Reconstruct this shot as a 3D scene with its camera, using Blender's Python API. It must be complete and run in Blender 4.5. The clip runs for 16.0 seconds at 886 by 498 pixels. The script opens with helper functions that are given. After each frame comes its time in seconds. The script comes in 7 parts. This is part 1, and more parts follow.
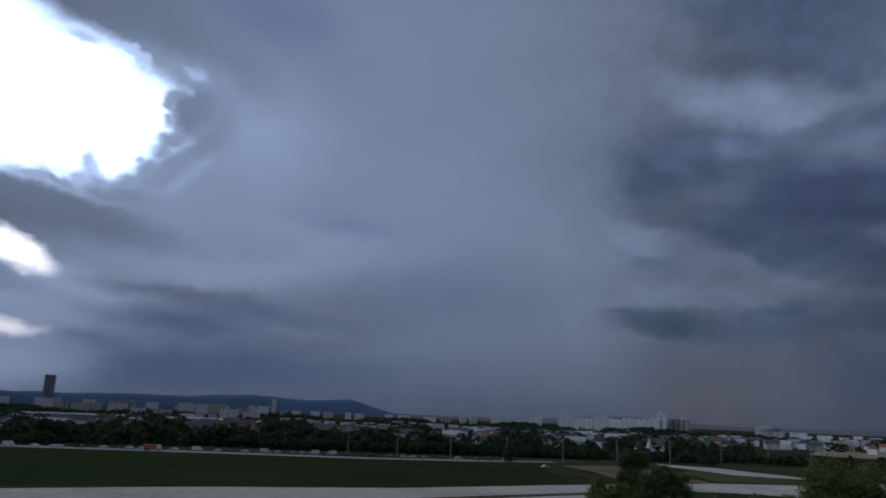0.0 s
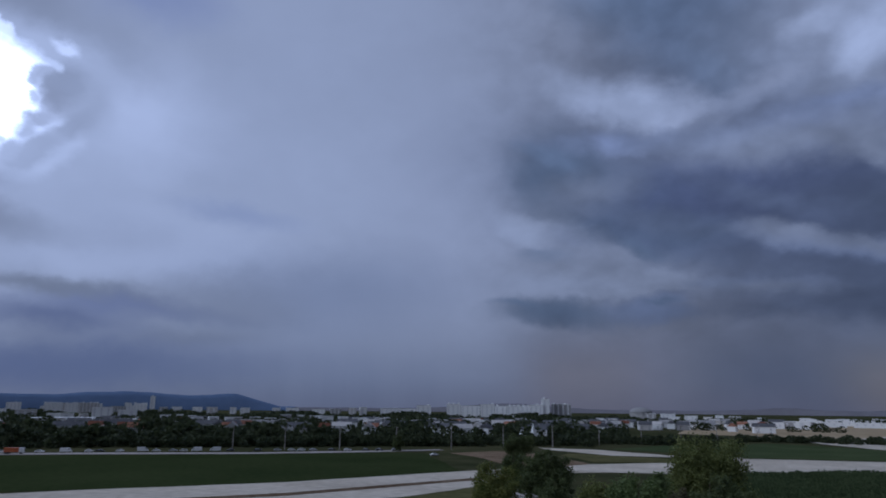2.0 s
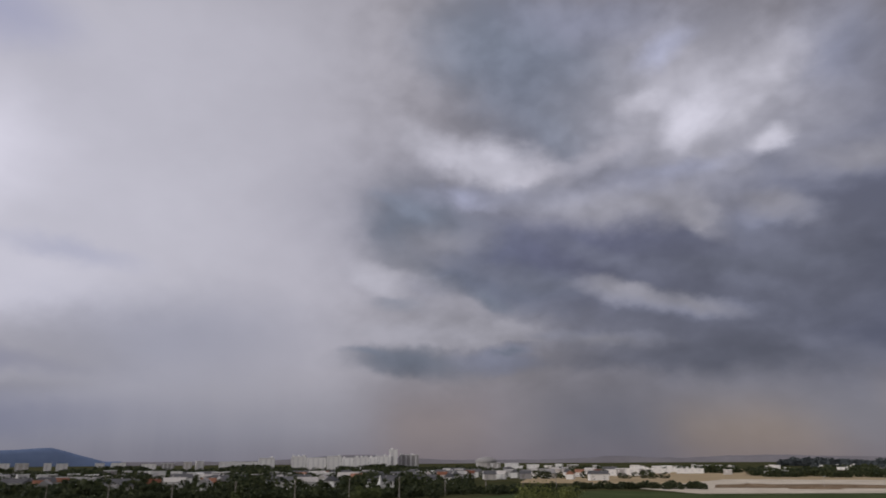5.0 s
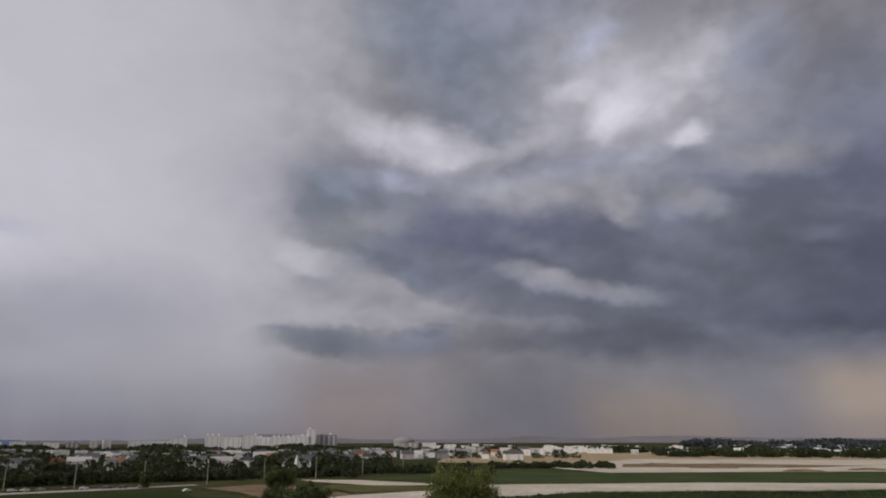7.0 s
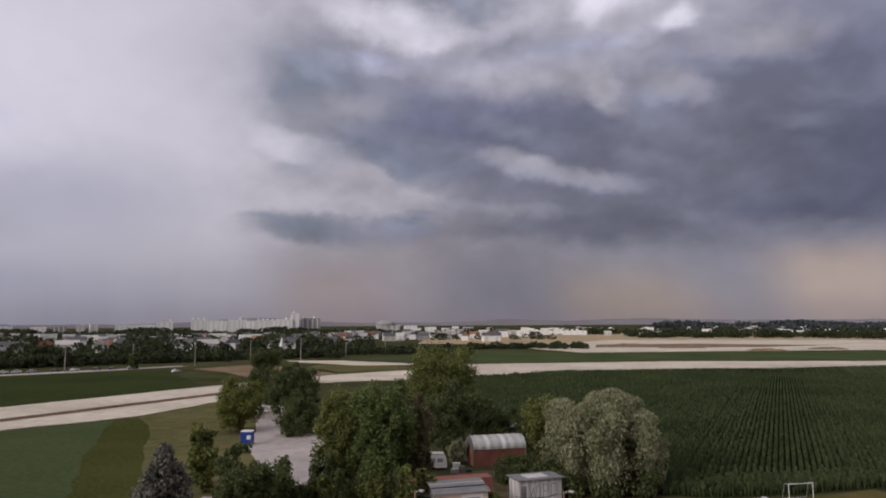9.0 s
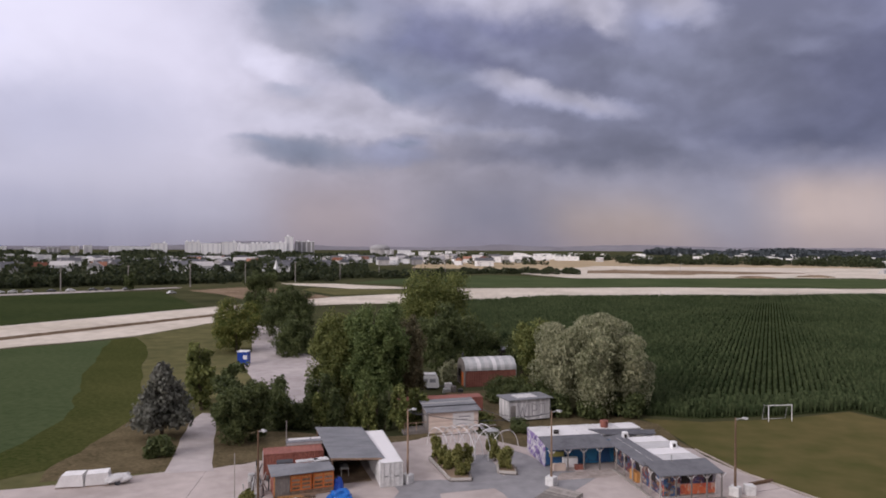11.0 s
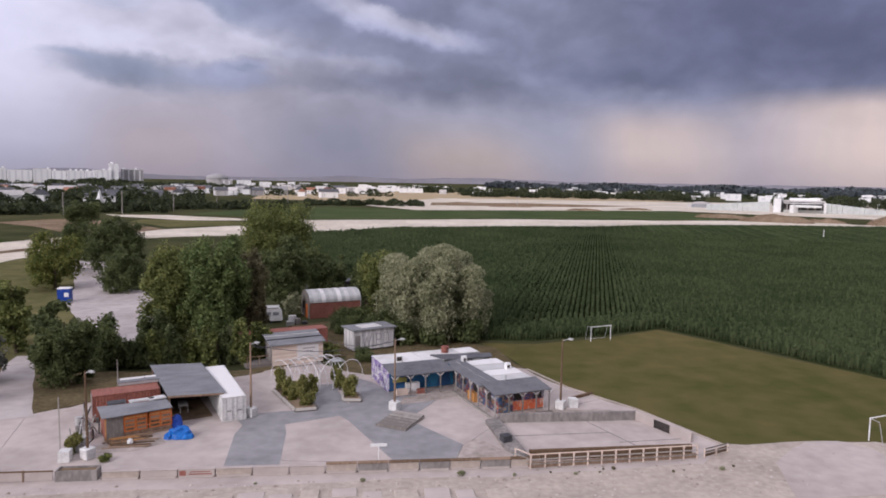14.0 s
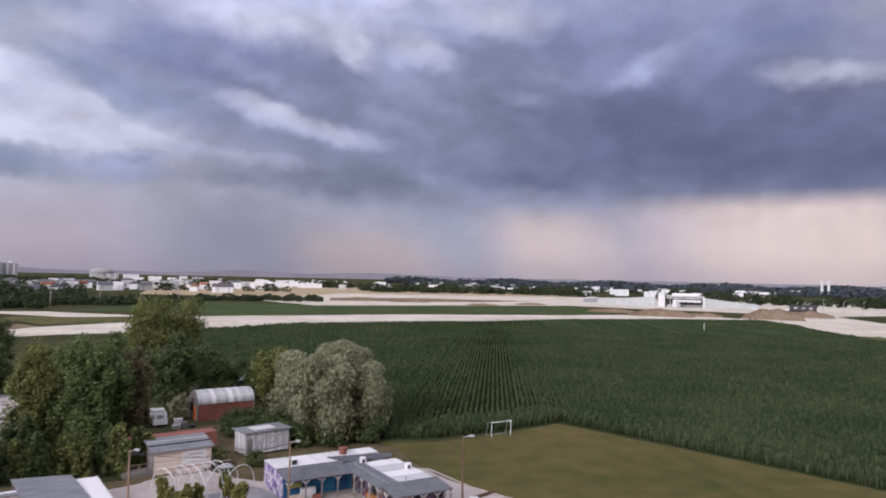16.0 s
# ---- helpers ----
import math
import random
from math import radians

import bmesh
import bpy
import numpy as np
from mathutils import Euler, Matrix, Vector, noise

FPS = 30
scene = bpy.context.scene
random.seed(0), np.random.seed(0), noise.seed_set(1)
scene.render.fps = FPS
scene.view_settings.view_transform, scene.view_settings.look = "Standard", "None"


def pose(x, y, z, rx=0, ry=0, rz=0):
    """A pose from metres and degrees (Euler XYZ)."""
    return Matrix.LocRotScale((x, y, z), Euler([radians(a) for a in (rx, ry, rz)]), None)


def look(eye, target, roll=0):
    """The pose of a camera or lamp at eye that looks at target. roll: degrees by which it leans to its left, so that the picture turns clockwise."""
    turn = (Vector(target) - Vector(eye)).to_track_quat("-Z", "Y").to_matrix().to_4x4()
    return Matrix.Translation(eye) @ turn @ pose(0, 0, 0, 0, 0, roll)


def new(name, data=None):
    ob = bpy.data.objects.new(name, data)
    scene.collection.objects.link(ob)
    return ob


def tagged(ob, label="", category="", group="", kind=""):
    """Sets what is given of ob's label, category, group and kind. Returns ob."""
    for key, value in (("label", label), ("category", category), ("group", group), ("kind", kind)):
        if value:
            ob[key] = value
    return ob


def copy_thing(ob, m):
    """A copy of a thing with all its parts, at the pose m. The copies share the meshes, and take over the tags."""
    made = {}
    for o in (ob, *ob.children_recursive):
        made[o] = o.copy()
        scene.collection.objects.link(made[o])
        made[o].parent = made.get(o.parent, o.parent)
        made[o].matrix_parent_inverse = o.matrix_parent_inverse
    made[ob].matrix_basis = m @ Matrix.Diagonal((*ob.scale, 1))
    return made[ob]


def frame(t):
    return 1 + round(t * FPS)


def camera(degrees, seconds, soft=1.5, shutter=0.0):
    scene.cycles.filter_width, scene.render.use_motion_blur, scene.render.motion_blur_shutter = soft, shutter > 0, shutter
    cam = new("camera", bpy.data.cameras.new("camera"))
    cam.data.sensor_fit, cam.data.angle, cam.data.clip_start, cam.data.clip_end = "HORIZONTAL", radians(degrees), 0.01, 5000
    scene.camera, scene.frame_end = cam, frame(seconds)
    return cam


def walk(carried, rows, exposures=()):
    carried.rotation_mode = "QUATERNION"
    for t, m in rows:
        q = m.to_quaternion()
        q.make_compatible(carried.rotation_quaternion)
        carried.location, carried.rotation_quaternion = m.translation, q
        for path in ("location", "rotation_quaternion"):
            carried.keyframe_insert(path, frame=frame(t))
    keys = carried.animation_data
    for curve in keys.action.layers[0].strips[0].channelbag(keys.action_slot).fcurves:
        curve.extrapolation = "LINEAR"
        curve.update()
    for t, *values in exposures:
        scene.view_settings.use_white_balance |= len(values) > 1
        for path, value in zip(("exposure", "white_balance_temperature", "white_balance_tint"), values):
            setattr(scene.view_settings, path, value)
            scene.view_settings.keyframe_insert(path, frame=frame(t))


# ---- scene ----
cam = camera(65.37, 16.0, soft=1.8, shutter=0.5)
EYE = (0, 0, 24)
PATH = [
    (0.0, look(EYE, (-57.92, 78.09, 47.38), 2.17)),
    (0.5, look(EYE, (-53.35, 81.19, 47.72), 1.26)),
    (1.0, look(EYE, (-50.73, 82.99, 47.22), 1.06)),
    (1.5, look(EYE, (-48.24, 84.45, 47.26), 0.83)),
    (2.0, look(EYE, (-44.68, 86.61, 46.42), 0.51)),
    (2.5, look(EYE, (-42.65, 87.62, 46.44), 0.29)),
    (3.0, look(EYE, (-39.97, 88.90, 46.34), 0.42)),
    (3.5, look(EYE, (-36.51, 90.34, 46.51), 0.17)),
    (4.0, look(EYE, (-33.04, 91.05, 48.88), 0.07)),
    (4.5, look(EYE, (-29.30, 91.51, 51.70), -0.16)),
    (4.7, look(EYE, (-27.34, 91.69, 53.07), -0.20)),
    (6.8, look(EYE, (-14.46, 95.06, 51.48), -0.15)),
    (7.0, look(EYE, (-14.19, 95.37, 50.52), -0.14)),
    (7.5, look(EYE, (-13.34, 96.44, 46.82), -0.55)),
    (8.0, look(EYE, (-11.83, 97.56, 42.49), -0.47)),
    (8.5, look(EYE, (-11.50, 98.32, 38.16), -0.58)),
    (9.0, look(EYE, (-11.90, 98.73, 34.48), -0.35)),
    (9.2, look(EYE, (-11.96, 98.85, 33.24), -0.30)),
    (11.3, look(EYE, (-10.71, 99.41, 22.08), 0.40)),
    (11.5, look(EYE, (-10.24, 99.43, 20.96), 0.39)),
    (12.0, look(EYE, (-8.15, 99.46, 17.52), -0.16)),
    (12.5, look(EYE, (-4.03, 99.56, 15.50), 0.96)),
    (13.0, look(EYE, (0.81, 99.58, 14.92), 0.91)),
    (13.5, look(EYE, (6.57, 99.37, 14.89), 1.10)),
    (14.0, look(EYE, (11.29, 98.86, 14.02), 1.00)),
    (14.5, look(EYE, (12.77, 98.91, 16.70), 1.67)),
    (15.0, look(EYE, (15.37, 98.75, 20.52), 1.61)),
    (15.5, look(EYE, (20.89, 97.79, 24.65), 0.93)),
    (16.0, look(EYE, (25.25, 96.68, 28.04), 1.22)),
]
walk(cam, PATH, exposures=[
    (0.0, -2.05, 4900, 4), (0.5, -1.80, 4880, 5), (1.0, -1.36, 5000, 8), (2.0, -1.48, 4900, 10), (2.5, -1.42, 5600, 14),
    (3.0, -1.20, 6200, 14), (4.0, -0.94, 6450, 13), (7.0, -0.82, 6680, 9), (9.0, -0.56, 6600, 14), (11.5, -0.10, 6250, 18),
    (13.0, 0.0, 6200, 18), (16.0, 0.08, 5950, 17)])

# ---- world: storm sky over clear sky, and a broad soft sun ----
world = bpy.data.worlds.new("world")
scene.world = world
world.use_nodes = True
WT = world.node_tree
WT.nodes.clear()


def wn(kind, **sets):
    n = WT.nodes.new(kind)
    for k, v in sets.items():
        n.inputs[int(k[1:])].default_value = v
    return n


def wmath(op, a, b=None):
    n = WT.nodes.new("ShaderNodeMath")
    n.operation = op
    for i, v in enumerate((a, b)):
        if v is None:
            continue
        if isinstance(v, (int, float)):
            n.inputs[i].default_value = v
        else:
            WT.links.new(v, n.inputs[i])
    return n.outputs[0]


def lin(rgb):
    """Linear colour from 0..255 display values."""
    return tuple((c / 255 / 12.92) if c < 10 else ((c / 255 + 0.055) / 1.055) ** 2.4 for c in rgb) + (1.0,)


coord = WT.nodes.new("ShaderNodeTexCoord")
sep = WT.nodes.new("ShaderNodeSeparateXYZ")
WT.links.new(coord.outputs["Generated"], sep.inputs[0])
azimuth = wmath("MULTIPLY", wmath("ARCTAN2", sep.outputs[0], sep.outputs[1]), 57.2958)
height = wmath("MULTIPLY", wmath("ARCSINE", sep.outputs[2]), 57.2958)
flat = WT.nodes.new("ShaderNodeCombineXYZ")
WT.links.new(azimuth, flat.inputs[0])
WT.links.new(height, flat.inputs[1])


def wnoise(sx, sy, scale, detail, rough, src=None):
    m = WT.nodes.new("ShaderNodeMapping")
    m.inputs["Scale"].default_value = (sx, sy, 1)
    WT.links.new(src or flat.outputs[0], m.inputs[0])
    n = WT.nodes.new("ShaderNodeTexNoise")
    n.inputs["Scale"].default_value = scale
    n.inputs["Detail"].default_value = detail
    n.inputs["Roughness"].default_value = rough
    WT.links.new(m.outputs[0], n.inputs["Vector"])
    return n


def wvec(op, a, b):
    n = WT.nodes.new("ShaderNodeVectorMath")
    n.operation = op
    for i, v in enumerate((a, b)):
        if isinstance(v, tuple):
            n.inputs[i].default_value = v
        else:
            WT.links.new(v, n.inputs[i])
    return n.outputs[0]


billow = wnoise(0.13, 0.18, 1.0, 3, 0.5)
warp = wvec("MULTIPLY", wvec("SUBTRACT", billow.outputs["Color"], (0.5, 0.5, 0.5)), (2.6, 1.7, 0))
curl = wnoise(0.42, 0.55, 1.0, 5, 0.55)
warp2 = wvec("MULTIPLY", wvec("SUBTRACT", curl.outputs["Color"], (0.5, 0.5, 0.5)), (2.0, 1.6, 0))
warped = wvec("ADD", wvec("ADD", flat.outputs[0], warp), warp2)

# open sky: brighter overhead and behind, veiled by high cloud
top = WT.nodes.new("ShaderNodeMapRange")
top.inputs["From Min"].default_value, top.inputs["From Max"].default_value = 36, 75
WT.links.new(height, top.inputs["Value"])
veil = WT.nodes.new("ShaderNodeMix")
veil.data_type = "RGBA"
veil.inputs[6].default_value = lin((168, 164, 172))
veil.inputs[7].default_value = (1.35, 1.33, 1.38, 1)
WT.links.new(top.outputs[0], veil.inputs[0])
sky_colour = veil.outputs[2]


def cloud(az, el, w, h, turn, rgb, strength, edge):
    """A soft patch of cloud at a bearing and height, with half sizes in degrees."""
    global sky_colour
    m = WT.nodes.new("ShaderNodeMapping")
    m.vector_type = "TEXTURE"
    m.inputs["Location"].default_value = (az, el, 0)
    m.inputs["Rotation"].default_value = (0, 0, radians(turn))
    m.inputs["Scale"].default_value = (w * 1.4, h * 1.4, 1)
    WT.links.new(warped, m.inputs[0])
    g = WT.nodes.new("ShaderNodeTexGradient")
    g.gradient_type = "SPHERICAL"
    WT.links.new(m.outputs[0], g.inputs[0])
    r = WT.nodes.new("ShaderNodeMapRange")
    r.interpolation_type = "SMOOTHSTEP"
    r.inputs["From Max"].default_value = 0.45 + 0.5 * edge
    r.inputs["To Max"].default_value = strength
    WT.links.new(g.outputs["Fac"], r.inputs["Value"])
    x = WT.nodes.new("ShaderNodeMix")
    x.data_type = "RGBA"
    WT.links.new(r.outputs[0], x.inputs[0])
    WT.links.new(sky_colour, x.inputs[6])
    x.inputs[7].default_value = lin(rgb)
    sky_colour = x.outputs[2]


streak = wnoise(0.4, 0.05, 1.0, 3, 0.55)


def curtain(az, w, el, soft, slant, rgb, strength):
    """A hanging veil of rain: half width w, top at el, both in degrees."""
    global sky_colour
    a = wmath("ADD", azimuth, wmath("MULTIPLY", height, slant))
    off = wmath("ABSOLUTE", wmath("SUBTRACT", a, az))
    masks = []
    for src, lo, hi in ((off, w * 1.5, w * 0.3), (height, el + soft, el - soft)):
        r = WT.nodes.new("ShaderNodeMapRange")
        r.interpolation_type = "SMOOTHSTEP"
        r.inputs["From Min"].default_value, r.inputs["From Max"].default_value = lo, hi
        WT.links.new(src, r.inputs["Value"])
        masks.append(r.outputs[0])
    s = wmath("MULTIPLY", wmath("ADD", wmath("MULTIPLY", streak.outputs["Fac"], 0.5), 0.75), strength)
    f = wmath("MULTIPLY", wmath("MULTIPLY", masks[0], masks[1]), s)
    x = WT.nodes.new("ShaderNodeMix")
    x.data_type = "RGBA"
    x.clamp_factor = True
    WT.links.new(f, x.inputs[0])
    WT.links.new(sky_colour, x.inputs[6])
    x.inputs[7].default_value = lin(rgb)
    sky_colour = x.outputs[2]


# broad pale veil and broad dark mass
cloud(-42.8, 19.5, 30.9, 24.4, 8, (255, 254, 270), 0.95, 1.0)
cloud(-42.2, 31.8, 27.6, 7.5, 6, (249, 248, 264), 0.6, 1.0)
cloud(-25.7, 16.9, 8.3, 12.2, 0, (244, 242, 258), 0.6, 1.0)
cloud(14.9, 17.6, 30.5, 15.5, -8, (150, 154, 176), 0.95, 0.8)
cloud(26.8, 11.7, 26.8, 7.0, -3, (106, 110, 135), 0.95, 0.8)
cloud(45.0, 10.3, 20.0, 6.1, -3, (101, 104, 128), 0.95, 0.8)
cloud(35.4, 18.8, 25.8, 3.8, 0, (130, 135, 166), 0.8, 1.0)
cloud(-5.4, 15.7, 21.0, 7.0, -14, (153, 157, 179), 0.8, 1.0)
# plume above
cloud(-5.9, 30.7, 9.6, 6.1, -22, (155, 164, 186), 0.9, 0.8)
cloud(-11.5, 33.7, 6.8, 4.2, 0, (168, 179, 202), 0.7, 1.0)
cloud(-0.0, 34.2, 11.4, 2.3, -10, (180, 185, 211), 0.7, 1.0)
cloud(-4.3, 25.7, 3.6, 2.3, -30, (157, 167, 189), 0.7, 1.0)
# pale mottled break
cloud(8.0, 26.9, 12.1, 6.6, 0, (238, 237, 252), 0.85, 1.0)
cloud(18.4, 28.7, 3.7, 3.3, -20, (172, 177, 202), 0.8, 1.0)
cloud(13.8, 28.9, 4.8, 1.9, 20, (258, 257, 273), 0.6, 1.0)
cloud(-10.4, 23.8, 6.2, 2.1, -14, (266, 265, 282), 0.9, 0.8)
cloud(-15.9, 25.6, 3.6, 1.9, -20, (249, 248, 264), 0.7, 1.0)
cloud(-6.9, 22.7, 3.1, 0.7, 8, (261, 259, 276), 0.7, 1.0)
cloud(2.9, 27.6, 2.4, 1.0, 10, (263, 262, 279), 0.7, 1.0)
cloud(6.9, 25.6, 3.1, 1.9, 25, (280, 279, 297), 0.8, 1.0)
cloud(12.8, 23.3, 1.9, 0.9, 5, (269, 268, 285), 0.8, 1.0)
cloud(11.2, 25.8, 2.1, 0.9, 30, (255, 254, 270), 0.6, 1.0)
cloud(9.0, 22.5, 3.0, 0.9, -20, (218, 217, 231), 0.6, 1.0)
cloud(5.4, 31.2, 3.3, 1.2, 15, (232, 238, 272), 0.6, 1.0)
cloud(-0.6, 23.9, 4.6, 1.0, 18, (230, 228, 243), 0.6, 1.0)
# storm body
cloud(-17.0, 18.2, 5.4, 4.0, -30, (147, 156, 176), 0.85, 0.6)
cloud(-12.1, 16.0, 8.3, 3.5, -20, (138, 147, 166), 0.9, 0.6)
cloud(-1.3, 15.9, 13.7, 4.0, -3, (132, 136, 168), 0.9, 0.7)
cloud(9.0, 13.1, 15.9, 5.2, -4, (125, 128, 147), 0.9, 0.8)
cloud(14.0, 16.2, 8.8, 3.8, 0, (137, 140, 160), 0.8, 1.0)
cloud(-6.1, 20.8, 13.1, 1.1, -3, (194, 199, 227), 0.7, 1.0)
cloud(0.0, 20.7, 6.0, 0.8, 4, (211, 216, 247), 0.6, 1.0)
cloud(-12.4, 21.2, 2.5, 0.8, -18, (211, 216, 247), 0.6, 1.0)
cloud(6.7, 18.3, 1.5, 0.9, 20, (227, 226, 240), 0.8, 0.9)
cloud(12.3, 17.6, 3.4, 1.2, 0, (172, 177, 202), 0.7, 1.0)
cloud(-17.9, 20.3, 3.5, 0.9, -20, (176, 187, 211), 0.6, 1.0)
cloud(4.7, 21.9, 7.6, 0.9, 5, (197, 202, 231), 0.6, 1.0)
cloud(13.8, 19.5, 5.5, 0.8, -4, (159, 163, 186), 0.6, 1.0)
cloud(25.3, 21.6, 4.0, 7.0, -10, (150, 154, 176), 0.8, 1.0)
cloud(24.1, 17.9, 6.9, 2.3, 0, (135, 138, 158), 0.8, 1.0)
cloud(18.5, 20.1, 4.0, 1.0, -8, (184, 189, 216), 0.6, 1.0)
cloud(13.2, 17.8, 3.0, 1.0, -10, (176, 181, 207), 0.7, 1.0)
cloud(19.8, 13.2, 9.6, 2.8, -6, (121, 124, 142), 0.8, 1.0)
cloud(9.4, 14.4, 9.7, 1.0, -6, (133, 137, 156), 0.6, 1.0)
# puffs along its left foot
cloud(-20.0, 14.4, 2.5, 1.2, -14, (252, 251, 267), 0.9, 0.8)
cloud(-17.0, 13.8, 1.9, 0.8, -20, (193, 198, 226), 0.6, 1.0)
cloud(-13.2, 12.1, 2.9, 1.0, -6, (213, 211, 225), 0.8, 1.0)
cloud(-15.1, 9.9, 7.1, 1.2, -3, (206, 205, 218), 0.8, 1.0)
cloud(-11.9, 9.1, 5.2, 0.7, 2, (200, 199, 212), 0.7, 1.0)
cloud(-9.5, 10.4, 3.3, 0.8, -10, (205, 204, 217), 0.7, 1.0)
cloud(-18.4, 12.6, 2.4, 0.6, -6, (165, 176, 198), 0.7, 1.0)
cloud(-10.8, 12.6, 2.4, 0.6, -20, (144, 154, 174), 0.6, 1.0)
cloud(-7.4, 14.0, 4.4, 1.4, -10, (131, 139, 158), 0.7, 1.0)
# wedge of light under the body
cloud(-0.7, 12.8, 3.6, 1.0, -12, (217, 216, 230), 0.85, 1.0)
cloud(4.0, 11.6, 6.2, 0.9, -8, (185, 190, 217), 0.8, 1.0)
cloud(0.1, 9.2, 3.3, 0.5, -3, (171, 175, 200), 0.8, 1.0)
cloud(-4.9, 9.6, 3.3, 0.5, 2, (164, 169, 192), 0.6, 1.0)
cloud(0.8, 12.7, 3.9, 0.9, -20, (193, 192, 205), 0.8, 1.0)
cloud(5.3, 11.7, 3.8, 0.8, -16, (182, 181, 193), 0.8, 1.0)
cloud(-1.3, 9.2, 4.8, 0.6, -4, (171, 170, 181), 0.8, 1.0)
cloud(-14.6, 10.6, 8.6, 2.1, -6, (196, 195, 207), 0.8, 1.0)
cloud(-17.5, 13.9, 4.4, 1.9, -20, (209, 208, 222), 0.7, 1.0)
cloud(-9.6, 8.6, 2.3, 0.4, 4, (142, 145, 166), 0.8, 0.9)
cloud(-10.8, 9.4, 3.3, 0.6, -5, (184, 183, 195), 0.6, 1.0)
# low shelf lobe
cloud(-17.5, 7.6, 5.0, 1.4, -6, (129, 137, 155), 0.8, 1.0)
cloud(-18.0, 6.9, 2.8, 0.8, -8, (123, 131, 148), 0.6, 1.0)
cloud(-20.8, 8.4, 2.4, 0.4, -8, (155, 165, 186), 0.7, 1.0)
cloud(-10.3, 7.3, 4.3, 0.8, 0, (149, 153, 174), 0.7, 1.0)
cloud(-9.6, 8.3, 1.9, 0.4, 2, (164, 168, 192), 0.7, 0.8)
cloud(6.7, 7.6, 11.8, 1.9, -2, (112, 115, 132), 0.8, 1.0)
cloud(-17.5, 9.9, 7.1, 1.2, -3, (215, 214, 228), 0.8, 1.0)
cloud(-20.4, 14.6, 2.7, 1.2, -14, (234, 233, 248), 0.8, 1.0)
cloud(-17.6, 7.5, 5.7, 1.3, -6, (131, 139, 157), 0.7, 1.0)
cloud(-10.9, 7.7, 3.3, 1.0, -2, (165, 170, 194), 0.85, 1.0)
cloud(-9.7, 8.2, 1.3, 0.3, 3, (142, 151, 170), 0.7, 1.0)
cloud(-13.7, 9.1, 5.2, 0.6, -4, (203, 202, 215), 0.7, 1.0)
# later sky to the right
cloud(0.1, 19.8, 11.0, 1.9, -4, (206, 205, 218), 0.8, 1.0)
cloud(-15.6, 17.3, 5.9, 1.9, 10, (188, 187, 199), 0.7, 1.0)
cloud(-9.5, 14.8, 9.2, 1.3, -14, (144, 148, 168), 0.7, 1.0)
cloud(-2.0, 16.0, 5.4, 1.1, -24, (151, 155, 177), 0.6, 1.0)
cloud(6.5, 18.5, 2.9, 1.4, -34, (206, 205, 218), 0.85, 1.0)
cloud(3.7, 19.1, 2.5, 0.9, -30, (179, 178, 190), 0.6, 1.0)
cloud(10.3, 16.5, 4.4, 0.9, -30, (147, 151, 172), 0.6, 1.0)
cloud(12.6, 18.4, 3.1, 1.2, -24, (184, 183, 195), 0.8, 1.0)
cloud(19.3, 20.9, 5.5, 1.4, -4, (193, 192, 204), 0.8, 1.0)
cloud(12.1, 21.5, 2.5, 1.1, 0, (149, 153, 175), 0.6, 1.0)
cloud(10.0, 13.1, 3.4, 0.9, -20, (145, 149, 170), 0.6, 1.0)
cloud(17.5, 11.9, 5.8, 1.7, -6, (135, 138, 158), 0.7, 1.0)
cloud(21.3, 14.5, 2.9, 0.8, -8, (154, 158, 180), 0.7, 1.0)
cloud(24.9, 18.7, 4.5, 2.3, -20, (120, 124, 152), 0.7, 1.0)
cloud(30.3, 16.5, 3.7, 1.0, 28, (171, 175, 200), 0.85, 1.0)
cloud(33.8, 18.6, 3.5, 1.9, 30, (147, 151, 172), 0.6, 1.0)
cloud(38.7, 14.9, 4.4, 1.9, 0, (112, 116, 143), 0.7, 1.0)
cloud(44.0, 15.2, 4.9, 0.9, -4, (187, 186, 198), 0.85, 0.9)
cloud(46.5, 18.9, 4.0, 1.4, 10, (168, 167, 178), 0.7, 1.0)
cloud(41.4, 18.2, 5.4, 1.1, 0, (128, 133, 163), 0.7, 1.0)
cloud(28.6, 12.1, 11.0, 3.3, -4, (102, 105, 129), 0.8, 1.0)
cloud(40.7, 9.2, 13.3, 2.1, -2, (95, 98, 121), 0.85, 1.0)
cloud(22.3, 8.1, 8.5, 1.1, -2, (100, 104, 127), 0.7, 1.0)
cloud(13.4, 8.2, 2.9, 0.6, -2, (135, 138, 158), 0.8, 1.0)
cloud(1.4, 7.5, 6.6, 0.9, 0, (124, 127, 145), 0.6, 1.0)
# broken cloud before the bright sky
cloud(-58.8, 21.0, 11.6, 7.0, 4, (332, 330, 352), 0.85, 1.0)
cloud(-53.8, 11.9, 13.0, 3.8, 3, (284, 283, 302), 0.8, 1.0)
cloud(-46.5, 18.4, 5.9, 5.6, 0, (251, 250, 266), 0.4, 1.0)
cloud(-37.8, 9.0, 12.4, 4.2, 4, (173, 178, 203), 0.5, 1.0)
cloud(-44.5, 15.0, 5.3, 1.0, -4, (213, 218, 249), 0.5, 1.0)
cloud(-35.6, 24.7, 7.2, 2.8, 20, (235, 234, 249), 0.4, 1.0)
cloud(-47.5, 5.0, 5.2, 0.8, 4, (189, 188, 200), 0.6, 1.0)
cloud(-58.4, 7.1, 7.1, 1.2, -3, (245, 243, 259), 0.8, 1.0)
cloud(-51.4, 7.1, 8.0, 0.9, -3, (161, 166, 205), 0.7, 1.0)
cloud(-55.4, 2.6, 12.2, 1.9, 0, (157, 163, 200), 0.7, 1.0)
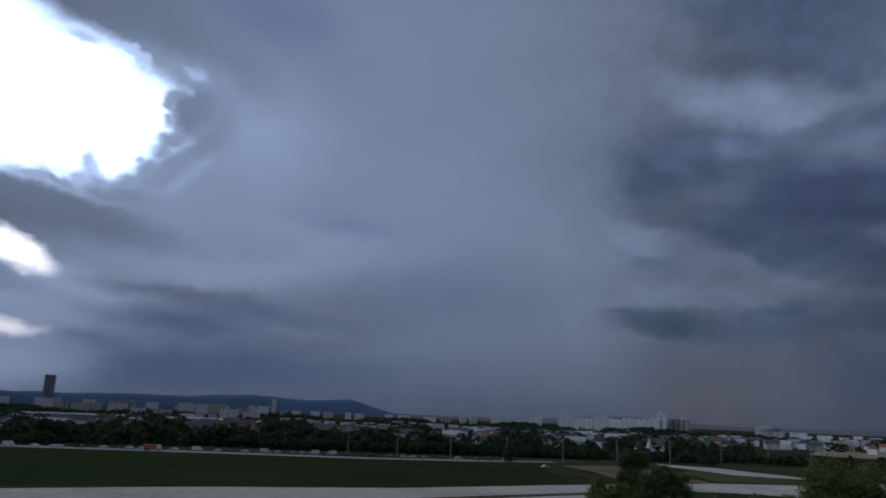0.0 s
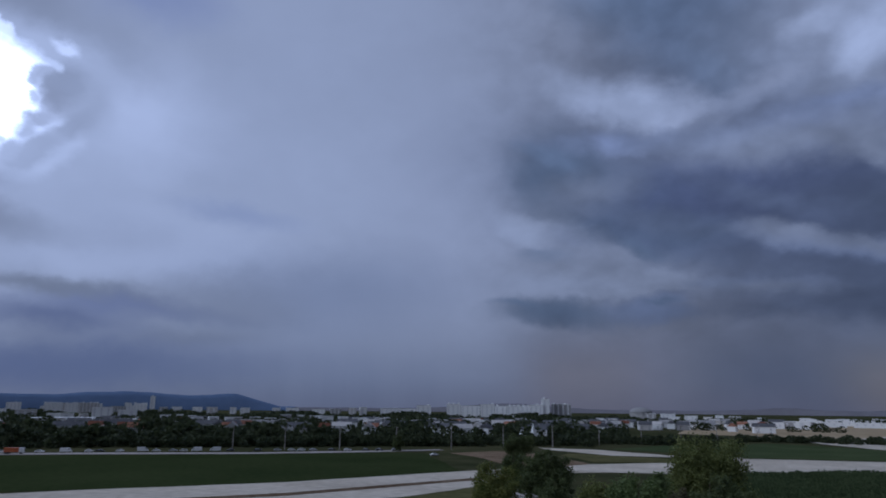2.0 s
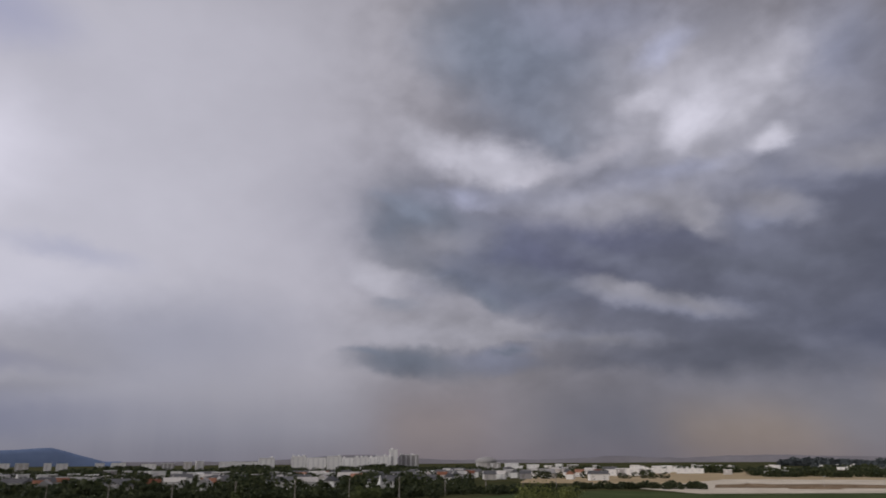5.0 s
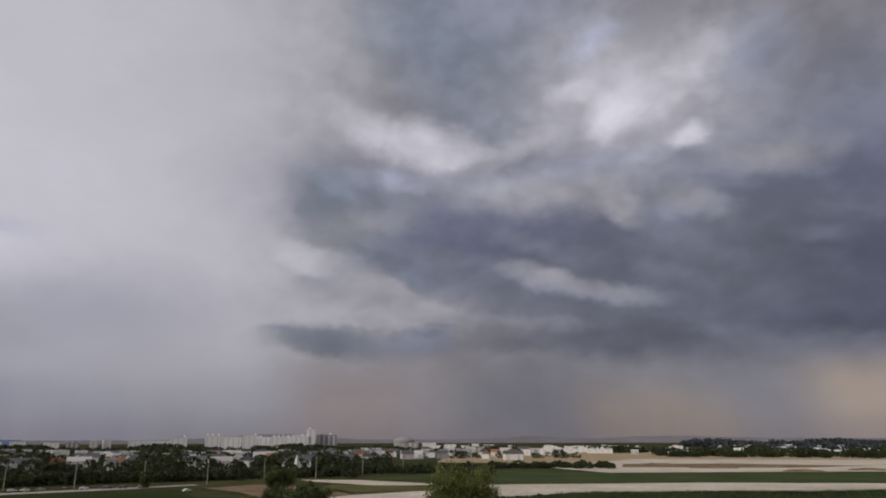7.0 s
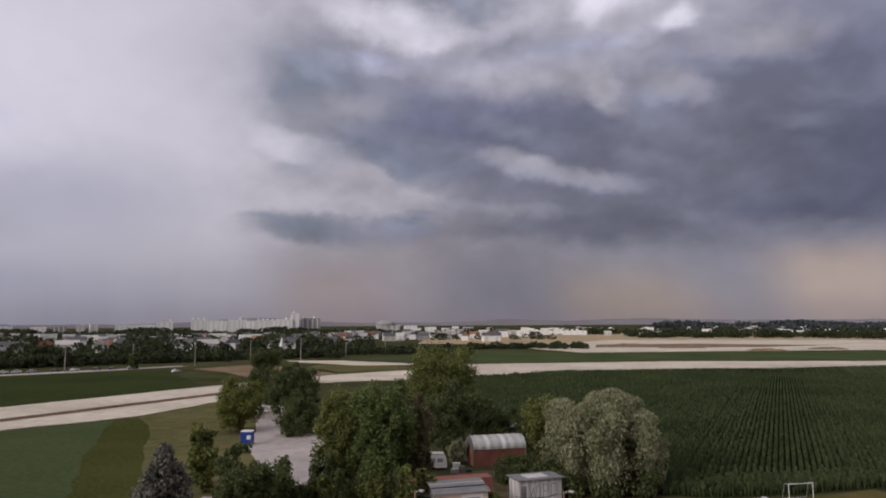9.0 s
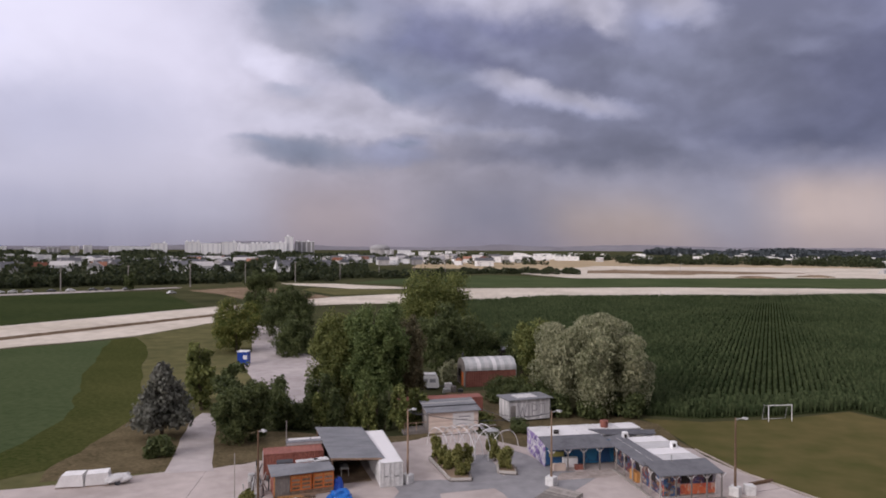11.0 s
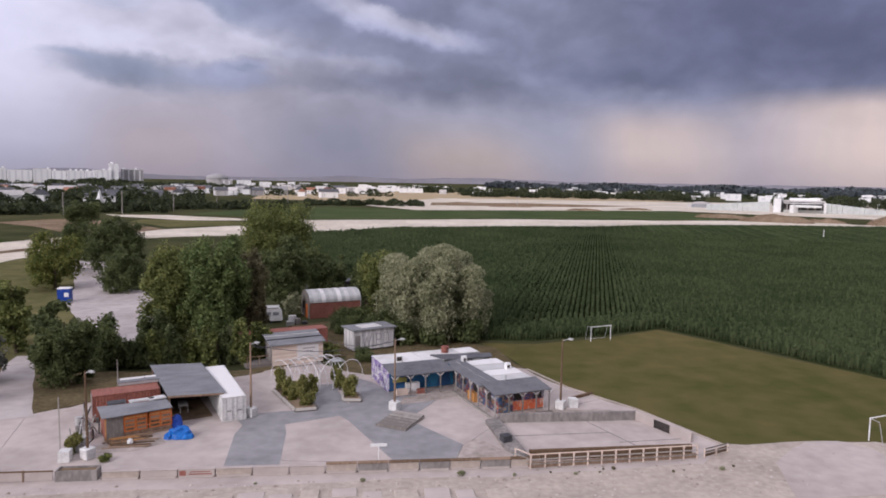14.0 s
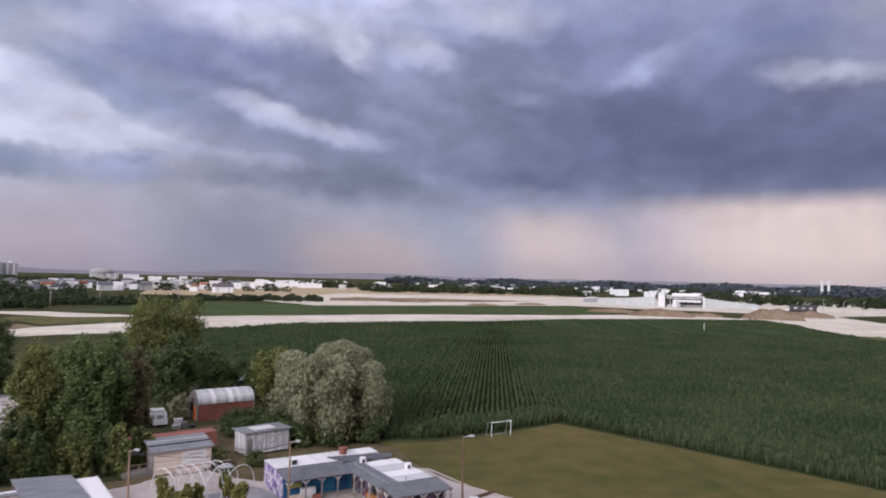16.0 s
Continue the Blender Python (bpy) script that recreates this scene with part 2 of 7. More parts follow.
cloud(-67.4, 5.7, 8.0, 5.2, 10, (270, 269, 286), 0.9, 1.0)
cloud(-59.0, 24.0, 6.7, 5.2, 20, (287, 286, 305), 0.8, 1.0)
cloud(-55.9, 17.5, 5.9, 7.5, 10, (256, 255, 271), 0.7, 1.0)
cloud(-52.2, 12.3, 6.2, 1.9, 3, (239, 238, 254), 0.6, 1.0)
cloud(-62.8, 28.8, 8.0, 2.1, -14, (217, 216, 230), 0.85, 0.8)
cloud(-46.5, 27.6, 8.5, 5.2, 10, (244, 243, 259), 0.5, 1.0)
cloud(-52.8, 30.6, 6.5, 2.8, 0, (195, 202, 248), 0.5, 1.0)
cloud(-54.7, 26.5, 4.7, 2.8, -30, (221, 220, 234), 0.6, 1.0)
cloud(-66.4, 13.5, 9.2, 1.7, -9, (205, 204, 217), 0.9, 0.7)
cloud(-67.6, 9.4, 6.2, 1.4, -14, (294, 293, 312), 0.85, 1.0)
cloud(-57.0, 8.2, 8.1, 0.8, -4, (171, 171, 182), 0.7, 1.0)
cloud(-56.7, 6.1, 7.1, 1.3, -3, (149, 154, 189), 0.8, 1.0)
cloud(-63.2, 4.5, 2.8, 0.9, 0, (160, 166, 204), 0.6, 1.0)
cloud(-44.9, 7.6, 7.1, 2.8, 4, (188, 187, 199), 0.5, 1.0)
cloud(-57.5, 2.8, 19.7, 2.1, 2, (150, 156, 191), 0.75, 1.0)
cloud(-67.9, 2.5, 6.1, 2.0, 2, (268, 267, 284), 0.85, 1.0)
cloud(-70.1, 20.4, 10.3, 4.7, -6, (600, 597, 636), 1.0, 0.3)
cloud(-63.9, 23.8, 4.9, 2.2, -28, (581, 578, 616), 1.0, 0.4)
cloud(-74.3, 24.0, 8.7, 4.2, -10, (600, 597, 636), 1.0, 0.4)
cloud(-63.7, 18.7, 3.7, 1.7, 20, (581, 578, 616), 1.0, 0.4)
cloud(-69.9, 10.5, 3.6, 1.1, -16, (613, 557, 520), 0.95, 0.5)
cloud(-69.3, 5.1, 2.7, 0.6, -8, (461, 418, 391), 0.9, 0.6)
cloud(-68.9, 6.8, 1.9, 0.6, 0, (273, 272, 290), 0.7, 1.0)
cloud(-58.4, 23.0, 1.8, 1.4, 30, (240, 239, 255), 0.95, 0.6)
cloud(-58.9, 21.6, 1.5, 1.1, -10, (233, 231, 246), 0.9, 0.6)
cloud(-57.6, 20.1, 2.2, 1.1, 35, (244, 243, 259), 0.9, 0.7)
cloud(-56.2, 22.1, 2.0, 2.3, 20, (256, 255, 271), 0.8, 1.0)
cloud(-60.0, 23.2, 0.7, 0.5, 20, (268, 266, 284), 0.85, 0.6)
cloud(-59.8, 20.4, 1.2, 0.8, 30, (268, 266, 284), 0.9, 0.5)
cloud(-59.8, 17.8, 3.0, 1.6, 30, (260, 259, 276), 0.95, 0.5)
cloud(-68.4, 14.3, 6.3, 1.0, -8, (214, 213, 227), 0.95, 0.5)
cloud(-63.2, 15.5, 3.4, 0.9, 0, (243, 242, 258), 0.9, 0.5)
cloud(-60.7, 19.6, 1.1, 0.7, 30, (287, 286, 305), 0.7, 0.8)
cloud(-65.2, 17.2, 0.8, 1.3, 8, (385, 383, 408), 0.85, 0.6)
cloud(-62.1, 16.2, 5.4, 0.8, -4, (263, 262, 279), 0.7, 1.0)
cloud(-66.1, 16.1, 0.8, 0.6, 21, (345, 344, 366), 0.9, 0.6)
cloud(-65.5, 17.6, 0.5, 0.8, -25, (375, 373, 398), 0.9, 0.6)
cloud(-64.1, 16.3, 1.0, 0.6, -1, (307, 305, 325), 0.9, 0.6)
cloud(-62.1, 16.6, 1.2, 0.6, -1, (287, 286, 304), 0.9, 0.6)
cloud(-61.0, 17.9, 0.8, 0.7, 9, (287, 286, 305), 0.9, 0.6)
cloud(-61.7, 18.5, 0.4, 0.4, 11, (336, 335, 356), 0.9, 0.6)
cloud(-60.3, 19.3, 0.7, 0.6, 20, (287, 286, 305), 0.9, 0.6)
cloud(-59.8, 20.5, 0.8, 0.4, -25, (278, 276, 294), 0.9, 0.6)
cloud(-60.3, 21.7, 0.5, 0.4, 19, (307, 305, 325), 0.9, 0.6)
cloud(-60.2, 22.7, 0.6, 0.4, 11, (287, 286, 305), 0.9, 0.6)
cloud(-59.3, 23.9, 0.7, 0.4, -21, (326, 325, 346), 0.9, 0.6)
cloud(-68.6, 15.6, 1.9, 0.4, -5, (306, 304, 324), 0.9, 0.6)
cloud(-67.1, 15.5, 1.5, 0.4, -25, (286, 285, 303), 0.9, 0.6)
cloud(-58.5, 25.4, 1.0, 0.5, -10, (346, 344, 367), 0.9, 0.6)
cloud(-62.8, 26.0, 1.6, 0.4, -25, (385, 383, 408), 0.9, 0.6)
cloud(-66.6, 26.3, 1.6, 0.5, -5, (366, 364, 387), 0.9, 0.6)
# rain
curtain(-41.0, 19.7, 3.8, 4.5, 0.0, (155, 159, 181), 0.75)
curtain(-14.7, 6.6, 5.4, 2.8, 0.0, (170, 161, 172), 0.65)
curtain(-15.7, 4.2, 4.6, 2.4, 0.0, (177, 160, 150), 0.35)
curtain(-2.1, 6.1, 5.7, 3.5, 0.0, (128, 121, 129), 0.4)
curtain(9.5, 5.6, 2.6, 2.6, 0.6, (185, 168, 157), 0.6)
curtain(-0.8, 6.6, 5.1, 3, 0.0, (132, 135, 154), 0.6)
curtain(8.3, 5.2, 3.6, 2.6, 0.4, (182, 165, 154), 0.6)
curtain(24.6, 5.2, 5.2, 1.5, 0.25, (214, 194, 181), 0.7)
curtain(31.9, 2.3, 5.3, 1.6, 0.1, (169, 160, 170), 0.6)
curtain(42.2, 10.3, 6.3, 1.0, 0.1, (227, 206, 192), 0.85)
curtain(5, 60, 1.1, 1.7, 0.0, (146, 138, 148), 0.5)

# cloud texture: broad swells and finer wisps, strongest in the storm mass
def wscale(src, value):
    n = WT.nodes.new("ShaderNodeVectorMath")
    n.operation = "SCALE"
    WT.links.new(src, n.inputs[0])
    WT.links.new(value, n.inputs["Scale"])
    return n.outputs[0]


def wrange(src, a, b, lo, hi):
    n = WT.nodes.new("ShaderNodeMapRange")
    n.interpolation_type = "SMOOTHSTEP"
    n.inputs["From Min"].default_value, n.inputs["From Max"].default_value = a, b
    n.inputs["To Min"].default_value, n.inputs["To Max"].default_value = lo, hi
    WT.links.new(src, n.inputs["Value"])
    return n.outputs[0]


gentle = wvec("ADD", flat.outputs[0], warp)
amount = wmath("MULTIPLY", wrange(azimuth, -30, -12, 0.12, 1.0), wrange(height, 3, 8, 0.25, 1.0))
wisp = wmath("ADD", wmath("MULTIPLY", wnoise(0.13, 0.20, 1.0, 3, 0.45, gentle).outputs["Fac"], 0.75), wmath("MULTIPLY", wnoise(0.42, 0.60, 1.0, 3, 0.45, gentle).outputs["Fac"], 0.45))
tone = wmath("ADD", 1.0, wmath("MULTIPLY", amount, wrange(wisp, 0.42, 0.80, -0.13, 0.17)))
toned = wscale(sky_colour, tone)
clear = WT.nodes.new("ShaderNodeTexSky")
clear.sky_type = "NISHITA"
clear.sun_disc = False
clear.sun_elevation, clear.sun_rotation = radians(25), radians(-137)
back_clear = WT.nodes.new("ShaderNodeBackground")
back_clear.inputs[1].default_value = 0.06
WT.links.new(clear.outputs[0], back_clear.inputs[0])
back_cloud = WT.nodes.new("ShaderNodeBackground")
back_cloud.inputs[1].default_value = 1.0
WT.links.new(toned, back_cloud.inputs[0])
both = WT.nodes.new("ShaderNodeMixShader")
both.inputs[0].default_value = 0.95
WT.links.new(back_clear.outputs[0], both.inputs[1])
WT.links.new(back_cloud.outputs[0], both.inputs[2])
world_out = WT.nodes.new("ShaderNodeOutputWorld")
WT.links.new(both.outputs[0], world_out.inputs[0])

sun = new("sun", bpy.data.lights.new("sun", "SUN"))
sun.data.energy, sun.data.angle, sun.data.color = 2.3, radians(28), (1.0, 0.95, 0.9)
sun.matrix_world = look((-62, -66, 43), (0, 0, 0))

# ---- materials ----
def mat(name, dark, light, scale=1.0, rough=0.85, bump=0.0, bump_scale=None, metal=0.0, grain=6.0, island=0.0, stretch=(1, 1, 1), ramp=(0.35, 0.65), obj=0.0):
    """A surface between two base colours: broad patches, grain and relief at real size (scale: patches a metre)."""
    m = bpy.data.materials.new(name)
    m.use_nodes = True
    nt = m.node_tree
    b = nt.nodes["Principled BSDF"]
    b.inputs["Roughness"].default_value, b.inputs["Metallic"].default_value = rough, metal
    b.inputs["Specular IOR Level"].default_value = 0.3 if rough < 0.8 else 0.0
    tc = nt.nodes.new("ShaderNodeTexCoord")
    mp = nt.nodes.new("ShaderNodeMapping")
    mp.inputs["Scale"].default_value = stretch
    nt.links.new(tc.outputs["Object"], mp.inputs[0])
    broad = nt.nodes.new("ShaderNodeTexNoise")
    broad.inputs["Scale"].default_value, broad.inputs["Detail"].default_value = scale, 4
    small = nt.nodes.new("ShaderNodeTexNoise")
    small.inputs["Scale"].default_value, small.inputs["Detail"].default_value = scale * grain, 3
    for n in (broad, small):
        nt.links.new(mp.outputs[0], n.inputs["Vector"])
    add = nt.nodes.new("ShaderNodeMath")
    add.operation = "MULTIPLY_ADD"
    add.inputs[1].default_value = 0.45
    nt.links.new(small.outputs["Fac"], add.inputs[0])
    half = nt.nodes.new("ShaderNodeMath")
    half.operation = "MULTIPLY"
    half.inputs[1].default_value = 0.55
    nt.links.new(broad.outputs["Fac"], half.inputs[0])
    nt.links.new(half.outputs[0], add.inputs[2])
    value = add.outputs[0]
    if island or obj:
        src = nt.nodes.new("ShaderNodeNewGeometry").outputs["Random Per Island"] if island else nt.nodes.new("ShaderNodeObjectInfo").outputs["Random"]
        k = nt.nodes.new("ShaderNodeMath")
        k.operation = "MULTIPLY_ADD"
        k.inputs[1].default_value = island or obj
        nt.links.new(src, k.inputs[0])
        off = nt.nodes.new("ShaderNodeMath")
        off.operation = "SUBTRACT"
        off.inputs[1].default_value = (island or obj) / 2
        nt.links.new(value, off.inputs[0])
        nt.links.new(off.outputs[0], k.inputs[2])
        value = k.outputs[0]
    r = nt.nodes.new("ShaderNodeValToRGB")
    r.color_ramp.elements[0].position, r.color_ramp.elements[1].position = ramp
    r.color_ramp.elements[0].color, r.color_ramp.elements[1].color = (*dark, 1), (*light, 1)
    nt.links.new(value, r.inputs[0])
    nt.links.new(r.outputs[0], b.inputs["Base Color"])
    if bump:
        bn = nt.nodes.new("ShaderNodeTexNoise")
        bn.inputs["Scale"].default_value, bn.inputs["Detail"].default_value = bump_scale or scale * grain, 4
        nt.links.new(mp.outputs[0], bn.inputs["Vector"])
        bu = nt.nodes.new("ShaderNodeBump")
        bu.inputs["Strength"].default_value, bu.inputs["Distance"].default_value = 0.8, bump
        nt.links.new(bn.outputs["Fac"], bu.inputs["Height"])
        nt.links.new(bu.outputs[0], b.inputs["Normal"])
    return m


def leafy(*args, through_light=0.36, **kw):
    """A leaf surface that lets part of the light through."""
    m = mat(*args, **kw)
    nt = m.node_tree
    out = next(n for n in nt.nodes if n.type == "OUTPUT_MATERIAL")
    b = nt.nodes["Principled BSDF"]
    tr = nt.nodes.new("ShaderNodeBsdfTranslucent")
    nt.links.new(b.inputs["Base Color"].links[0].from_socket, tr.inputs["Color"])
    mx = nt.nodes.new("ShaderNodeMixShader")
    mx.inputs[0].default_value = through_light
    nt.links.new(b.outputs[0], mx.inputs[1])
    nt.links.new(tr.outputs[0], mx.inputs[2])
    nt.links.new(mx.outputs[0], out.inputs[0])
    return m


M_LAND = mat("farmland", (0.036, 0.043, 0.021), (0.088, 0.084, 0.042), 0.006, grain=9)
M_FIELD = mat("green_crop", (0.030, 0.042, 0.016), (0.052, 0.064, 0.026), 0.02, bump=0.15, bump_scale=1.5, grain=20)
M_FIELD_DRY = mat("rough_grass", (0.070, 0.075, 0.032), (0.155, 0.139, 0.066), 0.03, bump=0.08, bump_scale=3, grain=9, ramp=(0.34, 0.64))
M_SOY = mat("low_green_crop", (0.048, 0.068, 0.030), (0.084, 0.102, 0.048), 0.03, bump=0.1, bump_scale=1.5, grain=30)
M_PITCH = mat("worn_turf", (0.058, 0.067, 0.021), (0.150, 0.118, 0.052), 0.022, bump=0.015, bump_scale=4, grain=11, ramp=(0.28, 0.68))
M_DIRT = mat("pale_gravel_soil", (0.44, 0.385, 0.31), (0.70, 0.63, 0.535), 0.03, bump=0.08, bump_scale=0.8, grain=10)
M_DIRT_DARK = mat("brown_spoil", (0.15, 0.105, 0.068), (0.28, 0.21, 0.145), 0.08, bump=0.3, bump_scale=0.6)
M_WHEAT = mat("ripe_wheat", (0.34, 0.265, 0.165), (0.45, 0.36, 0.235), 0.01, grain=8)
M_GRAVEL = mat("grey_gravel", (0.35, 0.31, 0.295), (0.49, 0.44, 0.42), 0.12, bump=0.015, bump_scale=9, grain=5)
M_CONC = mat("worn_concrete", (0.325, 0.28, 0.255), (0.54, 0.47, 0.437), 0.13, bump=0.008, bump_scale=14, grain=5, ramp=(0.25, 0.72))
M_VERGE = mat("dry_verge", (0.078, 0.064, 0.035), (0.165, 0.13, 0.076), 0.3, bump=0.06, bump_scale=4, grain=8)
M_ASPH = mat("weathered_asphalt", (0.185, 0.18, 0.187), (0.34, 0.33, 0.33), 0.16, bump=0.008, bump_scale=20, grain=5, ramp=(0.26, 0.74))
M_LEAF = leafy("leaf_green", (0.090, 0.112, 0.030), (0.245, 0.262, 0.082), 0.35, 0.7, grain=5, island=0.35)
M_LEAF_BELT = leafy("leaf_belt", (0.028, 0.040, 0.018), (0.075, 0.088, 0.038), 0.35, 0.7, grain=5, island=0.5)
M_LEAF_LT = leafy("leaf_light", (0.08, 0.11, 0.022), (0.24, 0.24, 0.065), 0.35, 0.7, grain=5, island=0.5)
M_LEAF_DK = leafy("leaf_dark", (0.055, 0.075, 0.026), (0.140, 0.164, 0.060), 0.35, 0.7, grain=5, island=0.35)
M_LEAF_SILVER = leafy("leaf_silver", (0.165, 0.18, 0.092), (0.42, 0.415, 0.26), 0.3, 0.7, grain=5, island=0.35)
M_LEAF_BLUE = leafy("needle_blue", (0.11, 0.112, 0.088), (0.225, 0.225, 0.185), 0.4, 0.75, grain=5, island=0.5)
M_LEAF_RED = leafy("leaf_brownred", (0.120, 0.108, 0.056), (0.235, 0.205, 0.110), 0.4, 0.75, grain=5, island=0.5)
M_BARK = mat("bark", (0.06, 0.045, 0.032), (0.15, 0.12, 0.09), 2.0, 0.95, bump=0.02)
M_LEAF_MAPLE = leafy("leaf_fresh", (0.078, 0.114, 0.036), (0.195, 0.245, 0.084), 0.35, 0.7, grain=5, island=0.35)
M_CORN = leafy("maize_leaf", (0.052, 0.074, 0.033), (0.102, 0.128, 0.060), 0.05, 0.85, grain=30, island=0.3)
# soil between maize rows, with the plants' shade put into its dark tone
M_SOIL = mat("shaded_field_soil", (0.030, 0.042, 0.016), (0.052, 0.062, 0.026), 0.3)
# blue haze of distance is put into the wooded hills' base colour
M_HILL = mat("hill_far_painted_haze", (0.12, 0.165, 0.27), (0.15, 0.20, 0.32), 0.004, 1.0)
# low ridge: pale haze towards the sky tone is painted in
M_HILL_LOW = mat("low_hill_far_painted_haze", (0.19, 0.18, 0.20), (0.23, 0.22, 0.24), 0.004, 1.0)
# far woods: blue-grey air haze is mixed into the leaf colour
M_WOOD_FAR = mat("wood_far_painted_haze", (0.060, 0.070, 0.078), (0.095, 0.108, 0.112), 0.02, 1.0, grain=8)
M_RENDER_W = mat("white_render", (0.85, 0.84, 0.83), (0.92, 0.91, 0.90), 0.1, 0.8, obj=0.3)
M_RENDER_G = mat("grey_render", (0.34, 0.33, 0.33), (0.58, 0.55, 0.53), 0.1, 0.8, obj=0.7)
M_WINDOW_FAR = mat("window_dark", (0.25, 0.255, 0.27), (0.36, 0.37, 0.39), 0.5, 0.25)
# loggia recess shade, given as a slightly darker wall colour
M_LOGGIA = mat("shaded_loggia", (0.68, 0.67, 0.68), (0.78, 0.77, 0.78), 0.5, 0.6)
M_TILE_ROOF = mat("clay_roof", (0.20, 0.09, 0.06), (0.36, 0.19, 0.13), 0.3, 0.85, obj=0.7)
M_FLAT_ROOF = mat("roofing_felt", (0.11, 0.11, 0.12), (0.17, 0.17, 0.18), 0.4, 0.9, bump=0.01, obj=0.2)
M_STEEL = mat("galvanised_steel", (0.38, 0.38, 0.37), (0.55, 0.55, 0.54), 1.5, 0.5, metal=0.5)
M_DARK = mat("dark_metal", (0.03, 0.03, 0.035), (0.08, 0.08, 0.085), 2, 0.6)
M_WHITE = mat("white_paint", (0.66, 0.66, 0.65), (0.84, 0.83, 0.81), 0.8, 0.55, grain=5)
M_GREY_BLUE = mat("blue_grey_tower", (0.05, 0.07, 0.11), (0.08, 0.11, 0.16), 0.05, 0.5)
M_GLASS_FAR = mat("pale_green_glazing", (0.46, 0.48, 0.465), (0.62, 0.64, 0.615), 0.15, 0.3)


# ---- building blocks ----
def link(name, me, material, parent=None, label="", at=None):
    ob = new(name, me)
    if material and not me.materials:
        me.materials.append(material)
    if parent:
        ob.parent = parent
    if at is not None:
        ob.matrix_basis = at if isinstance(at, Matrix) else Matrix.Translation(at)
    if label:
        ob["label"] = label
    return ob


def part(name, bm, material, parent=None, label="", at=None):
    """Links a bmesh as one mesh object under a thing or a part."""
    me = bpy.data.meshes.new(name)
    bm.to_mesh(me)
    bm.free()
    return link(name, me, material, parent, label, at)


def thing(name, at, label, category, group=""):
    ob = new(name)
    ob.empty_display_size = 0.2
    ob.matrix_basis = at if isinstance(at, Matrix) else Matrix.Translation(at)
    return tagged(ob, label, category, group)


def mesh_np(name, verts, faces):
    """A mesh from arrays of corners and of quads or triangles."""
    me = bpy.data.meshes.new(name)
    n = faces.shape[1]
    me.vertices.add(len(verts))
    me.vertices.foreach_set("co", np.asarray(verts, np.float32).ravel())
    me.loops.add(faces.size)
    me.loops.foreach_set("vertex_index", np.asarray(faces, np.int32).ravel())
    me.polygons.add(len(faces))
    me.polygons.foreach_set("loop_start", np.arange(0, faces.size, n, dtype=np.int32))
    me.update(calc_edges=True)
    return me


def box(bm, x0, y0, z0, x1, y1, z1, bevel=0.0):
    r = bmesh.ops.create_cube(bm, size=1, matrix=Matrix.LocRotScale(((x0 + x1) / 2, (y0 + y1) / 2, (z0 + z1) / 2), None, (x1 - x0, y1 - y0, z1 - z0)))
    if bevel:
        es = list({e for v in r["verts"] for e in v.link_edges})
        bmesh.ops.bevel(bm, geom=es, offset=bevel, segments=1, affect="EDGES")
    return bm


def boxes(*args, bevel=0.0):
    bm = bmesh.new()
    for a in args:
        box(bm, *a, bevel=bevel)
    return bm


def rod(bm, a, b, r0, r1=None, sides=6):
    """A tapered rod from a to b."""
    a, b = Vector(a), Vector(b)
    d = b - a
    m = Matrix.Translation((a + b) / 2) @ d.to_track_quat("Z", "Y").to_matrix().to_4x4()
    bmesh.ops.create_cone(bm, cap_ends=True, segments=sides, radius1=r0, radius2=r0 if r1 is None else r1, depth=d.length, matrix=m)
    return bm


def rods(*args, sides=6):
    bm = bmesh.new()
    for a in args:
        rod(bm, *a, sides=sides)
    return bm


def tube(points, r, sides=5):
    """A bent rod through points, as one closed skin."""
    bm = bmesh.new()
    pts = [Vector(p) for p in points]
    rings = []
    for i, p in enumerate(pts):
        d = (pts[min(i + 1, len(pts) - 1)] - pts[max(i - 1, 0)]).normalized()
        q = d.to_track_quat("Z", "Y").to_matrix()
        rings.append([bm.verts.new(p + q @ Vector((r * math.cos(2 * math.pi * k / sides), r * math.sin(2 * math.pi * k / sides), 0))) for k in range(sides)])
    for a, b in zip(rings, rings[1:]):
        for k in range(sides):
            bm.faces.new((a[k], a[(k + 1) % sides], b[(k + 1) % sides], b[k]))
    bm.faces.new(rings[0][::-1])
    bm.faces.new(rings[-1])
    return bm


def prism(points, z0, z1):
    """A flat plan shape raised from z0 to z1."""
    bm = bmesh.new()
    lo = [bm.verts.new((x, y, z0)) for x, y in points]
    hi = [bm.verts.new((x, y, z1)) for x, y in points]
    n = len(points)
    bm.faces.new(hi)
    bm.faces.new(lo[::-1])
    for i in range(n):
        bm.faces.new((lo[i], lo[(i + 1) % n], hi[(i + 1) % n], hi[i]))
    bmesh.ops.recalc_face_normals(bm, faces=bm.faces)
    return bm


def polar(az, d):
    return d * math.sin(radians(az)), d * math.cos(radians(az))


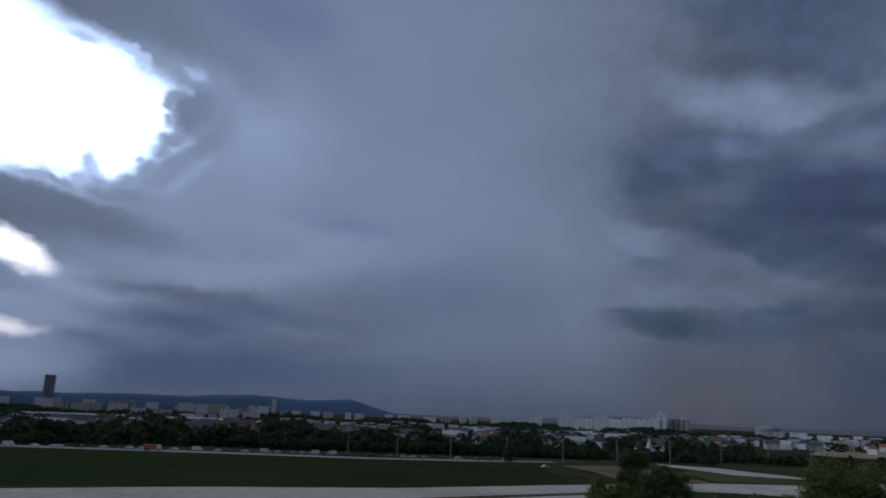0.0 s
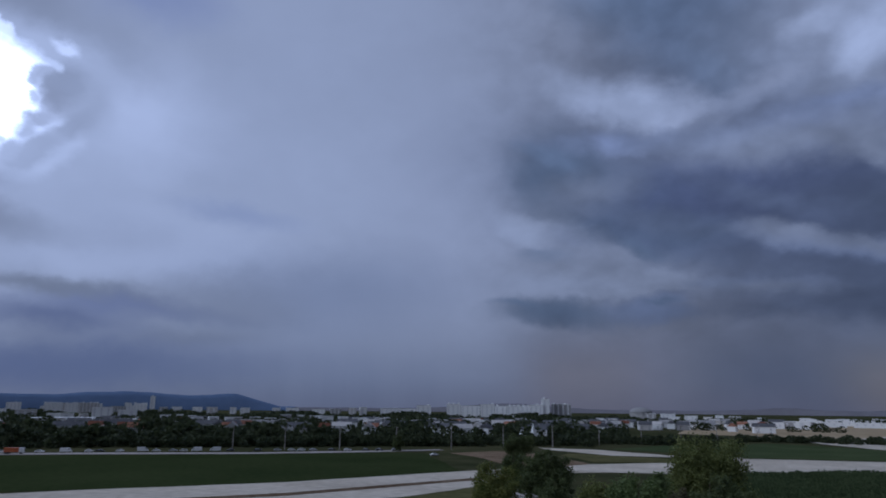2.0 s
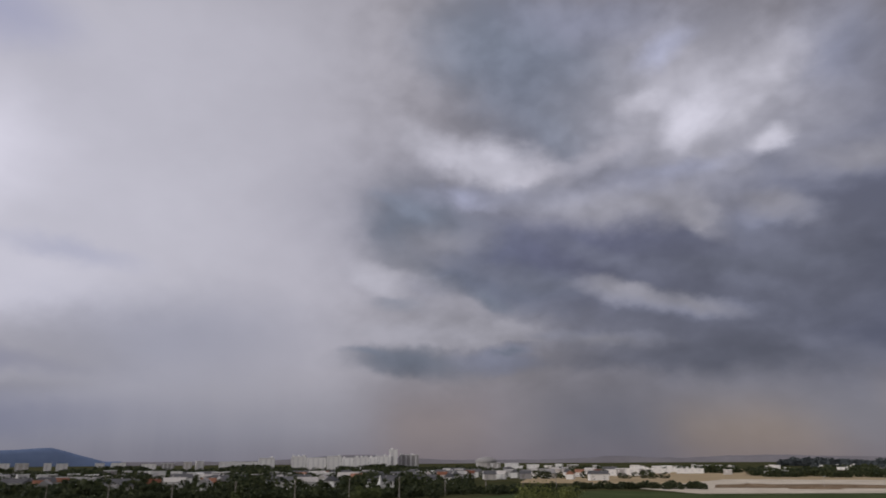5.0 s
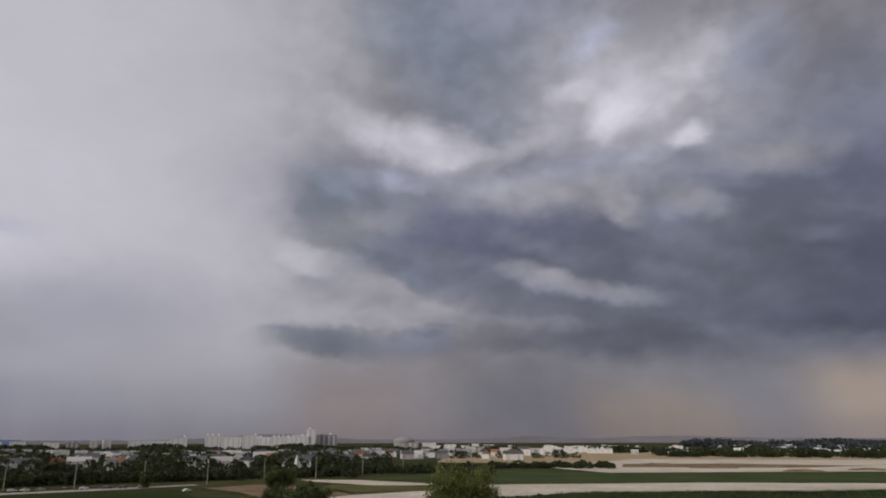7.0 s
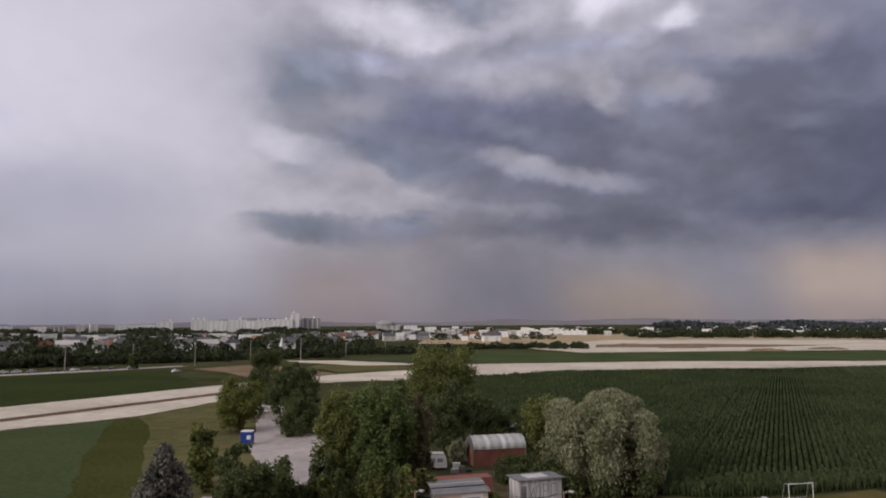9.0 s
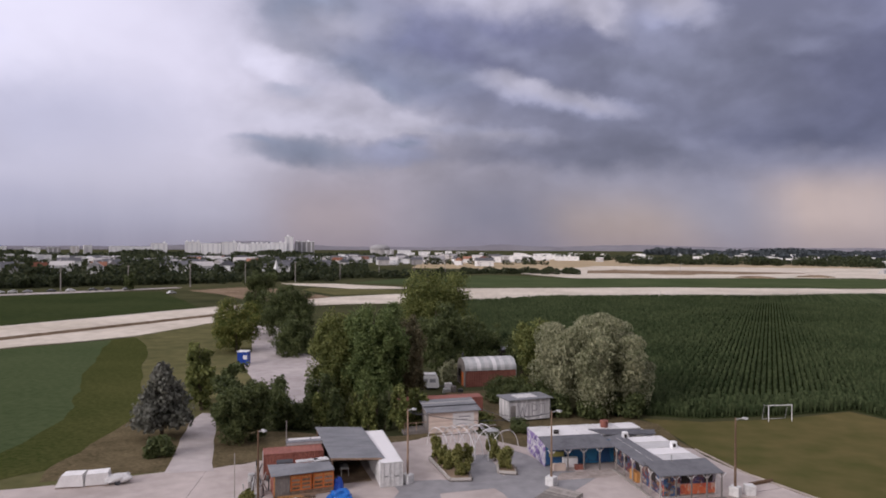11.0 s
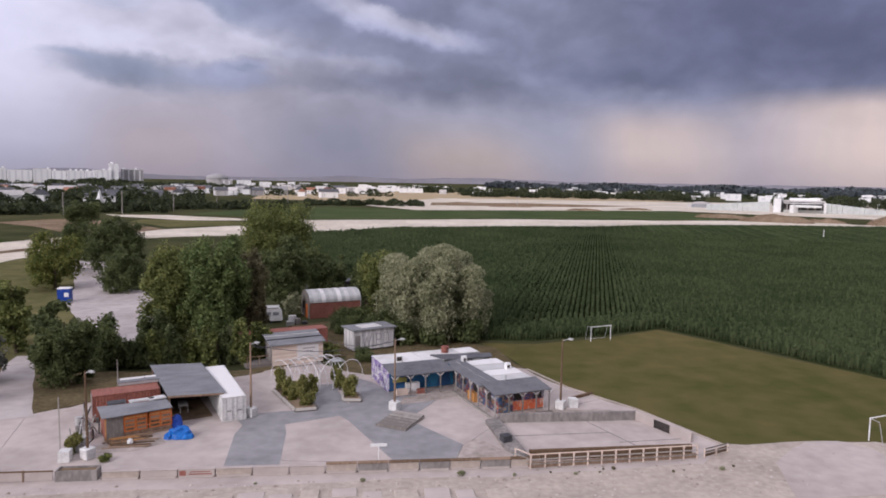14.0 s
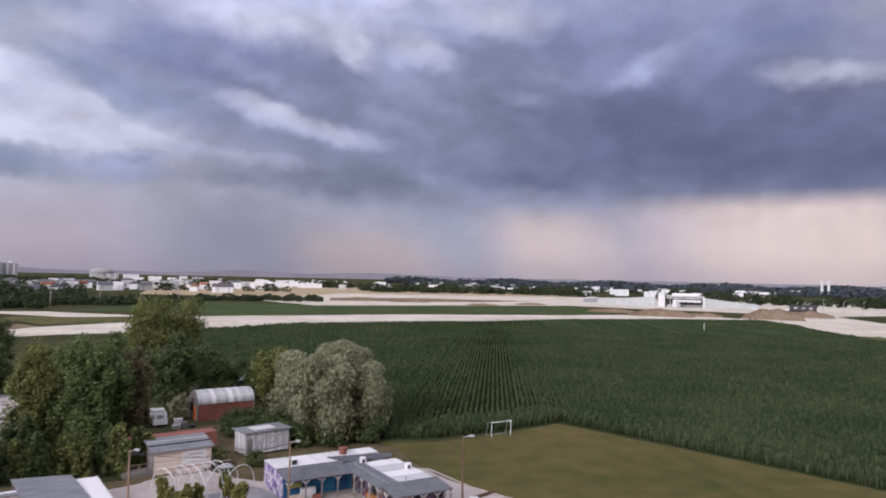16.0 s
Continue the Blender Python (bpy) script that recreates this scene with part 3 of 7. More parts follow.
def area(name, points, top, material, label, depth=0.6):
    """A ground surface with a soft irregular border."""
    rnd = random.Random(len(points) * 7 + int(points[0][0]))
    out = []
    for i, p in enumerate(points):
        q = points[(i + 1) % len(points)]
        d = math.dist(p, q)
        far = math.hypot((p[0] + q[0]) / 2, (p[1] + q[1]) / 2)
        n = max(1, min(40, int(d / max(1.2, far * 0.03))))
        w = min(0.006 * far, d * 0.04, 1.2)
        for k in range(n):
            f = k / n
            j = 0 if k == 0 else 1.6 * w * noise.noise(Vector(((p[0] + (q[0] - p[0]) * f) * 0.13, (p[1] + (q[1] - p[1]) * f) * 0.13, top * 9))) + rnd.uniform(-w, w) * 0.15
            nx, ny = -(q[1] - p[1]) / d, (q[0] - p[0]) / d
            out.append((p[0] + (q[0] - p[0]) * f + nx * j, p[1] + (q[1] - p[1]) * f + ny * j))
    bm = prism(out, top - depth, top)
    return tagged(part(name, bm, material), label, name.replace("_", " "), kind="structure")


# ---- land ----
def ring_ground():
    n = 96
    radii = (0, 150, 500, 1200, 2600, 4800)
    verts, faces = [(0, 0, 0)], []
    for r in radii[1:]:
        verts += [(r * math.cos(2 * math.pi * i / n), r * math.sin(2 * math.pi * i / n), 0) for i in range(n)]
    me = bpy.data.meshes.new("ground")
    for i in range(n):
        faces.append((0, 1 + i, 1 + (i + 1) % n))
    for k in range(len(radii) - 2):
        a, b = 1 + k * n, 1 + (k + 1) * n
        for i in range(n):
            faces.append((a + i, b + i, b + (i + 1) % n, a + (i + 1) % n))
    me.from_pydata(verts, [], faces)
    return tagged(link("ground", me, M_LAND), "flat open farmland with dry grass and soil", "ground", kind="structure")


ring_ground()
area("field_west", [(-330, -20), (-187, 140), (-152, 187), (-134, 225), (-121, 252), (-150, 292), (-184, 338), (-214, 332), (-258, 279), (-322, 226), (-480, 110)], 0.10, M_FIELD, "wide field of low dark green crop")
area("field_near", [(-140, 60), (-119, 143), (-101, 167), (-79, 125), (-60, 92), (-52, 70), (-60, 40)], 0.10, M_SOY, "field of low green crop beside the yard")
M_FIELD_MID = mat("mixed_grass", (0.030, 0.044, 0.012), (0.086, 0.084, 0.030), 0.03, bump=0.08, bump_scale=3, grain=60, ramp=(0.34, 0.64))
area("mixed_grass", [(-103, 165), (-99, 169), (-88, 155), (-70, 122), (-53, 90), (-50, 68), (-56, 60), (-62, 88), (-82, 123)], 0.12, M_FIELD_MID, "grass between crop and dry strip")
area("rough_grass", [(-101, 167), (-94, 212), (-70, 215), (-56, 150), (-44, 100), (-36, 78), (-37, 69), (-48, 62), (-60, 60), (-79, 125)], 0.08, M_FIELD_DRY, "strip of dry yellowish grass")
area("haul_road", [(-300, -60), (-187, 139), (-152, 186), (-117, 262), (-100, 285), (-84, 268), (-88, 240), (-92, 216), (-101, 172), (-119, 147), (-170, 80), (-260, -80)], 0.14, M_DIRT, "wide pale gravel haul road along the field")
area("haul_road", [(-100, 285), (-84, 268), (-70, 280), (-40, 292), (-10, 300), (17, 325), (60, 342), (115, 355), (172, 371), (230, 373), (301, 371), (310, 400), (300, 440), (237, 436), (200, 428), (82, 424), (-31, 394), (-52, 386), (-40, 352), (-64, 340), (-88, 315)], 0.14, M_DIRT, "wide pale gravel haul road across the fields")
area("haul_road", [(301, 371), (310, 400), (420, 430), (360, 300), (270, 225), (252, 235), (269, 286), (288, 320)], 0.15, M_DIRT, "pale gravel track beside the maize")
area("gravel_track", [(-52, 386), (-31, 394), (-33, 402), (-68, 400), (-116, 428), (-152, 428), (-140, 412), (-95, 382)], 0.15, M_DIRT, "narrow pale gravel track")
area("gravel_track", [(-100, 285), (-88, 315), (-128, 372), (-160, 380), (-175, 350), (-150, 330), (-125, 300)], 0.15, M_DIRT_DARK, "brown earth track at the field corner")
area("grass_island", [(-118, 382), (-70, 374), (-42, 354), (-64, 343), (-90, 330), (-118, 365)], 0.18, M_FIELD_DRY, "brown grass patch between gravel tracks")
area("green_strip", [(-110, 441), (-60, 422), (-33, 402), (80, 432), (200, 438), (236, 440), (262, 500), (272, 580), (156, 556), (41, 534), (-10, 575), (-27, 583), (-90, 500)], 0.12, M_SOY, "strip of green crop between gravel tracks")
area("gravel_plain", [(-1, 627), (41, 539), (156, 564), (272, 585), (420, 430), (560, 470), (760, 640), (700, 900), (390, 860), (95, 890)], 0.16, M_DIRT, "broad pale gravel building ground")
area("brown_patch", [(60, 640), (200, 640), (280, 690), (160, 740), (70, 720)], 0.20, M_DIRT_DARK, "brown soil patch on the gravel ground")
area("wheat_field", [(-120, 760), (60, 720), (95, 892), (390, 862), (520, 1000), (300, 1700), (-200, 1500)], 0.12, M_WHEAT, "ripe pale wheat field")
area("pitch", [(17.2, 99), (25, 98), (37, 101.5), (48, 107), (53.5, 98), (60, 86), (65.5, 76), (76, 56), (60, 50), (47, 57), (33, 58.5), (28.6, 68.7), (23.5, 76.4), (20, 89)], 0.06, M_PITCH, "dry olive brown football pitch")

# dark ruts of the haul road
rut = bmesh.new()
rr = [(-260, -30), (-200, 55), (-129.4, 159.2), (-117.8, 188), (-100.8, 229.5)]
for a, b in zip(rr, rr[1:]):
    rod(rut, (*a, 0.15), (*b, 0.15), 0.7, sides=4)
tagged(part("rut", rut, M_DIRT_DARK), "dark rut along the gravel road", "rut", kind="structure")

# ---- maize ----
def maize():
    """Rows of maize as ragged ridges of leaves, one object."""
    rng = np.random.default_rng(3)
    way = np.array([math.sin(radians(19)), math.cos(radians(19))])
    side = np.array([way[1], -way[0]])
    poly = [(-36, 285), (-24, 290), (17, 323), (60, 339), (115, 352), (172, 368), (230, 370), (300, 368), (287, 320), (268, 286), (251, 235), (235, 150), (180, 60), (110, 20),
            (77, 55), (66.5, 76), (61, 86), (54.5, 98), (49, 108), (37, 103), (25, 100), (18, 101), (12, 112), (2, 140), (-8, 165), (-22, 210)]

    def inside(x, y):
        c = np.zeros(len(x), bool)
        for (x0, y0), (x1, y1) in zip(poly, poly[1:] + poly[:1]):
            hit = ((y0 > y) != (y1 > y)) & (x < (x1 - x0) * (y - y0) / (y1 - y0 + 1e-9) + x0)
            c ^= hit
        return c

    pitch = 0.92

    def edge_strip(x, y):
        """Headland nearest the pitch, sown without open rows."""
        return inside(x, y) & ~inside(x - way[0] * 9, y - way[1] * 9)

    verts, faces, base = [], [], 0
    for k, u in enumerate(np.arange(-150, 330, pitch / 2)):
        v = np.arange(-60, 480, 0.8)
        px, py = side[0] * u + way[0] * v, side[1] * u + way[1] * v
        keep = (inside(px, py) if k % 2 == 0 else edge_strip(px, py)) & (np.hypot(px, py) < 330)
        px, py = px[keep], py[keep]
        n = len(px)
        if n == 0:
            continue
        thin = np.array([noise.noise(Vector((x * 0.035, y * 0.035, 3.0))) for x, y in zip(px[::8], py[::8])])
        thin = np.repeat(thin, 8)[:n]
        hgt = (1.85 + 0.28 * rng.standard_normal(n).clip(-1.5, 1.5) + 0.5 * thin) * rng.uniform(0.86, 1.1)
        cx, cy = px + rng.uniform(-0.08, 0.08, n), py + rng.uniform(-0.08, 0.08, n)
        # three arching leaves a plant, most of them along the row
        for j in range(3):
            b = rng.uniform(0, 6.28, n)
            along, across = np.cos(b) * rng.uniform(0.3, 0.6, n), np.sin(b) * rng.uniform(0.10, 0.26, n)
            dx, dy = way[0] * along + side[0] * across, way[1] * along + side[1] * across
            r = np.hypot(dx, dy) + 1e-6
            qx, qy = -dy / r, dx / r
            tip = hgt * rng.uniform(0.6, 1.05, n)
            quad = np.stack([
                np.stack([cx - qx * 0.10, cy - qy * 0.10, hgt * 0.1], -1),
                np.stack([cx + qx * 0.10, cy + qy * 0.10, hgt * 0.1], -1),
                np.stack([cx + dx + qx * 0.17, cy + dy + qy * 0.17, tip], -1),
                np.stack([cx + dx - qx * 0.17, cy + dy - qy * 0.17, tip * 0.94], -1)], 1)
            verts.append(quad.reshape(-1, 3))
            faces.append(base + np.arange(4 * n).reshape(-1, 4))
            base += 4 * n
    me = mesh_np("maize", np.concatenate(verts), np.concatenate(faces))
    tagged(link("maize", me, M_CORN), "large field of tall dark green maize in rows", "maize", kind="stuff")
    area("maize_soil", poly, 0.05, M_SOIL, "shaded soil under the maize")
    # lower leaves of each row as a narrow ridge
    verts, faces, base = [], [], 0
    for u in np.arange(-150, 330, pitch):
        v = np.arange(-60, 480, 2.0)
        px, py = side[0] * u + way[0] * v, side[1] * u + way[1] * v
        keep = inside(px, py) & inside(px + way[0] * 2, py + way[1] * 2) & inside(px - way[0] * 2, py - way[1] * 2)
        px, py = px[keep], py[keep]
        n = len(px)
        if n < 3:
            continue
        z = np.where(np.hypot(px, py) > 322, 1.75, 1.3) + 0.16 * rng.standard_normal(n)
        wide = np.where(np.hypot(px, py) > 322, 0.46, 0.30)
        for o, f in ((-1, 0.45), (0, 1.0), (1, 0.45)):
            verts.append(np.stack([px + side[0] * o * wide, py + side[1] * o * wide, z * f], -1))
        i = base + np.arange(n - 1)
        i = i[np.hypot(np.diff(px), np.diff(py)) < 4]
        for k in range(2):
            faces.append(np.stack([i + k * n, i + (k + 1) * n, i + 1 + (k + 1) * n, i + 1 + k * n], -1))
        base += 3 * n
    me = mesh_np("maize", np.concatenate(verts), np.concatenate(faces))
    tagged(link("maize", me, M_CORN), "closed lower foliage of the maize rows", "maize", kind="stuff")


maize()


# ---- trees ----
def crown_mesh(name, rng, rx, rz, zc, clumps, leaves, size, droop=0.0, cone=False, plume=1.0):
    """Leaves in clumps round an uneven crown."""
    d = rng.standard_normal((clumps, 3))
    d /= np.linalg.norm(d, axis=1)[:, None]
    rad = rng.uniform(0.45, 1.0, clumps) ** 0.6
    rad *= 1 + 0.16 * np.sin(3 * np.arctan2(d[:, 1], d[:, 0]) + rng.uniform(0, 6)) + rng.uniform(-0.12, 0.12, clumps)
    rad *= np.array([1 + 0.42 * noise.noise(Vector(v) * 1.7 + Vector((clumps * 0.37, rx, rz))) for v in d])
    if cone:
        f = rng.uniform(0, 1, clumps) ** 1.5
        ang = rng.uniform(0, 6.28, clumps)
        r = rx * (1 - f ** 1.5) * (0.62 + 0.38 * np.minimum(1, f / 0.22)) * (1 + 0.2 * np.sin(f * 40)) * rng.uniform(0.35, 1.15, clumps)
        c = np.stack([np.cos(ang) * r, np.sin(ang) * r, zc - rz + 2 * rz * f], -1)
    else:
        # several leaning lobes make one uneven crown
        k = max(5, min(16 if droop else 12, int(clumps / 10)))
        level = np.linspace(-0.72 if droop else -0.6, 0.56, k) + rng.uniform(-0.06, 0.06, k)
        spin = np.arange(k) * 2.4 + rng.uniform(0, 6.28)
        reach = (0.68 if droop else 0.58) * np.sqrt(np.maximum(0.3, 1 - (level / 0.85) ** 2)) * rng.uniform(0.7, 1.1, k)
        lobe = np.stack([np.cos(spin) * reach, np.sin(spin) * reach, level], -1)
        own = rng.integers(0, k, clumps)
        grow = (0.6 if droop else 1.0) * rng.uniform(0.40, 0.60, k)[own][:, None]
        c = (lobe[own] + d * np.minimum(rad, 1.25)[:, None] * grow * [0.9, 0.9, 1.0]) * [rx, rx, rz] + [0, 0, zc]
    cr = rng.uniform(0.5, 1.2, clumps) * (rx * 1.15 / clumps ** 0.33)
    n = clumps * leaves
    ci = np.repeat(np.arange(clumps), leaves)
    o = rng.standard_normal((n, 3)).clip(-1.8, 1.8) * (0.62 * cr[ci])[:, None]
    o *= [plume ** -0.5, plume ** -0.5, 0.8 * plume]
    if droop:
        # rounded tufts on a shell, each with hanging twigs below it
        up = rng.uniform(-0.72, 1.0, clumps)
        spin = np.arange(clumps) * 2.4 + rng.uniform(-0.5, 0.5, clumps)
        flat = np.sqrt(1 - up ** 2)
        d = np.stack([np.cos(spin) * flat, np.sin(spin) * flat, up], -1)
        out_r = rng.uniform(0.50, 0.92, clumps) * np.array([1 + 0.25 * noise.noise(Vector(v) * 2.2 + Vector((rx, 0, rz))) for v in d])
        c = d * out_r[:, None] * [rx, rx, rz] + [0, 0, zc]
        cr = rx * rng.uniform(0.14, 0.30, clumps)
        rho, th = np.sqrt(rng.random(n)), rng.uniform(0, 6.28, n)
        hang = rng.random(n) ** 2.2 * (0.5 + 1.3 * rng.random(clumps)[ci]) * droop
        o = np.stack([rho * np.cos(th) * (1 - 0.25 * hang), rho * np.sin(th) * (1 - 0.25 * hang), 0.75 * np.sqrt(1 - rho ** 2) - hang], -1) * cr[ci][:, None]
    p = c[ci] + o
    if cone:
        p[:, 2] -= 0.25 * np.hypot(o[:, 0], o[:, 1])
    out = o / (np.linalg.norm(o, axis=1)[:, None] + 1e-6) + rng.standard_normal((n, 3)) * 0.9 + [0, 0, 0.4]
    out /= np.linalg.norm(out, axis=1)[:, None]
    t = np.cross(out, rng.standard_normal((n, 3)))
    t /= np.linalg.norm(t, axis=1)[:, None]
    b = np.cross(out, t)
    s = (size * rng.uniform(0.6, 1.3, n))[:, None]
    if droop:
        b = b * 0.9 + [0, 0, -0.55]
    q = np.stack([p - t * s * 0.5, p - b * s * 0.75, p + t * s * 0.5, p + b * s * 0.75], 1).reshape(-1, 3)
    q[:, 2] = np.maximum(q[:, 2], 0.15)
    return mesh_np(name, q, np.arange(4 * n).reshape(-1, 4)), c


def tree(name, x, y, h, w, material, seed, label, bole=0.2, clumps=60, leaves=70, size=0.45, droop=0.0, cone=False, plume=1.0, group="", category="tree", z=0.0):
    rng = np.random.default_rng(seed)
    t = thing(name, (x, y, z), label, category, group)
    zb = h * bole
    rz = (h - zb) / 2 * 0.94
    if droop:
        pass
    elif clumps >= 44 and not cone:
        clumps, leaves, size = int(clumps * 2.2), int(leaves * 1.5), size * 0.62
    else:
        leaves, size = int(leaves * 1.7), size * 1.15
    me, c = crown_mesh("crown", rng, w / 2 * 0.88, rz, zb + rz, clumps, leaves, size, droop, cone, plume)
    bm = bmesh.new()
    r = max(0.05, h * 0.022)
    lean = rng.uniform(-0.03, 0.03, 2) * h
    mid = (lean[0], lean[1], zb + rz * 0.5)
    rod(bm, (0, 0, -0.1), mid, r * 1.25, r * 0.8, 8)
    rod(bm, mid, (lean[0] * 1.3, lean[1] * 1.3, h * 0.93), r * 0.8, r * 0.15, 6)
    for k in range(7 if clumps > 25 else 4):
        q = c[int(rng.integers(len(c)))]
        f = rng.uniform(0.55, 1.0)
        s = (mid[0] * f, mid[1] * f, max(mid[2] * f, 0.1))
        rod(bm, s, tuple(q), r * 0.4, r * 0.08, 5)
    part("trunk", bm, M_BARK, t)
    link("crown", me, material, t)
    return t


# trees round the yard
tree("tree", -26.5, 100, 15.0, 9.5, M_LEAF, 11, "tall leafy green tree in a clump by the gravel lot", 0.12, 90, 110, 0.42, plume=1.7, group="tree clump")
tree("tree", -20.5, 97, 16.6, 10.5, M_LEAF_MAPLE, 12, "tall broad green tree with reddish tints in a clump", 0.12, 100, 110, 0.42, plume=1.7, group="tree clump")
tree("tree", -17.0, 101, 14.2, 7.5, M_LEAF_RED, 13, "dense brownish green tree beside the red container", 0.1, 70, 100, 0.42, plume=1.7, group="tree clump")
tree("tree", -15.0, 126, 13.2, 11.0, M_LEAF_DK, 14, "dark green tree behind the clump", 0.12, 70, 90, 0.45)
tree("tree", -20.0, 157, 18.6, 19.0, M_LEAF, 15, "tall broad tree standing above the others", 0.22, 90, 110, 0.5)
tree("tree", -60.0, 173, 14.2, 16.0, M_LEAF_DK, 16, "broad dark green tree beside the track", 0.12, 80, 100, 0.5)
tree("tree", -70.0, 178, 13.0, 9.0, M_LEAF_DK, 36, "dark green tree behind the track", 0.14, 50, 80, 0.5)
tree("tree", -63.8, 150, 12.0, 12.5, M_LEAF_LT, 17, "yellow-green tree beside the blue cabin", 0.1, 60, 90, 0.42)
tree("tree", -48.8, 146, 9.6, 9.4, M_LEAF_DK, 18, "low dark rounded tree on the gravel lot", 0.05, 50, 90, 0.42)
tree("spruce", -44.1, 81.2, 9.5, 7.6, M_LEAF_BLUE, 19, "blue-grey spruce with a bare lower trunk", 0.22, 130, 48, 0.32, cone=True)
tree("tree", -46.0, 96, 10.6, 4.6, M_LEAF, 20, "slender green tree beside the spruce", 0.1, 40, 70, 0.35)
tree("tree", -48.6, 101, 8.0, 4.6, M_LEAF, 21, "small green tree beside the spruce", 0.1, 34, 70, 0.35)
tree("tree", -40.6, 93, 7.6, 4.8, M_LEAF_DK, 22, "small dark tree beside the path", 0.1, 34, 70, 0.35)
tree("tree", -33.6, 80.5, 8.0, 7.2, M_LEAF_DK, 23, "dense dark rounded tree beside the path", 0.06, 80, 100, 0.34)
for k, (x, y, h, w, m) in enumerate(((-31.0, 87.8, 5.0, 5.4, M_LEAF_DK), (-28.2, 87.9, 4.2, 3.6, M_LEAF_DK), (-25.8, 88.2, 4.6, 2.8, M_LEAF), (-23.6, 87.6, 5.2, 2.9, M_LEAF_DK), (-21.6, 88.4, 4.8, 2.6, M_LEAF), (-19.4, 87.9, 5.5, 3.0, M_LEAF), (-17.4, 88.6, 4.8, 2.4, M_LEAF_DK), (-15.4, 88.4, 5.8, 3.2, M_LEAF), (-13.6, 91, 5.0, 3.2, M_LEAF),
                                     (-28, 95, 5.5, 5.0, M_LEAF_DK), (-34.5, 95, 5.0, 5.0, M_LEAF_DK))):
    tree("shrub", x, y, h, w, m, 40 + k, "leafy green shrub in a thicket behind the yard", 0.02, 43, 60, 0.24, plume=1.7, group="thicket", category="shrub")
tree("willow", 10.7, 104.5, 14.6, 21.0, M_LEAF_SILVER, 24, "large silver-green willow with hanging foliage", 0.02, 84, 950, 0.23, droop=1.7)
tree("tree", 2.6, 112, 13.2, 8.4, M_LEAF, 25, "green tree behind the willow", 0.1, 50, 90, 0.42)
tree("tree", -6.8, 131, 9.9, 8.5, M_LEAF_DK, 26, "dark green tree behind the barn", 0.05, 50, 80, 0.42)
tree("tree", 0.4, 131, 9.5, 8.0, M_LEAF_DK, 27, "dark green tree behind the barn", 0.05, 50, 80, 0.42)
tree("tree", -11.5, 140, 10.5, 9.0, M_LEAF_DK, 28, "dark green tree behind the barn", 0.05, 50, 80, 0.42)
tree("shrub", -2.2, 107, 4.2, 7.4, M_LEAF_DK, 29, "dense dark shrub beside the barn", 0.02, 50, 70, 0.32, category="shrub")
tree("shrub", 2.0, 104, 3.8, 5.0, M_LEAF_DK, 30, "dense dark shrub beside the barn", 0.02, 36, 70, 0.32, category="shrub")
tree("tree", -12.3, 119.5, 4.6, 3.4, M_LEAF_SILVER, 37, "small pale dry tree beside the caravan", 0.12, 24, 60, 0.22)
for k, (x, y, h, w) in enumerate(((5.6, 99.2, 3.0, 5.0), (10.6, 98.6, 2.6, 5.4), (15.2, 99.8, 3.2, 5.0))):
    tree("shrub", x, y, h, w, M_LEAF_DK, 140 + k, "dark undergrowth at the foot of the willow", 0.02, 30, 70, 0.28, group="undergrowth below the willow", category="shrub")
tree("shrub", -40.8, 74.2, 2.2, 3.4, M_LEAF_DK, 31, "low dark green bush on the verge", 0.02, 24, 70, 0.24, category="shrub")
tree("shrub", -5.4, 91.5, 2.8, 3.6, M_LEAF, 32, "green bush behind the garden", 0.02, 24, 60, 0.26, category="shrub")
tree("shrub", 0.0, 89.5, 1.9, 2.8, M_LEAF_DK, 33, "low green bush beside the graffiti wall", 0.02, 18, 60, 0.24, category="shrub")
tree("tree", -124, 321, 12.8, 16.0, M_LEAF_DK, 34, "dark broad tree at the field corner", 0.06, 60, 70, 0.6)
tree("tree", -208, 350, 9.0, 8.0, M_LEAF_DK, 35, "small tree at the roadside", 0.08, 30, 60, 0.6)

# distant belt along the railway and the trees among the houses: a few kinds, many stands
KINDS = [tree("tree", 0, 0, h, w, m, 60 + k, "leafy tree in a distant belt", 0.06, c, 20, 1.22, group="tree belt")
         for k, (h, w, m, c) in enumerate(((11, 13, M_LEAF_BELT, 43), (12, 12, M_LEAF_BELT, 40), (9, 14, M_LEAF_BELT, 43), (13, 10, M_LEAF_BELT, 36), (10, 12, M_LEAF_BELT, 40)))]
rnd = random.Random(5)
belt = [(-480, 175), (-345, 292), (-291, 332), (-244, 377), (-189, 428), (-133, 492), (-49, 597), (62, 688)]
used = set()


def stand(x, y, size):
    k = rnd.randrange(len(KINDS))
    m = Matrix.LocRotScale((x, y, 0), Euler((0, 0, rnd.uniform(0, 6.28))), (size, size, size * rnd.uniform(0.85, 1.15)))
    if k in used:
        copy_thing(KINDS[k], m)
    else:
        used.add(k)
        KINDS[k].matrix_basis = m


for (x0, y0), (x1, y1) in zip(belt, belt[1:]):
    n = int(math.dist((x0, y0), (x1, y1)) / 7.5)
    for k in range(n):
        f = (k + rnd.uniform(-0.3, 0.3)) / n
        taper = 0.6 if y0 > 590 else (0.85 if y0 > 480 else 1.0)
        for row in range(2):
            stand(x0 + (x1 - x0) * f - (y1 - y0) / n / 7.5 * (row * 9 + rnd.uniform(-2, 4)), y0 + (y1 - y0) * f + (x1 - x0) / n / 7.5 * (row * 9 + rnd.uniform(-2, 4)), taper * rnd.uniform(0.45, 0.80))
for k in range(26):
    az, d = rnd.uniform(33, 52), rnd.uniform(820, 900)
    stand(*polar(az, d), rnd.uniform(1.0, 1.5))

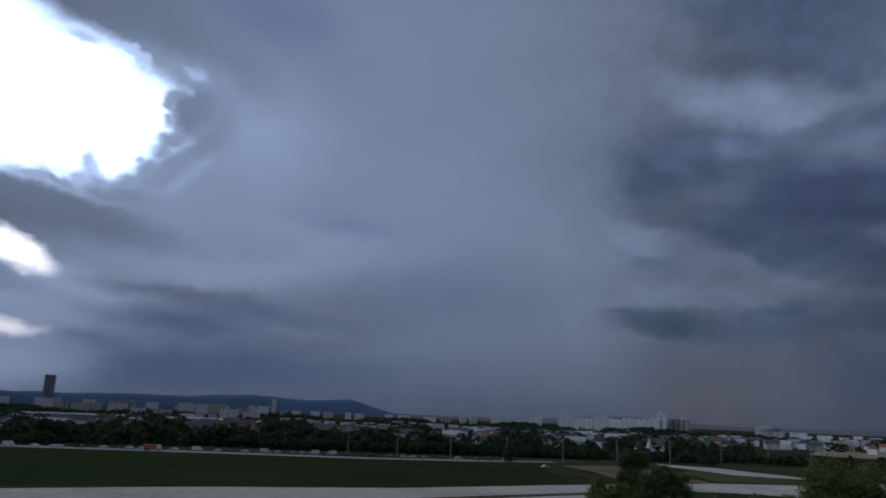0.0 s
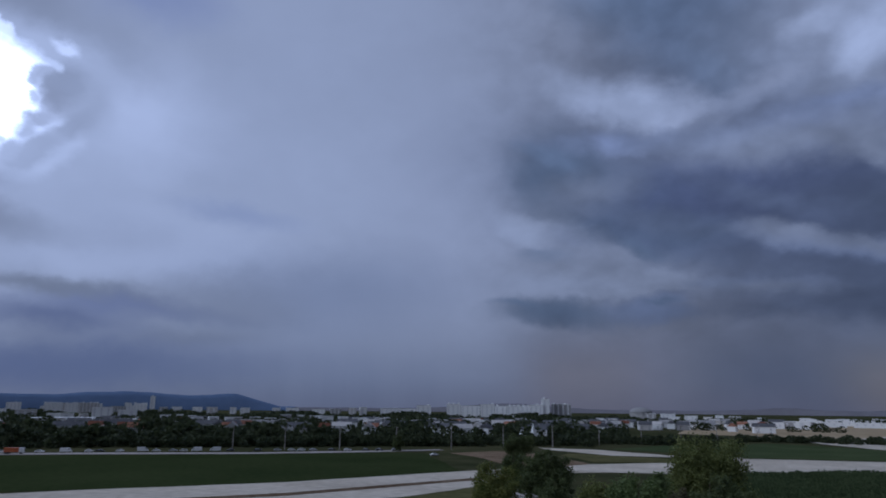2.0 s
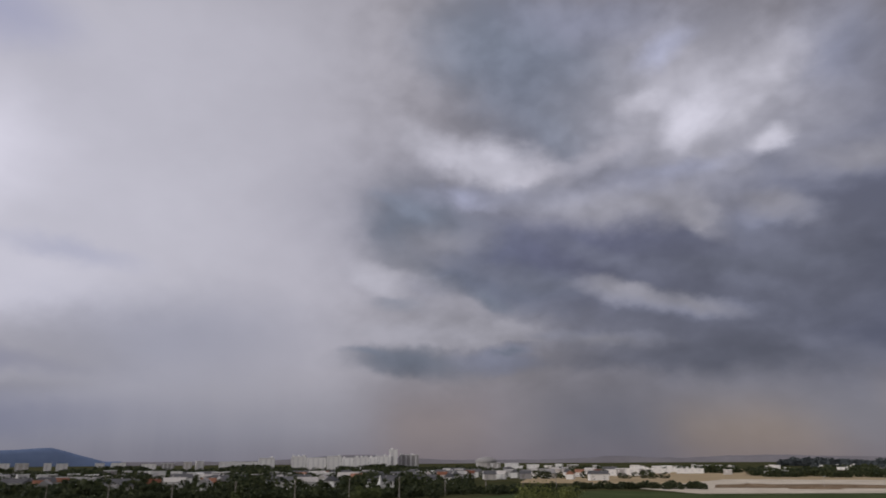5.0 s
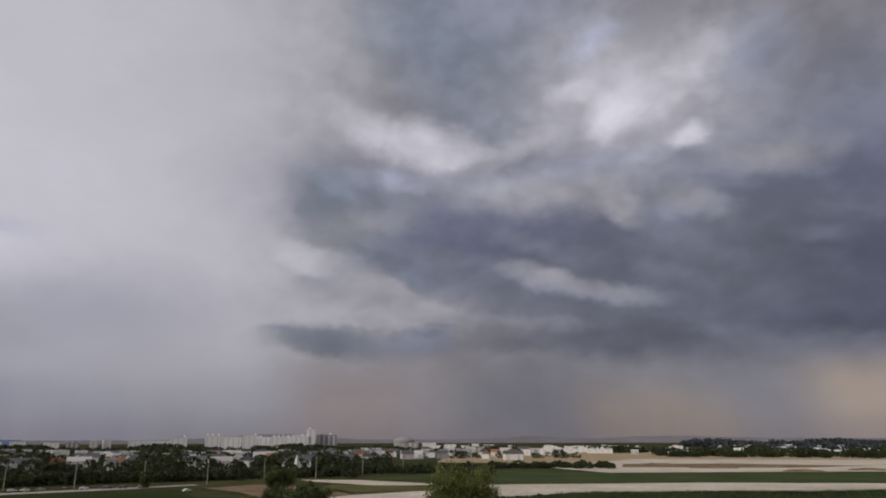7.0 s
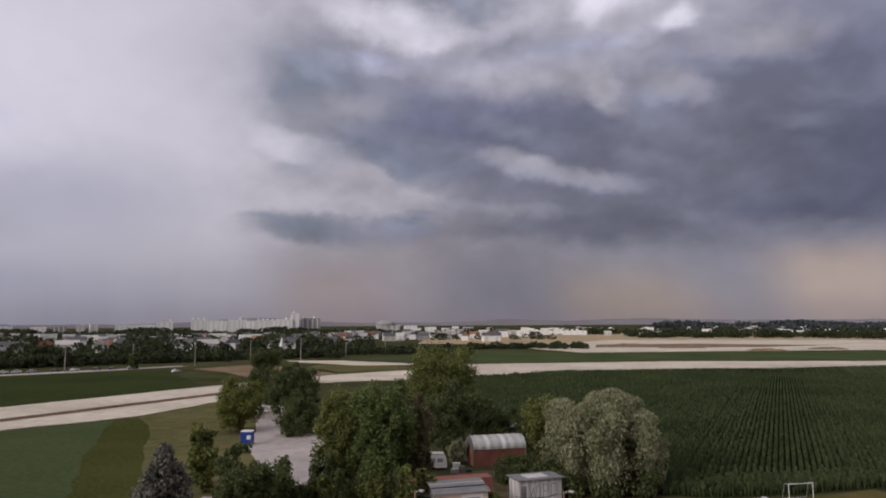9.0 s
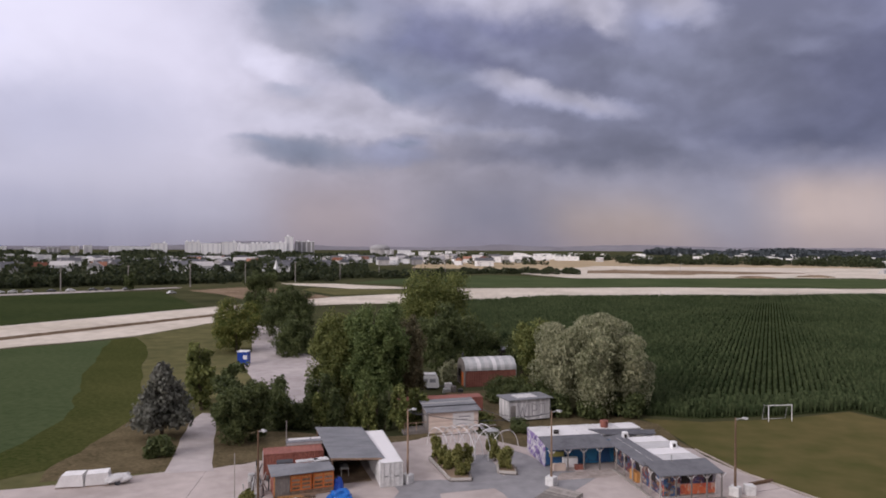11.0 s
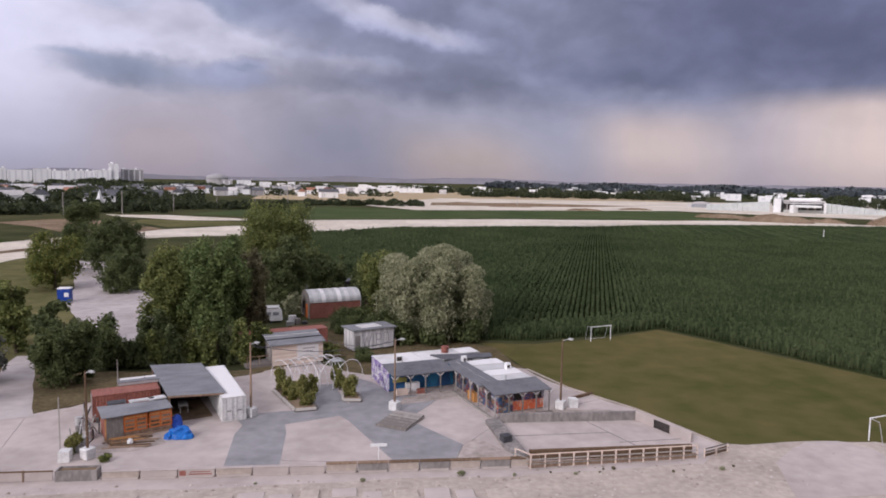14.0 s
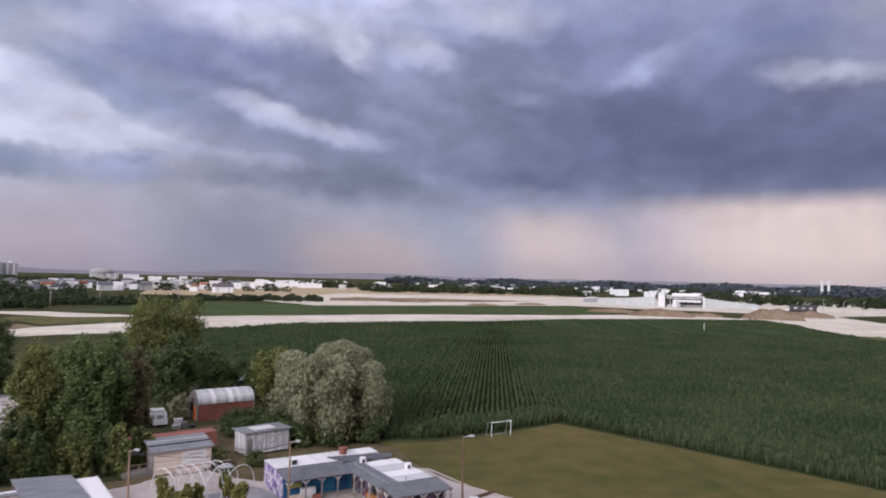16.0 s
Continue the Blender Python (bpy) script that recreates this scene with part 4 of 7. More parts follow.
# ---- yard: materials ----
M_CONT_W = mat("container_white", (0.50, 0.49, 0.47), (0.76, 0.75, 0.73), 0.6, 0.5, bump=0.003, grain=8)
M_CONT_RED = mat("container_red", (0.19, 0.066, 0.050), (0.34, 0.135, 0.10), 0.5, 0.65, bump=0.004, grain=8)
M_CONT_OR = mat("container_orange", (0.40, 0.18, 0.05), (0.58, 0.30, 0.11), 0.7, 0.6, bump=0.004, grain=7)
M_ROOF_GREY = mat("grey_sheet_roof", (0.15, 0.155, 0.165), (0.25, 0.25, 0.26), 0.35, 0.7, bump=0.006, grain=9, stretch=(1, 3, 1))
M_TIMBER = mat("weathered_timber", (0.13, 0.085, 0.055), (0.30, 0.21, 0.15), 1.2, 0.9, bump=0.006, grain=6, stretch=(4, 1, 1), obj=0.5)
M_TIMBER_GREY = mat("grey_timber", (0.19, 0.17, 0.155), (0.36, 0.33, 0.30), 1.2, 0.9, bump=0.006, grain=6, stretch=(4, 1, 1), obj=0.5)
M_PALE_WOOD = mat("pale_wood_cladding", (0.60, 0.48, 0.40), (0.76, 0.64, 0.55), 0.6, 0.8, grain=9, stretch=(1, 1, 5), obj=0.3)
M_PLANK_WHITE = mat("whitewashed_boards", (0.46, 0.45, 0.45), (0.74, 0.72, 0.71), 0.9, 0.85, grain=5, stretch=(4, 4, 0.6), obj=0.4)
M_STAIN = mat("stained_wall", (0.13, 0.12, 0.115), (0.33, 0.30, 0.28), 0.5, 0.9, grain=6, stretch=(1, 1, 0.4))
M_TARP = mat("blue_tarpaulin", (0.005, 0.07, 0.32), (0.02, 0.20, 0.62), 1.5, 0.4, bump=0.03, bump_scale=3)
M_BLUE = mat("blue_plastic", (0.01, 0.04, 0.24), (0.02, 0.07, 0.36), 1.0, 0.4)
# near-black tone that holds the shade of interiors and openings; also dark shed walls
M_DARKIN = mat("dark_interior", (0.03, 0.027, 0.025), (0.07, 0.06, 0.055), 1.0, 0.95)
M_SHEET = mat("pale_roof_sheet", (0.50, 0.49, 0.48), (0.74, 0.72, 0.71), 0.8, 0.6, grain=7, obj=0.5)
M_POSTER = mat("pale_poster", (0.60, 0.58, 0.56), (0.74, 0.72, 0.70), 0.7, 0.8)
M_GREYPAINT = mat("grey_paint_stroke", (0.20, 0.19, 0.20), (0.34, 0.32, 0.33), 1.5, 0.8)
M_SAND = mat("pale_sandy_ground", (0.33, 0.28, 0.24), (0.50, 0.43, 0.37), 0.2, bump=0.05, bump_scale=3, grain=9)
M_BAG = mat("white_bulk_bag", (0.66, 0.64, 0.62), (0.82, 0.80, 0.78), 1.0, 0.75, bump=0.02, bump_scale=5)
M_ORANGE = mat("orange_paint", (0.45, 0.09, 0.02), (0.65, 0.19, 0.05), 0.8, 0.7)
M_THUJA = leafy("leaf_yellowgreen", (0.12, 0.13, 0.035), (0.32, 0.30, 0.10), 0.8, 0.7, grain=5, island=0.5)


def graffiti(name, colours, scale, ground):
    """Sprayed paint: hard-edged fields of several colours over a wall colour."""
    m = bpy.data.materials.new(name)
    m.use_nodes = True
    nt = m.node_tree
    b = nt.nodes["Principled BSDF"]
    b.inputs["Roughness"].default_value = 0.7
    tc = nt.nodes.new("ShaderNodeTexCoord")
    warp_n = nt.nodes.new("ShaderNodeTexNoise")
    warp_n.inputs["Scale"].default_value = scale * 0.9
    nt.links.new(tc.outputs["Object"], warp_n.inputs["Vector"])
    mixv = nt.nodes.new("ShaderNodeMix")
    mixv.data_type = "VECTOR"
    mixv.inputs[0].default_value = 0.55
    nt.links.new(tc.outputs["Object"], mixv.inputs[4])
    nt.links.new(warp_n.outputs["Color"], mixv.inputs[5])
    v = nt.nodes.new("ShaderNodeTexVoronoi")
    v.inputs["Scale"].default_value = scale * 2.2
    nt.links.new(mixv.outputs[1], v.inputs["Vector"])
    sepc = nt.nodes.new("ShaderNodeSeparateColor")
    nt.links.new(v.outputs["Color"], sepc.inputs[0])
    r = nt.nodes.new("ShaderNodeValToRGB")
    r.color_ramp.interpolation = "CONSTANT"
    while len(r.color_ramp.elements) < len(colours):
        r.color_ramp.elements.new(0.5)
    for i, c in enumerate(colours):
        r.color_ramp.elements[i].position = i / len(colours)
        r.color_ramp.elements[i].color = (*c, 1)
    nt.links.new(sepc.outputs[0], r.inputs[0])
    edge = nt.nodes.new("ShaderNodeTexVoronoi")
    edge.feature = "DISTANCE_TO_EDGE"
    edge.inputs["Scale"].default_value = scale * 2.2
    nt.links.new(mixv.outputs[1], edge.inputs["Vector"])
    cut = nt.nodes.new("ShaderNodeMapRange")
    cut.inputs["From Min"].default_value, cut.inputs["From Max"].default_value = 0.02, 0.05
    nt.links.new(edge.outputs["Distance"], cut.inputs["Value"])
    mx = nt.nodes.new("ShaderNodeMix")
    mx.data_type = "RGBA"
    mx.inputs[6].default_value = (*ground, 1)
    nt.links.new(cut.outputs[0], mx.inputs[0])
    nt.links.new(r.outputs[0], mx.inputs[7])
    nt.links.new(mx.outputs[2], b.inputs["Base Color"])
    return m


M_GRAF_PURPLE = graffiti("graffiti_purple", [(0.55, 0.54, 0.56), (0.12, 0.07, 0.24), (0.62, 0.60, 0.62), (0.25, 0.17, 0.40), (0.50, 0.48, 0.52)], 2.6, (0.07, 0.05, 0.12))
# wall colours below the canopy, lowered to carry part of its shade
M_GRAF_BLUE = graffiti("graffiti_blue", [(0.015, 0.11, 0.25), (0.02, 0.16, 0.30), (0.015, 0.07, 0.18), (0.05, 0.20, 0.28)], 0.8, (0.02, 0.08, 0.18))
M_GRAF_MIX = graffiti("graffiti_mixed_shaded", [(0.24, 0.06, 0.06), (0.04, 0.10, 0.22), (0.38, 0.31, 0.25), (0.06, 0.05, 0.10), (0.30, 0.15, 0.07), (0.13, 0.20, 0.26), (0.07, 0.05, 0.06)], 2.8, (0.05, 0.04, 0.05))
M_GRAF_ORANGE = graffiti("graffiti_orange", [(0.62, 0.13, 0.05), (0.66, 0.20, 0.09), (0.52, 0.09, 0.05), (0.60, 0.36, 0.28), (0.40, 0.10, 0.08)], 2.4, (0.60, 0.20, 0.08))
M_GRAF_DARK = graffiti("graffiti_dark_shaded", [(0.09, 0.06, 0.13), (0.30, 0.08, 0.10), (0.42, 0.40, 0.44), (0.12, 0.10, 0.22), (0.26, 0.15, 0.14)], 3.0, (0.04, 0.03, 0.06))


def corrugated(length, height, pitch=0.28, depth=0.036, thick=0.02):
    """A corrugated wall in the xz plane, outside towards -y, starting at the origin."""
    bm = bmesh.new()
    n = max(2, int(length / pitch))
    prof = []
    for i in range(n):
        x = i * length / n
        s = length / n
        prof += [(x, 0), (x + s * 0.35, 0), (x + s * 0.5, depth), (x + s * 0.85, depth)]
    prof.append((length, 0))
    front = [[bm.verts.new((x, y, z)) for x, y in prof] for z in (0, height)]
    back = [[bm.verts.new((x, y + thick, z)) for x, y in prof] for z in (0, height)]
    for i in range(len(prof) - 1):
        bm.faces.new((front[0][i], front[0][i + 1], front[1][i + 1], front[1][i]))
        bm.faces.new((back[0][i + 1], back[0][i], back[1][i], back[1][i + 1]))
        bm.faces.new((front[1][i], front[1][i + 1], back[1][i + 1], back[1][i]))
    return bm


def container(at, length, material, label, roof_material=None, front="doors", name="shipping_container", w=2.44, h=2.59):
    """A steel container: front end at y=0, width w in x, running back in y."""
    t = thing(name, at, label, "container")
    rm = roof_material or material
    for side, m in (("left", pose(0, length - 0.08, 0.15, 0, 0, -90)), ("right", pose(w, 0.08, 0.15, 0, 0, 90))):
        part("side_wall", corrugated(length - 0.16, h - 0.30), material, t, at=m)
    part("end_wall", corrugated(w - 0.16, h - 0.30), material, t, at=pose(w - 0.08, length, 0.15, 0, 0, 180))
    bm = bmesh.new()
    for x in (0.0, w):
        for y in (0.0, length):
            sx, sy = (0.12 if x == 0 else -0.12), (0.12 if y == 0 else -0.12)
            box(bm, min(x, x + sx), min(y, y + sy), 0.0, max(x, x + sx), max(y, y + sy), h)
    for z in (0.02, h - 0.13):
        for x in (-0.01, w - 0.09):
            box(bm, x, 0.1, z, x + 0.1, length - 0.1, z + 0.12)
        for y in (-0.01, length - 0.09):
            box(bm, 0.1, y, z, w - 0.1, y + 0.1, z + 0.12)
    part("frame", bm, material, t)
    bm = corrugated(length - 0.2, w - 0.2, pitch=0.5, depth=0.02, thick=0.01)
    part("roof", bm, rm, t, at=Matrix.Translation((0.1, 0.1, h + 0.0)) @ pose(0, 0, 0, 0, 0, 90) @ pose(0, -w + 0.2, 0, 0, 0, 0) @ pose(0, w - 0.2, -0.03, 90, 0, 0))
    part("floor", boxes((0.1, 0.1, 0.12, w - 0.1, length - 0.1, 0.17)), M_TIMBER, t)
    if front == "doors":
        for k in (0, 1):
            leaf = w / 2 - 0.12
            x0 = 0.12 + k * leaf
            d = part("door", boxes((x0 + 0.01, 0.02, 0.16, x0 + leaf - 0.01, 0.07, h - 0.14), (x0 + 0.12, 0.0, 0.6, x0 + leaf - 0.12, 0.02, 0.95), (x0 + 0.12, 0.0, 1.2, x0 + leaf - 0.12, 0.02, 1.55), (x0 + 0.12, 0.0, 1.8, x0 + leaf - 0.12, 0.02, 2.15)), material, t)
            for xb in (x0 + 0.25, x0 + 0.82):
                part("locking_bar", rods((((xb), -0.03, 0.1), ((xb), -0.03, h - 0.1), 0.022)), M_STEEL, d)
            part("handle", boxes((x0 + 0.3, -0.06, 1.05, x0 + 0.75, -0.035, 1.1)), M_DARK, d)
    return t


def rect_area(name, pts, top, material, label):
    return tagged(part(name, prism(pts, top - 0.3, top), material), label, name.replace("_", " "), kind="structure")


# ---- yard: ground ----
area("yard", [(-75, 44), (-46, 51), (35, 51), (33, 58), (28.6, 68.5), (23.5, 76.4), (20.4, 85), (14.6, 87.2), (1.0, 83.2), (-2.2, 85), (-9, 92), (-14, 85), (-20, 80), (-28, 75), (-30, 72.6), (-37, 69.2), (-46, 64), (-70, 53)], 0.10, M_CONC, "worn pale concrete yard")
area("verge", [(-19.5, 81.5), (-14.6, 83.2), (-12.4, 84.6), (-11.6, 87.0), (-8.8, 89.6), (-4.5, 91.8), (-1.2, 92.2), (2.6, 94.2), (8.5, 94.6), (13, 98), (8, 99.6), (-2, 99.6), (-9, 92.6), (-14, 86)], 0.115, M_VERGE, "brown weedy ground round the kiosk and hut")
area("verge", [(0.6, 82.9), (14.4, 86.9), (20.6, 84.6), (18.6, 96), (13, 100.5), (4, 98), (-2.4, 92), (-2.6, 85)], 0.105, M_VERGE, "brown shaded ground behind the club house")
area("verge", [(-37, 69.5), (-40, 76), (-44, 89), (-52, 92), (-54, 78), (-48, 64.5)], 0.11, M_VERGE, "brown dry grass verge under the spruce")
area("path", [(-37, 68.6), (-39.4, 75.6), (-41.6, 81), (-44.4, 89), (-45, 94), (-43, 94), (-40.2, 88), (-37.2, 80.8), (-34.6, 75), (-32.2, 70)], 0.13, M_GRAVEL, "pale gravel path leading off the yard")
area("gravel_lot", [(-42, 109), (-34, 101), (-27.5, 103), (-36, 125), (-45, 147), (-53, 151), (-60, 168), (-66, 190), (-80, 222), (-88, 222), (-78, 195), (-70, 175), (-60, 150), (-57, 136)], 0.13, M_GRAVEL, "grey gravel parking lot among trees")
area("bare_verge", [(-32.8, 70.8), (-36.2, 77), (-39.5, 85), (-30, 86), (-20, 84.5), (-12, 86.5), (-9, 92), (-4, 96), (-12, 112), (-4, 116), (8, 100), (-2, 98), (-8, 89), (-20, 79), (-28, 74.5)], 0.12, M_VERGE, "dry brown grass and earth verge")
area("foreground_slab", [(-80, 30), (-60, 50), (-20, 52.6), (14, 53.2), (29, 54.2), (33, 58.6), (48, 58), (60, 54), (80, 58), (100, 30), (0, -40)], 0.11, M_SAND, "broken sandy concrete ground below the barrier")
area("concrete_ramp", [(33, 47), (35.5, 54), (40.9, 58.2), (44.5, 58.4), (46.5, 56), (45, 48)], 0.15, M_CONC, "smooth pale concrete turning area")
for p in ([(-11.4, 55.2), (-11.9, 64), (-11.6, 66.3), (-7.6, 66.3), (-7.2, 64), (-6.9, 55.2)],
          [(-11.6, 66.3), (-7.6, 66.3), (-2.4, 68.4), (-1.5, 67.0), (2.4, 57.2), (2.8, 55.2), (7.4, 55.4), (9, 60), (4.4, 66.9), (8.4, 73.6), (3.5, 75.5), (0.9, 80), (-1.2, 82), (-1.5, 72.3), (-5, 70.2), (-8, 70.2), (-13, 69)]):
    rect_area("asphalt", p, 0.115, M_ASPH, "patched grey asphalt on the yard")
# joints across the concrete
jb = bmesh.new()
for a, b in (((-6.9, 57.5), (1.2, 56.6)), ((9.2, 60), (13, 65)), ((9, 60), (7.6, 55.6)), ((15, 63), (28, 60)), ((20, 57.6), (19, 65)), ((-30, 56), (-33, 70)), ((22, 70), (26, 72))):
    rod(jb, (*a, 0.09), (*b, 0.09), 0.035, sides=4)
tagged(part("joint", jb, M_STAIN), "dark joints in the concrete", "joint", kind="structure")


# grime and worn earth spread over the concrete
M_GRIME = mat("grimy_concrete", (0.25, 0.21, 0.185), (0.45, 0.39, 0.355), 0.35, bump=0.01, bump_scale=9, grain=5)
for p in ([(13.4, 65.6), (20, 66.6), (27.4, 65.9), (26.0, 68.4), (20, 69.0), (15.5, 67.6)],
          [(-24.6, 60.2), (-20.0, 60.4), (-17.6, 62.2), (-18.4, 63.6), (-23.4, 61.8)],
          [(3.6, 71.4), (9.0, 73.2), (11.0, 74.6), (9.6, 75.6), (4.4, 73.8)],
          [(8.2, 57.4), (12.2, 56.2), (12.6, 58.0), (10.6, 61.4), (9.2, 60.4)],
          [(-44, 56.4), (-34, 55.8), (-33.4, 57.4), (-43.6, 58.0)]):
    area("grime", p, 0.121, M_GRIME, "grimy worn patch on the concrete", 0.3)


# ---- yard: buildings ----
container(pose(-13.65, 67.15, 0.1, 0, 0, 21), 12.19, M_CONT_W, "white forty-foot steel container with double doors", M_SHEET, w=2.28, h=2.45)
container(pose(-26.85, 70.15, 0.1, 0, 0, -67.2), 6.06, M_CONT_RED, "faded red steel container at the yard edge", front="doors")


def canopy():
    t = thing("shelter", pose(-18.6, 67.0, 0.1, 0, 0, 24), "open shelter with grey sheet roof between containers", "shelter")
    # three lapped lengths of sheet, falling towards the white container
    for k in range(3):
        y0, y1 = k * 4.0 - 0.2, (k + 1) * 4.0 - 0.1
        z = 0.03 * k
        bm = bmesh.new()
        c = ((-0.1, y0, 2.82 + z), (5.3, y0 - 0.4, 2.50 + z), (5.3, y1 - 0.4, 2.52 + z), (-0.1, y1, 2.84 + z))
        dn = [bm.verts.new(p) for p in c]
        up = [bm.verts.new((p[0], p[1], p[2] + 0.05)) for p in c]
        bm.faces.new(up)
        bm.faces.new(dn[::-1])
        for i in range(4):
            bm.faces.new((dn[i], dn[(i + 1) % 4], up[(i + 1) % 4], up[i]))
        part("roof_sheet", bm, M_ROOF_GREY, t)
    for x, ys in ((0.1, (0.1, 6, 11.5)), (2.6, (6, 11.5))):
        for y in ys:
            part("post", boxes((x - 0.07, y - 0.07, 0, x + 0.07, y + 0.07, 2.6)), M_TIMBER, t)
    part("fascia", rods(((-0.1, -0.22, 2.74), (5.0, -0.58, 2.44), 0.11), sides=4), M_TIMBER, t)
    for y in (0.1, 6.0, 11.5):
        part("beam", rods(((0.0, y, 2.72), (4.9, y - 0.35, 2.42), 0.08), sides=4), M_TIMBER, t)
    # near-black walls, added screen and dark floor stand in for shade below the roof
    part("back_wall", boxes((0.0, 11.5, 0, 4.6, 11.6, 2.4)), M_DARKIN, t)
    part("side_wall", boxes((0.2, 2.5, 0, 0.26, 11.5, 2.6)), M_DARKIN, t)
    part("floor", boxes((0.3, 0.4, 0.01, 4.2, 11.5, 0.03)), M_DIRT_DARK, t)
    part("curtain_wall", boxes((0.3, 7.0, 0, 4.2, 7.06, 2.4)), M_DARKIN, t)
    return t


canopy()


def open_container():
    """Orange open-sided container with timber cladding and a felt lean-to on its roof."""
    t = thing("workshop_container", pose(-23.0, 62.9, 0.1, 0, 0, 28), "orange open-sided container workshop with felt lean-to roof", "container")
    L, d, h = 5.7, 2.44, 2.3
    bm = bmesh.new()
    for x in (0, L - 0.12):
        for y in (0, d - 0.12):
            box(bm, x, y, 0, x + 0.12, y + 0.12, h)
    box(bm, 0.12, 0, h - 0.14, L - 0.12, 0.1, h - 0.02)
    box(bm, 0.12, 0, 0.02, L - 0.12, 0.1, 0.14)
    part("frame", bm, M_CONT_OR, t)
    part("back_wall", corrugated(L - 0.2, h - 0.2), M_CONT_OR, t, at=pose(L - 0.1, d, 0.1, 0, 0, 180))
    part("side_wall", corrugated(d - 0.2, h - 0.2), M_CONT_RED, t, at=pose(0, d - 0.1, 0.1, 0, 0, -90))
    part("side_wall", corrugated(d - 0.2, h - 0.2), M_CONT_RED, t, at=pose(L, 0.1, 0.1, 0, 0, 90))
    # front: two orange framed gates over low cladding
    for k in range(2):
        x0 = 1.55 + k * 2.15
        g = bmesh.new()
        box(g, x0, -0.05, 0.6, x0 + 2.0, -0.01, 2.0)
        gate = part("gate", g, M_CONT_OR, t)
        for z in (0.57, 0.95, 1.33, 1.70, 1.96):
            part("gate_bar", boxes((x0 + 0.02, -0.09, z, x0 + 1.98, -0.051, z + 0.07)), M_ORANGE, gate, "orange steel bar")
        for x in (x0, x0 + 0.96, x0 + 1.92):
            part("gate_bar", boxes((x, -0.10, 0.57, x + 0.08, -0.052, 2.03)), M_ORANGE, gate, "orange steel bar")
        for r in range(2):
            for z in (0.68, 1.05, 1.44):
                part("panel", boxes((x0 + 0.14 + r * 0.98, -0.07, z, x0 + 0.9 + r * 0.98, -0.051, z + 0.2)), M_TIMBER, gate)
    part("cladding", boxes((0.1, -0.03, 0.1, 1.5, 0.02, 2.1)), M_TIMBER_GREY, t)
    for k in range(3):
        part("board", boxes((1.55, -0.06, 0.06 + k * 0.17, L - 0.1, -0.02, 0.21 + k * 0.17)), M_TIMBER, t)
    part("roof", boxes((-0.05, 0.6, h, L + 0.05, d, h + 0.06)), M_SHEET, t)
    bm = bmesh.new()
    v = [bm.verts.new(c) for c in ((-0.3, -0.35, h - 0.06), (L + 0.05, -0.25, h - 0.06), (L - 0.1, 1.3, h + 0.30), (-0.3, 2.3, h + 0.30), (-0.3, -0.35, h - 0.12), (L + 0.05, -0.25, h - 0.12), (L - 0.1, 1.3, h + 0.24), (-0.3, 2.3, h + 0.24))]
    for f in ((0, 1, 2, 3), (4, 7, 6, 5), (0, 4, 5, 1), (1, 5, 6, 2), (2, 6, 7, 3), (3, 7, 4, 0)):
        bm.faces.new([v[i] for i in f])
    part("lean_to_roof", bm, M_ROOF_GREY, t)
    return t


open_container()
rnd = random.Random(9)


def loose(name, label, category, x, y, z, parts, turn=0.0, group=""):
    """A small thing made of boxes (x0,y0,z0,x1,y1,z1,material,part)."""
    t = thing(name, pose(x, y, z, 0, 0, turn), label, category, group)
    for *b, m, n in parts:
        part(n, boxes(tuple(b), bevel=min(0.02, abs(b[3] - b[0]) / 5, abs(b[5] - b[2]) / 5)), m, t)
    return t


# sheets and frames stacked on the container roofs
for k, (x, y, w, d, m) in enumerate(((-23.6, 66.2, 1.6, 1.2, M_DARK), (-21.8, 66.8, 2.4, 0.8, M_SHEET), (-20.2, 67.4, 1.6, 1.0, M_SHEET))):
    loose("roof_sheet", "loose sheet lying on the workshop roof", "sheet", x, y - 0.9, 2.62, [(0, 0, 0.0, w, d, 0.06, m, "sheet"), (0.1, 0.1, 0.06, w - 0.2, d - 0.1, 0.11, m, "sheet")], 22 + k * 5)
loose("roof_shed", "low grey shed roof on the red container", "shed", -24.6, 71.2, 2.69, [(0, 0, 0, 3.8, 1.2, 0.3, M_PLANK_WHITE, "wall"), (-0.1, -0.1, 0.31, 3.9, 1.3, 0.38, M_ROOF_GREY, "roof"), (0.2, 0.6, 0.385, 3.6, 1.2, 0.45, M_SHEET, "sheet")], 22)
loose("stair", "dark steel stair between the containers", "stair", -21.4, 69.6, 0.1, [(0.0 + 0.3 * i, 0, 0.25 * i, 0.32 + 0.3 * i, 0.9, 0.25 * i + 0.05, M_DARK, "step") for i in range(11)] + [(0.0, -0.05, 0, 0.06, 0.0, 1.0, M_DARK, "post"), (3.2, -0.05, 0, 3.26, 0.0, 3.4, M_DARK, "post")], 110)
loose("work_table", "grey metal table under the shelter", "table", -17.6, 70.2, 0.1, [(0, 0, 0.75, 1.8, 0.8, 0.82, M_STEEL, "tabletop")] + [(x, y, 0, x + 0.07, y + 0.07, 0.75, M_STEEL, "leg") for x in (0, 1.73) for y in (0, 0.73)], 110)
loose("crate", "brown wooden crate under the shelter", "crate", -18.8, 75, 0.1, [(0, 0, 0, 1.6, 1.0, 1.2, M_TIMBER, "body"), (-0.03, -0.03, 1.21, 1.63, 1.03, 1.26, M_TIMBER, "lid")], 20)
loose("crate", "brown wooden crate under the shelter", "crate", -16.6, 76, 0.1, [(0, 0, 0, 1.2, 1.0, 1.6, M_ORANGE, "body"), (-0.03, -0.03, 1.61, 1.23, 1.03, 1.66, M_TIMBER, "lid")], 30)
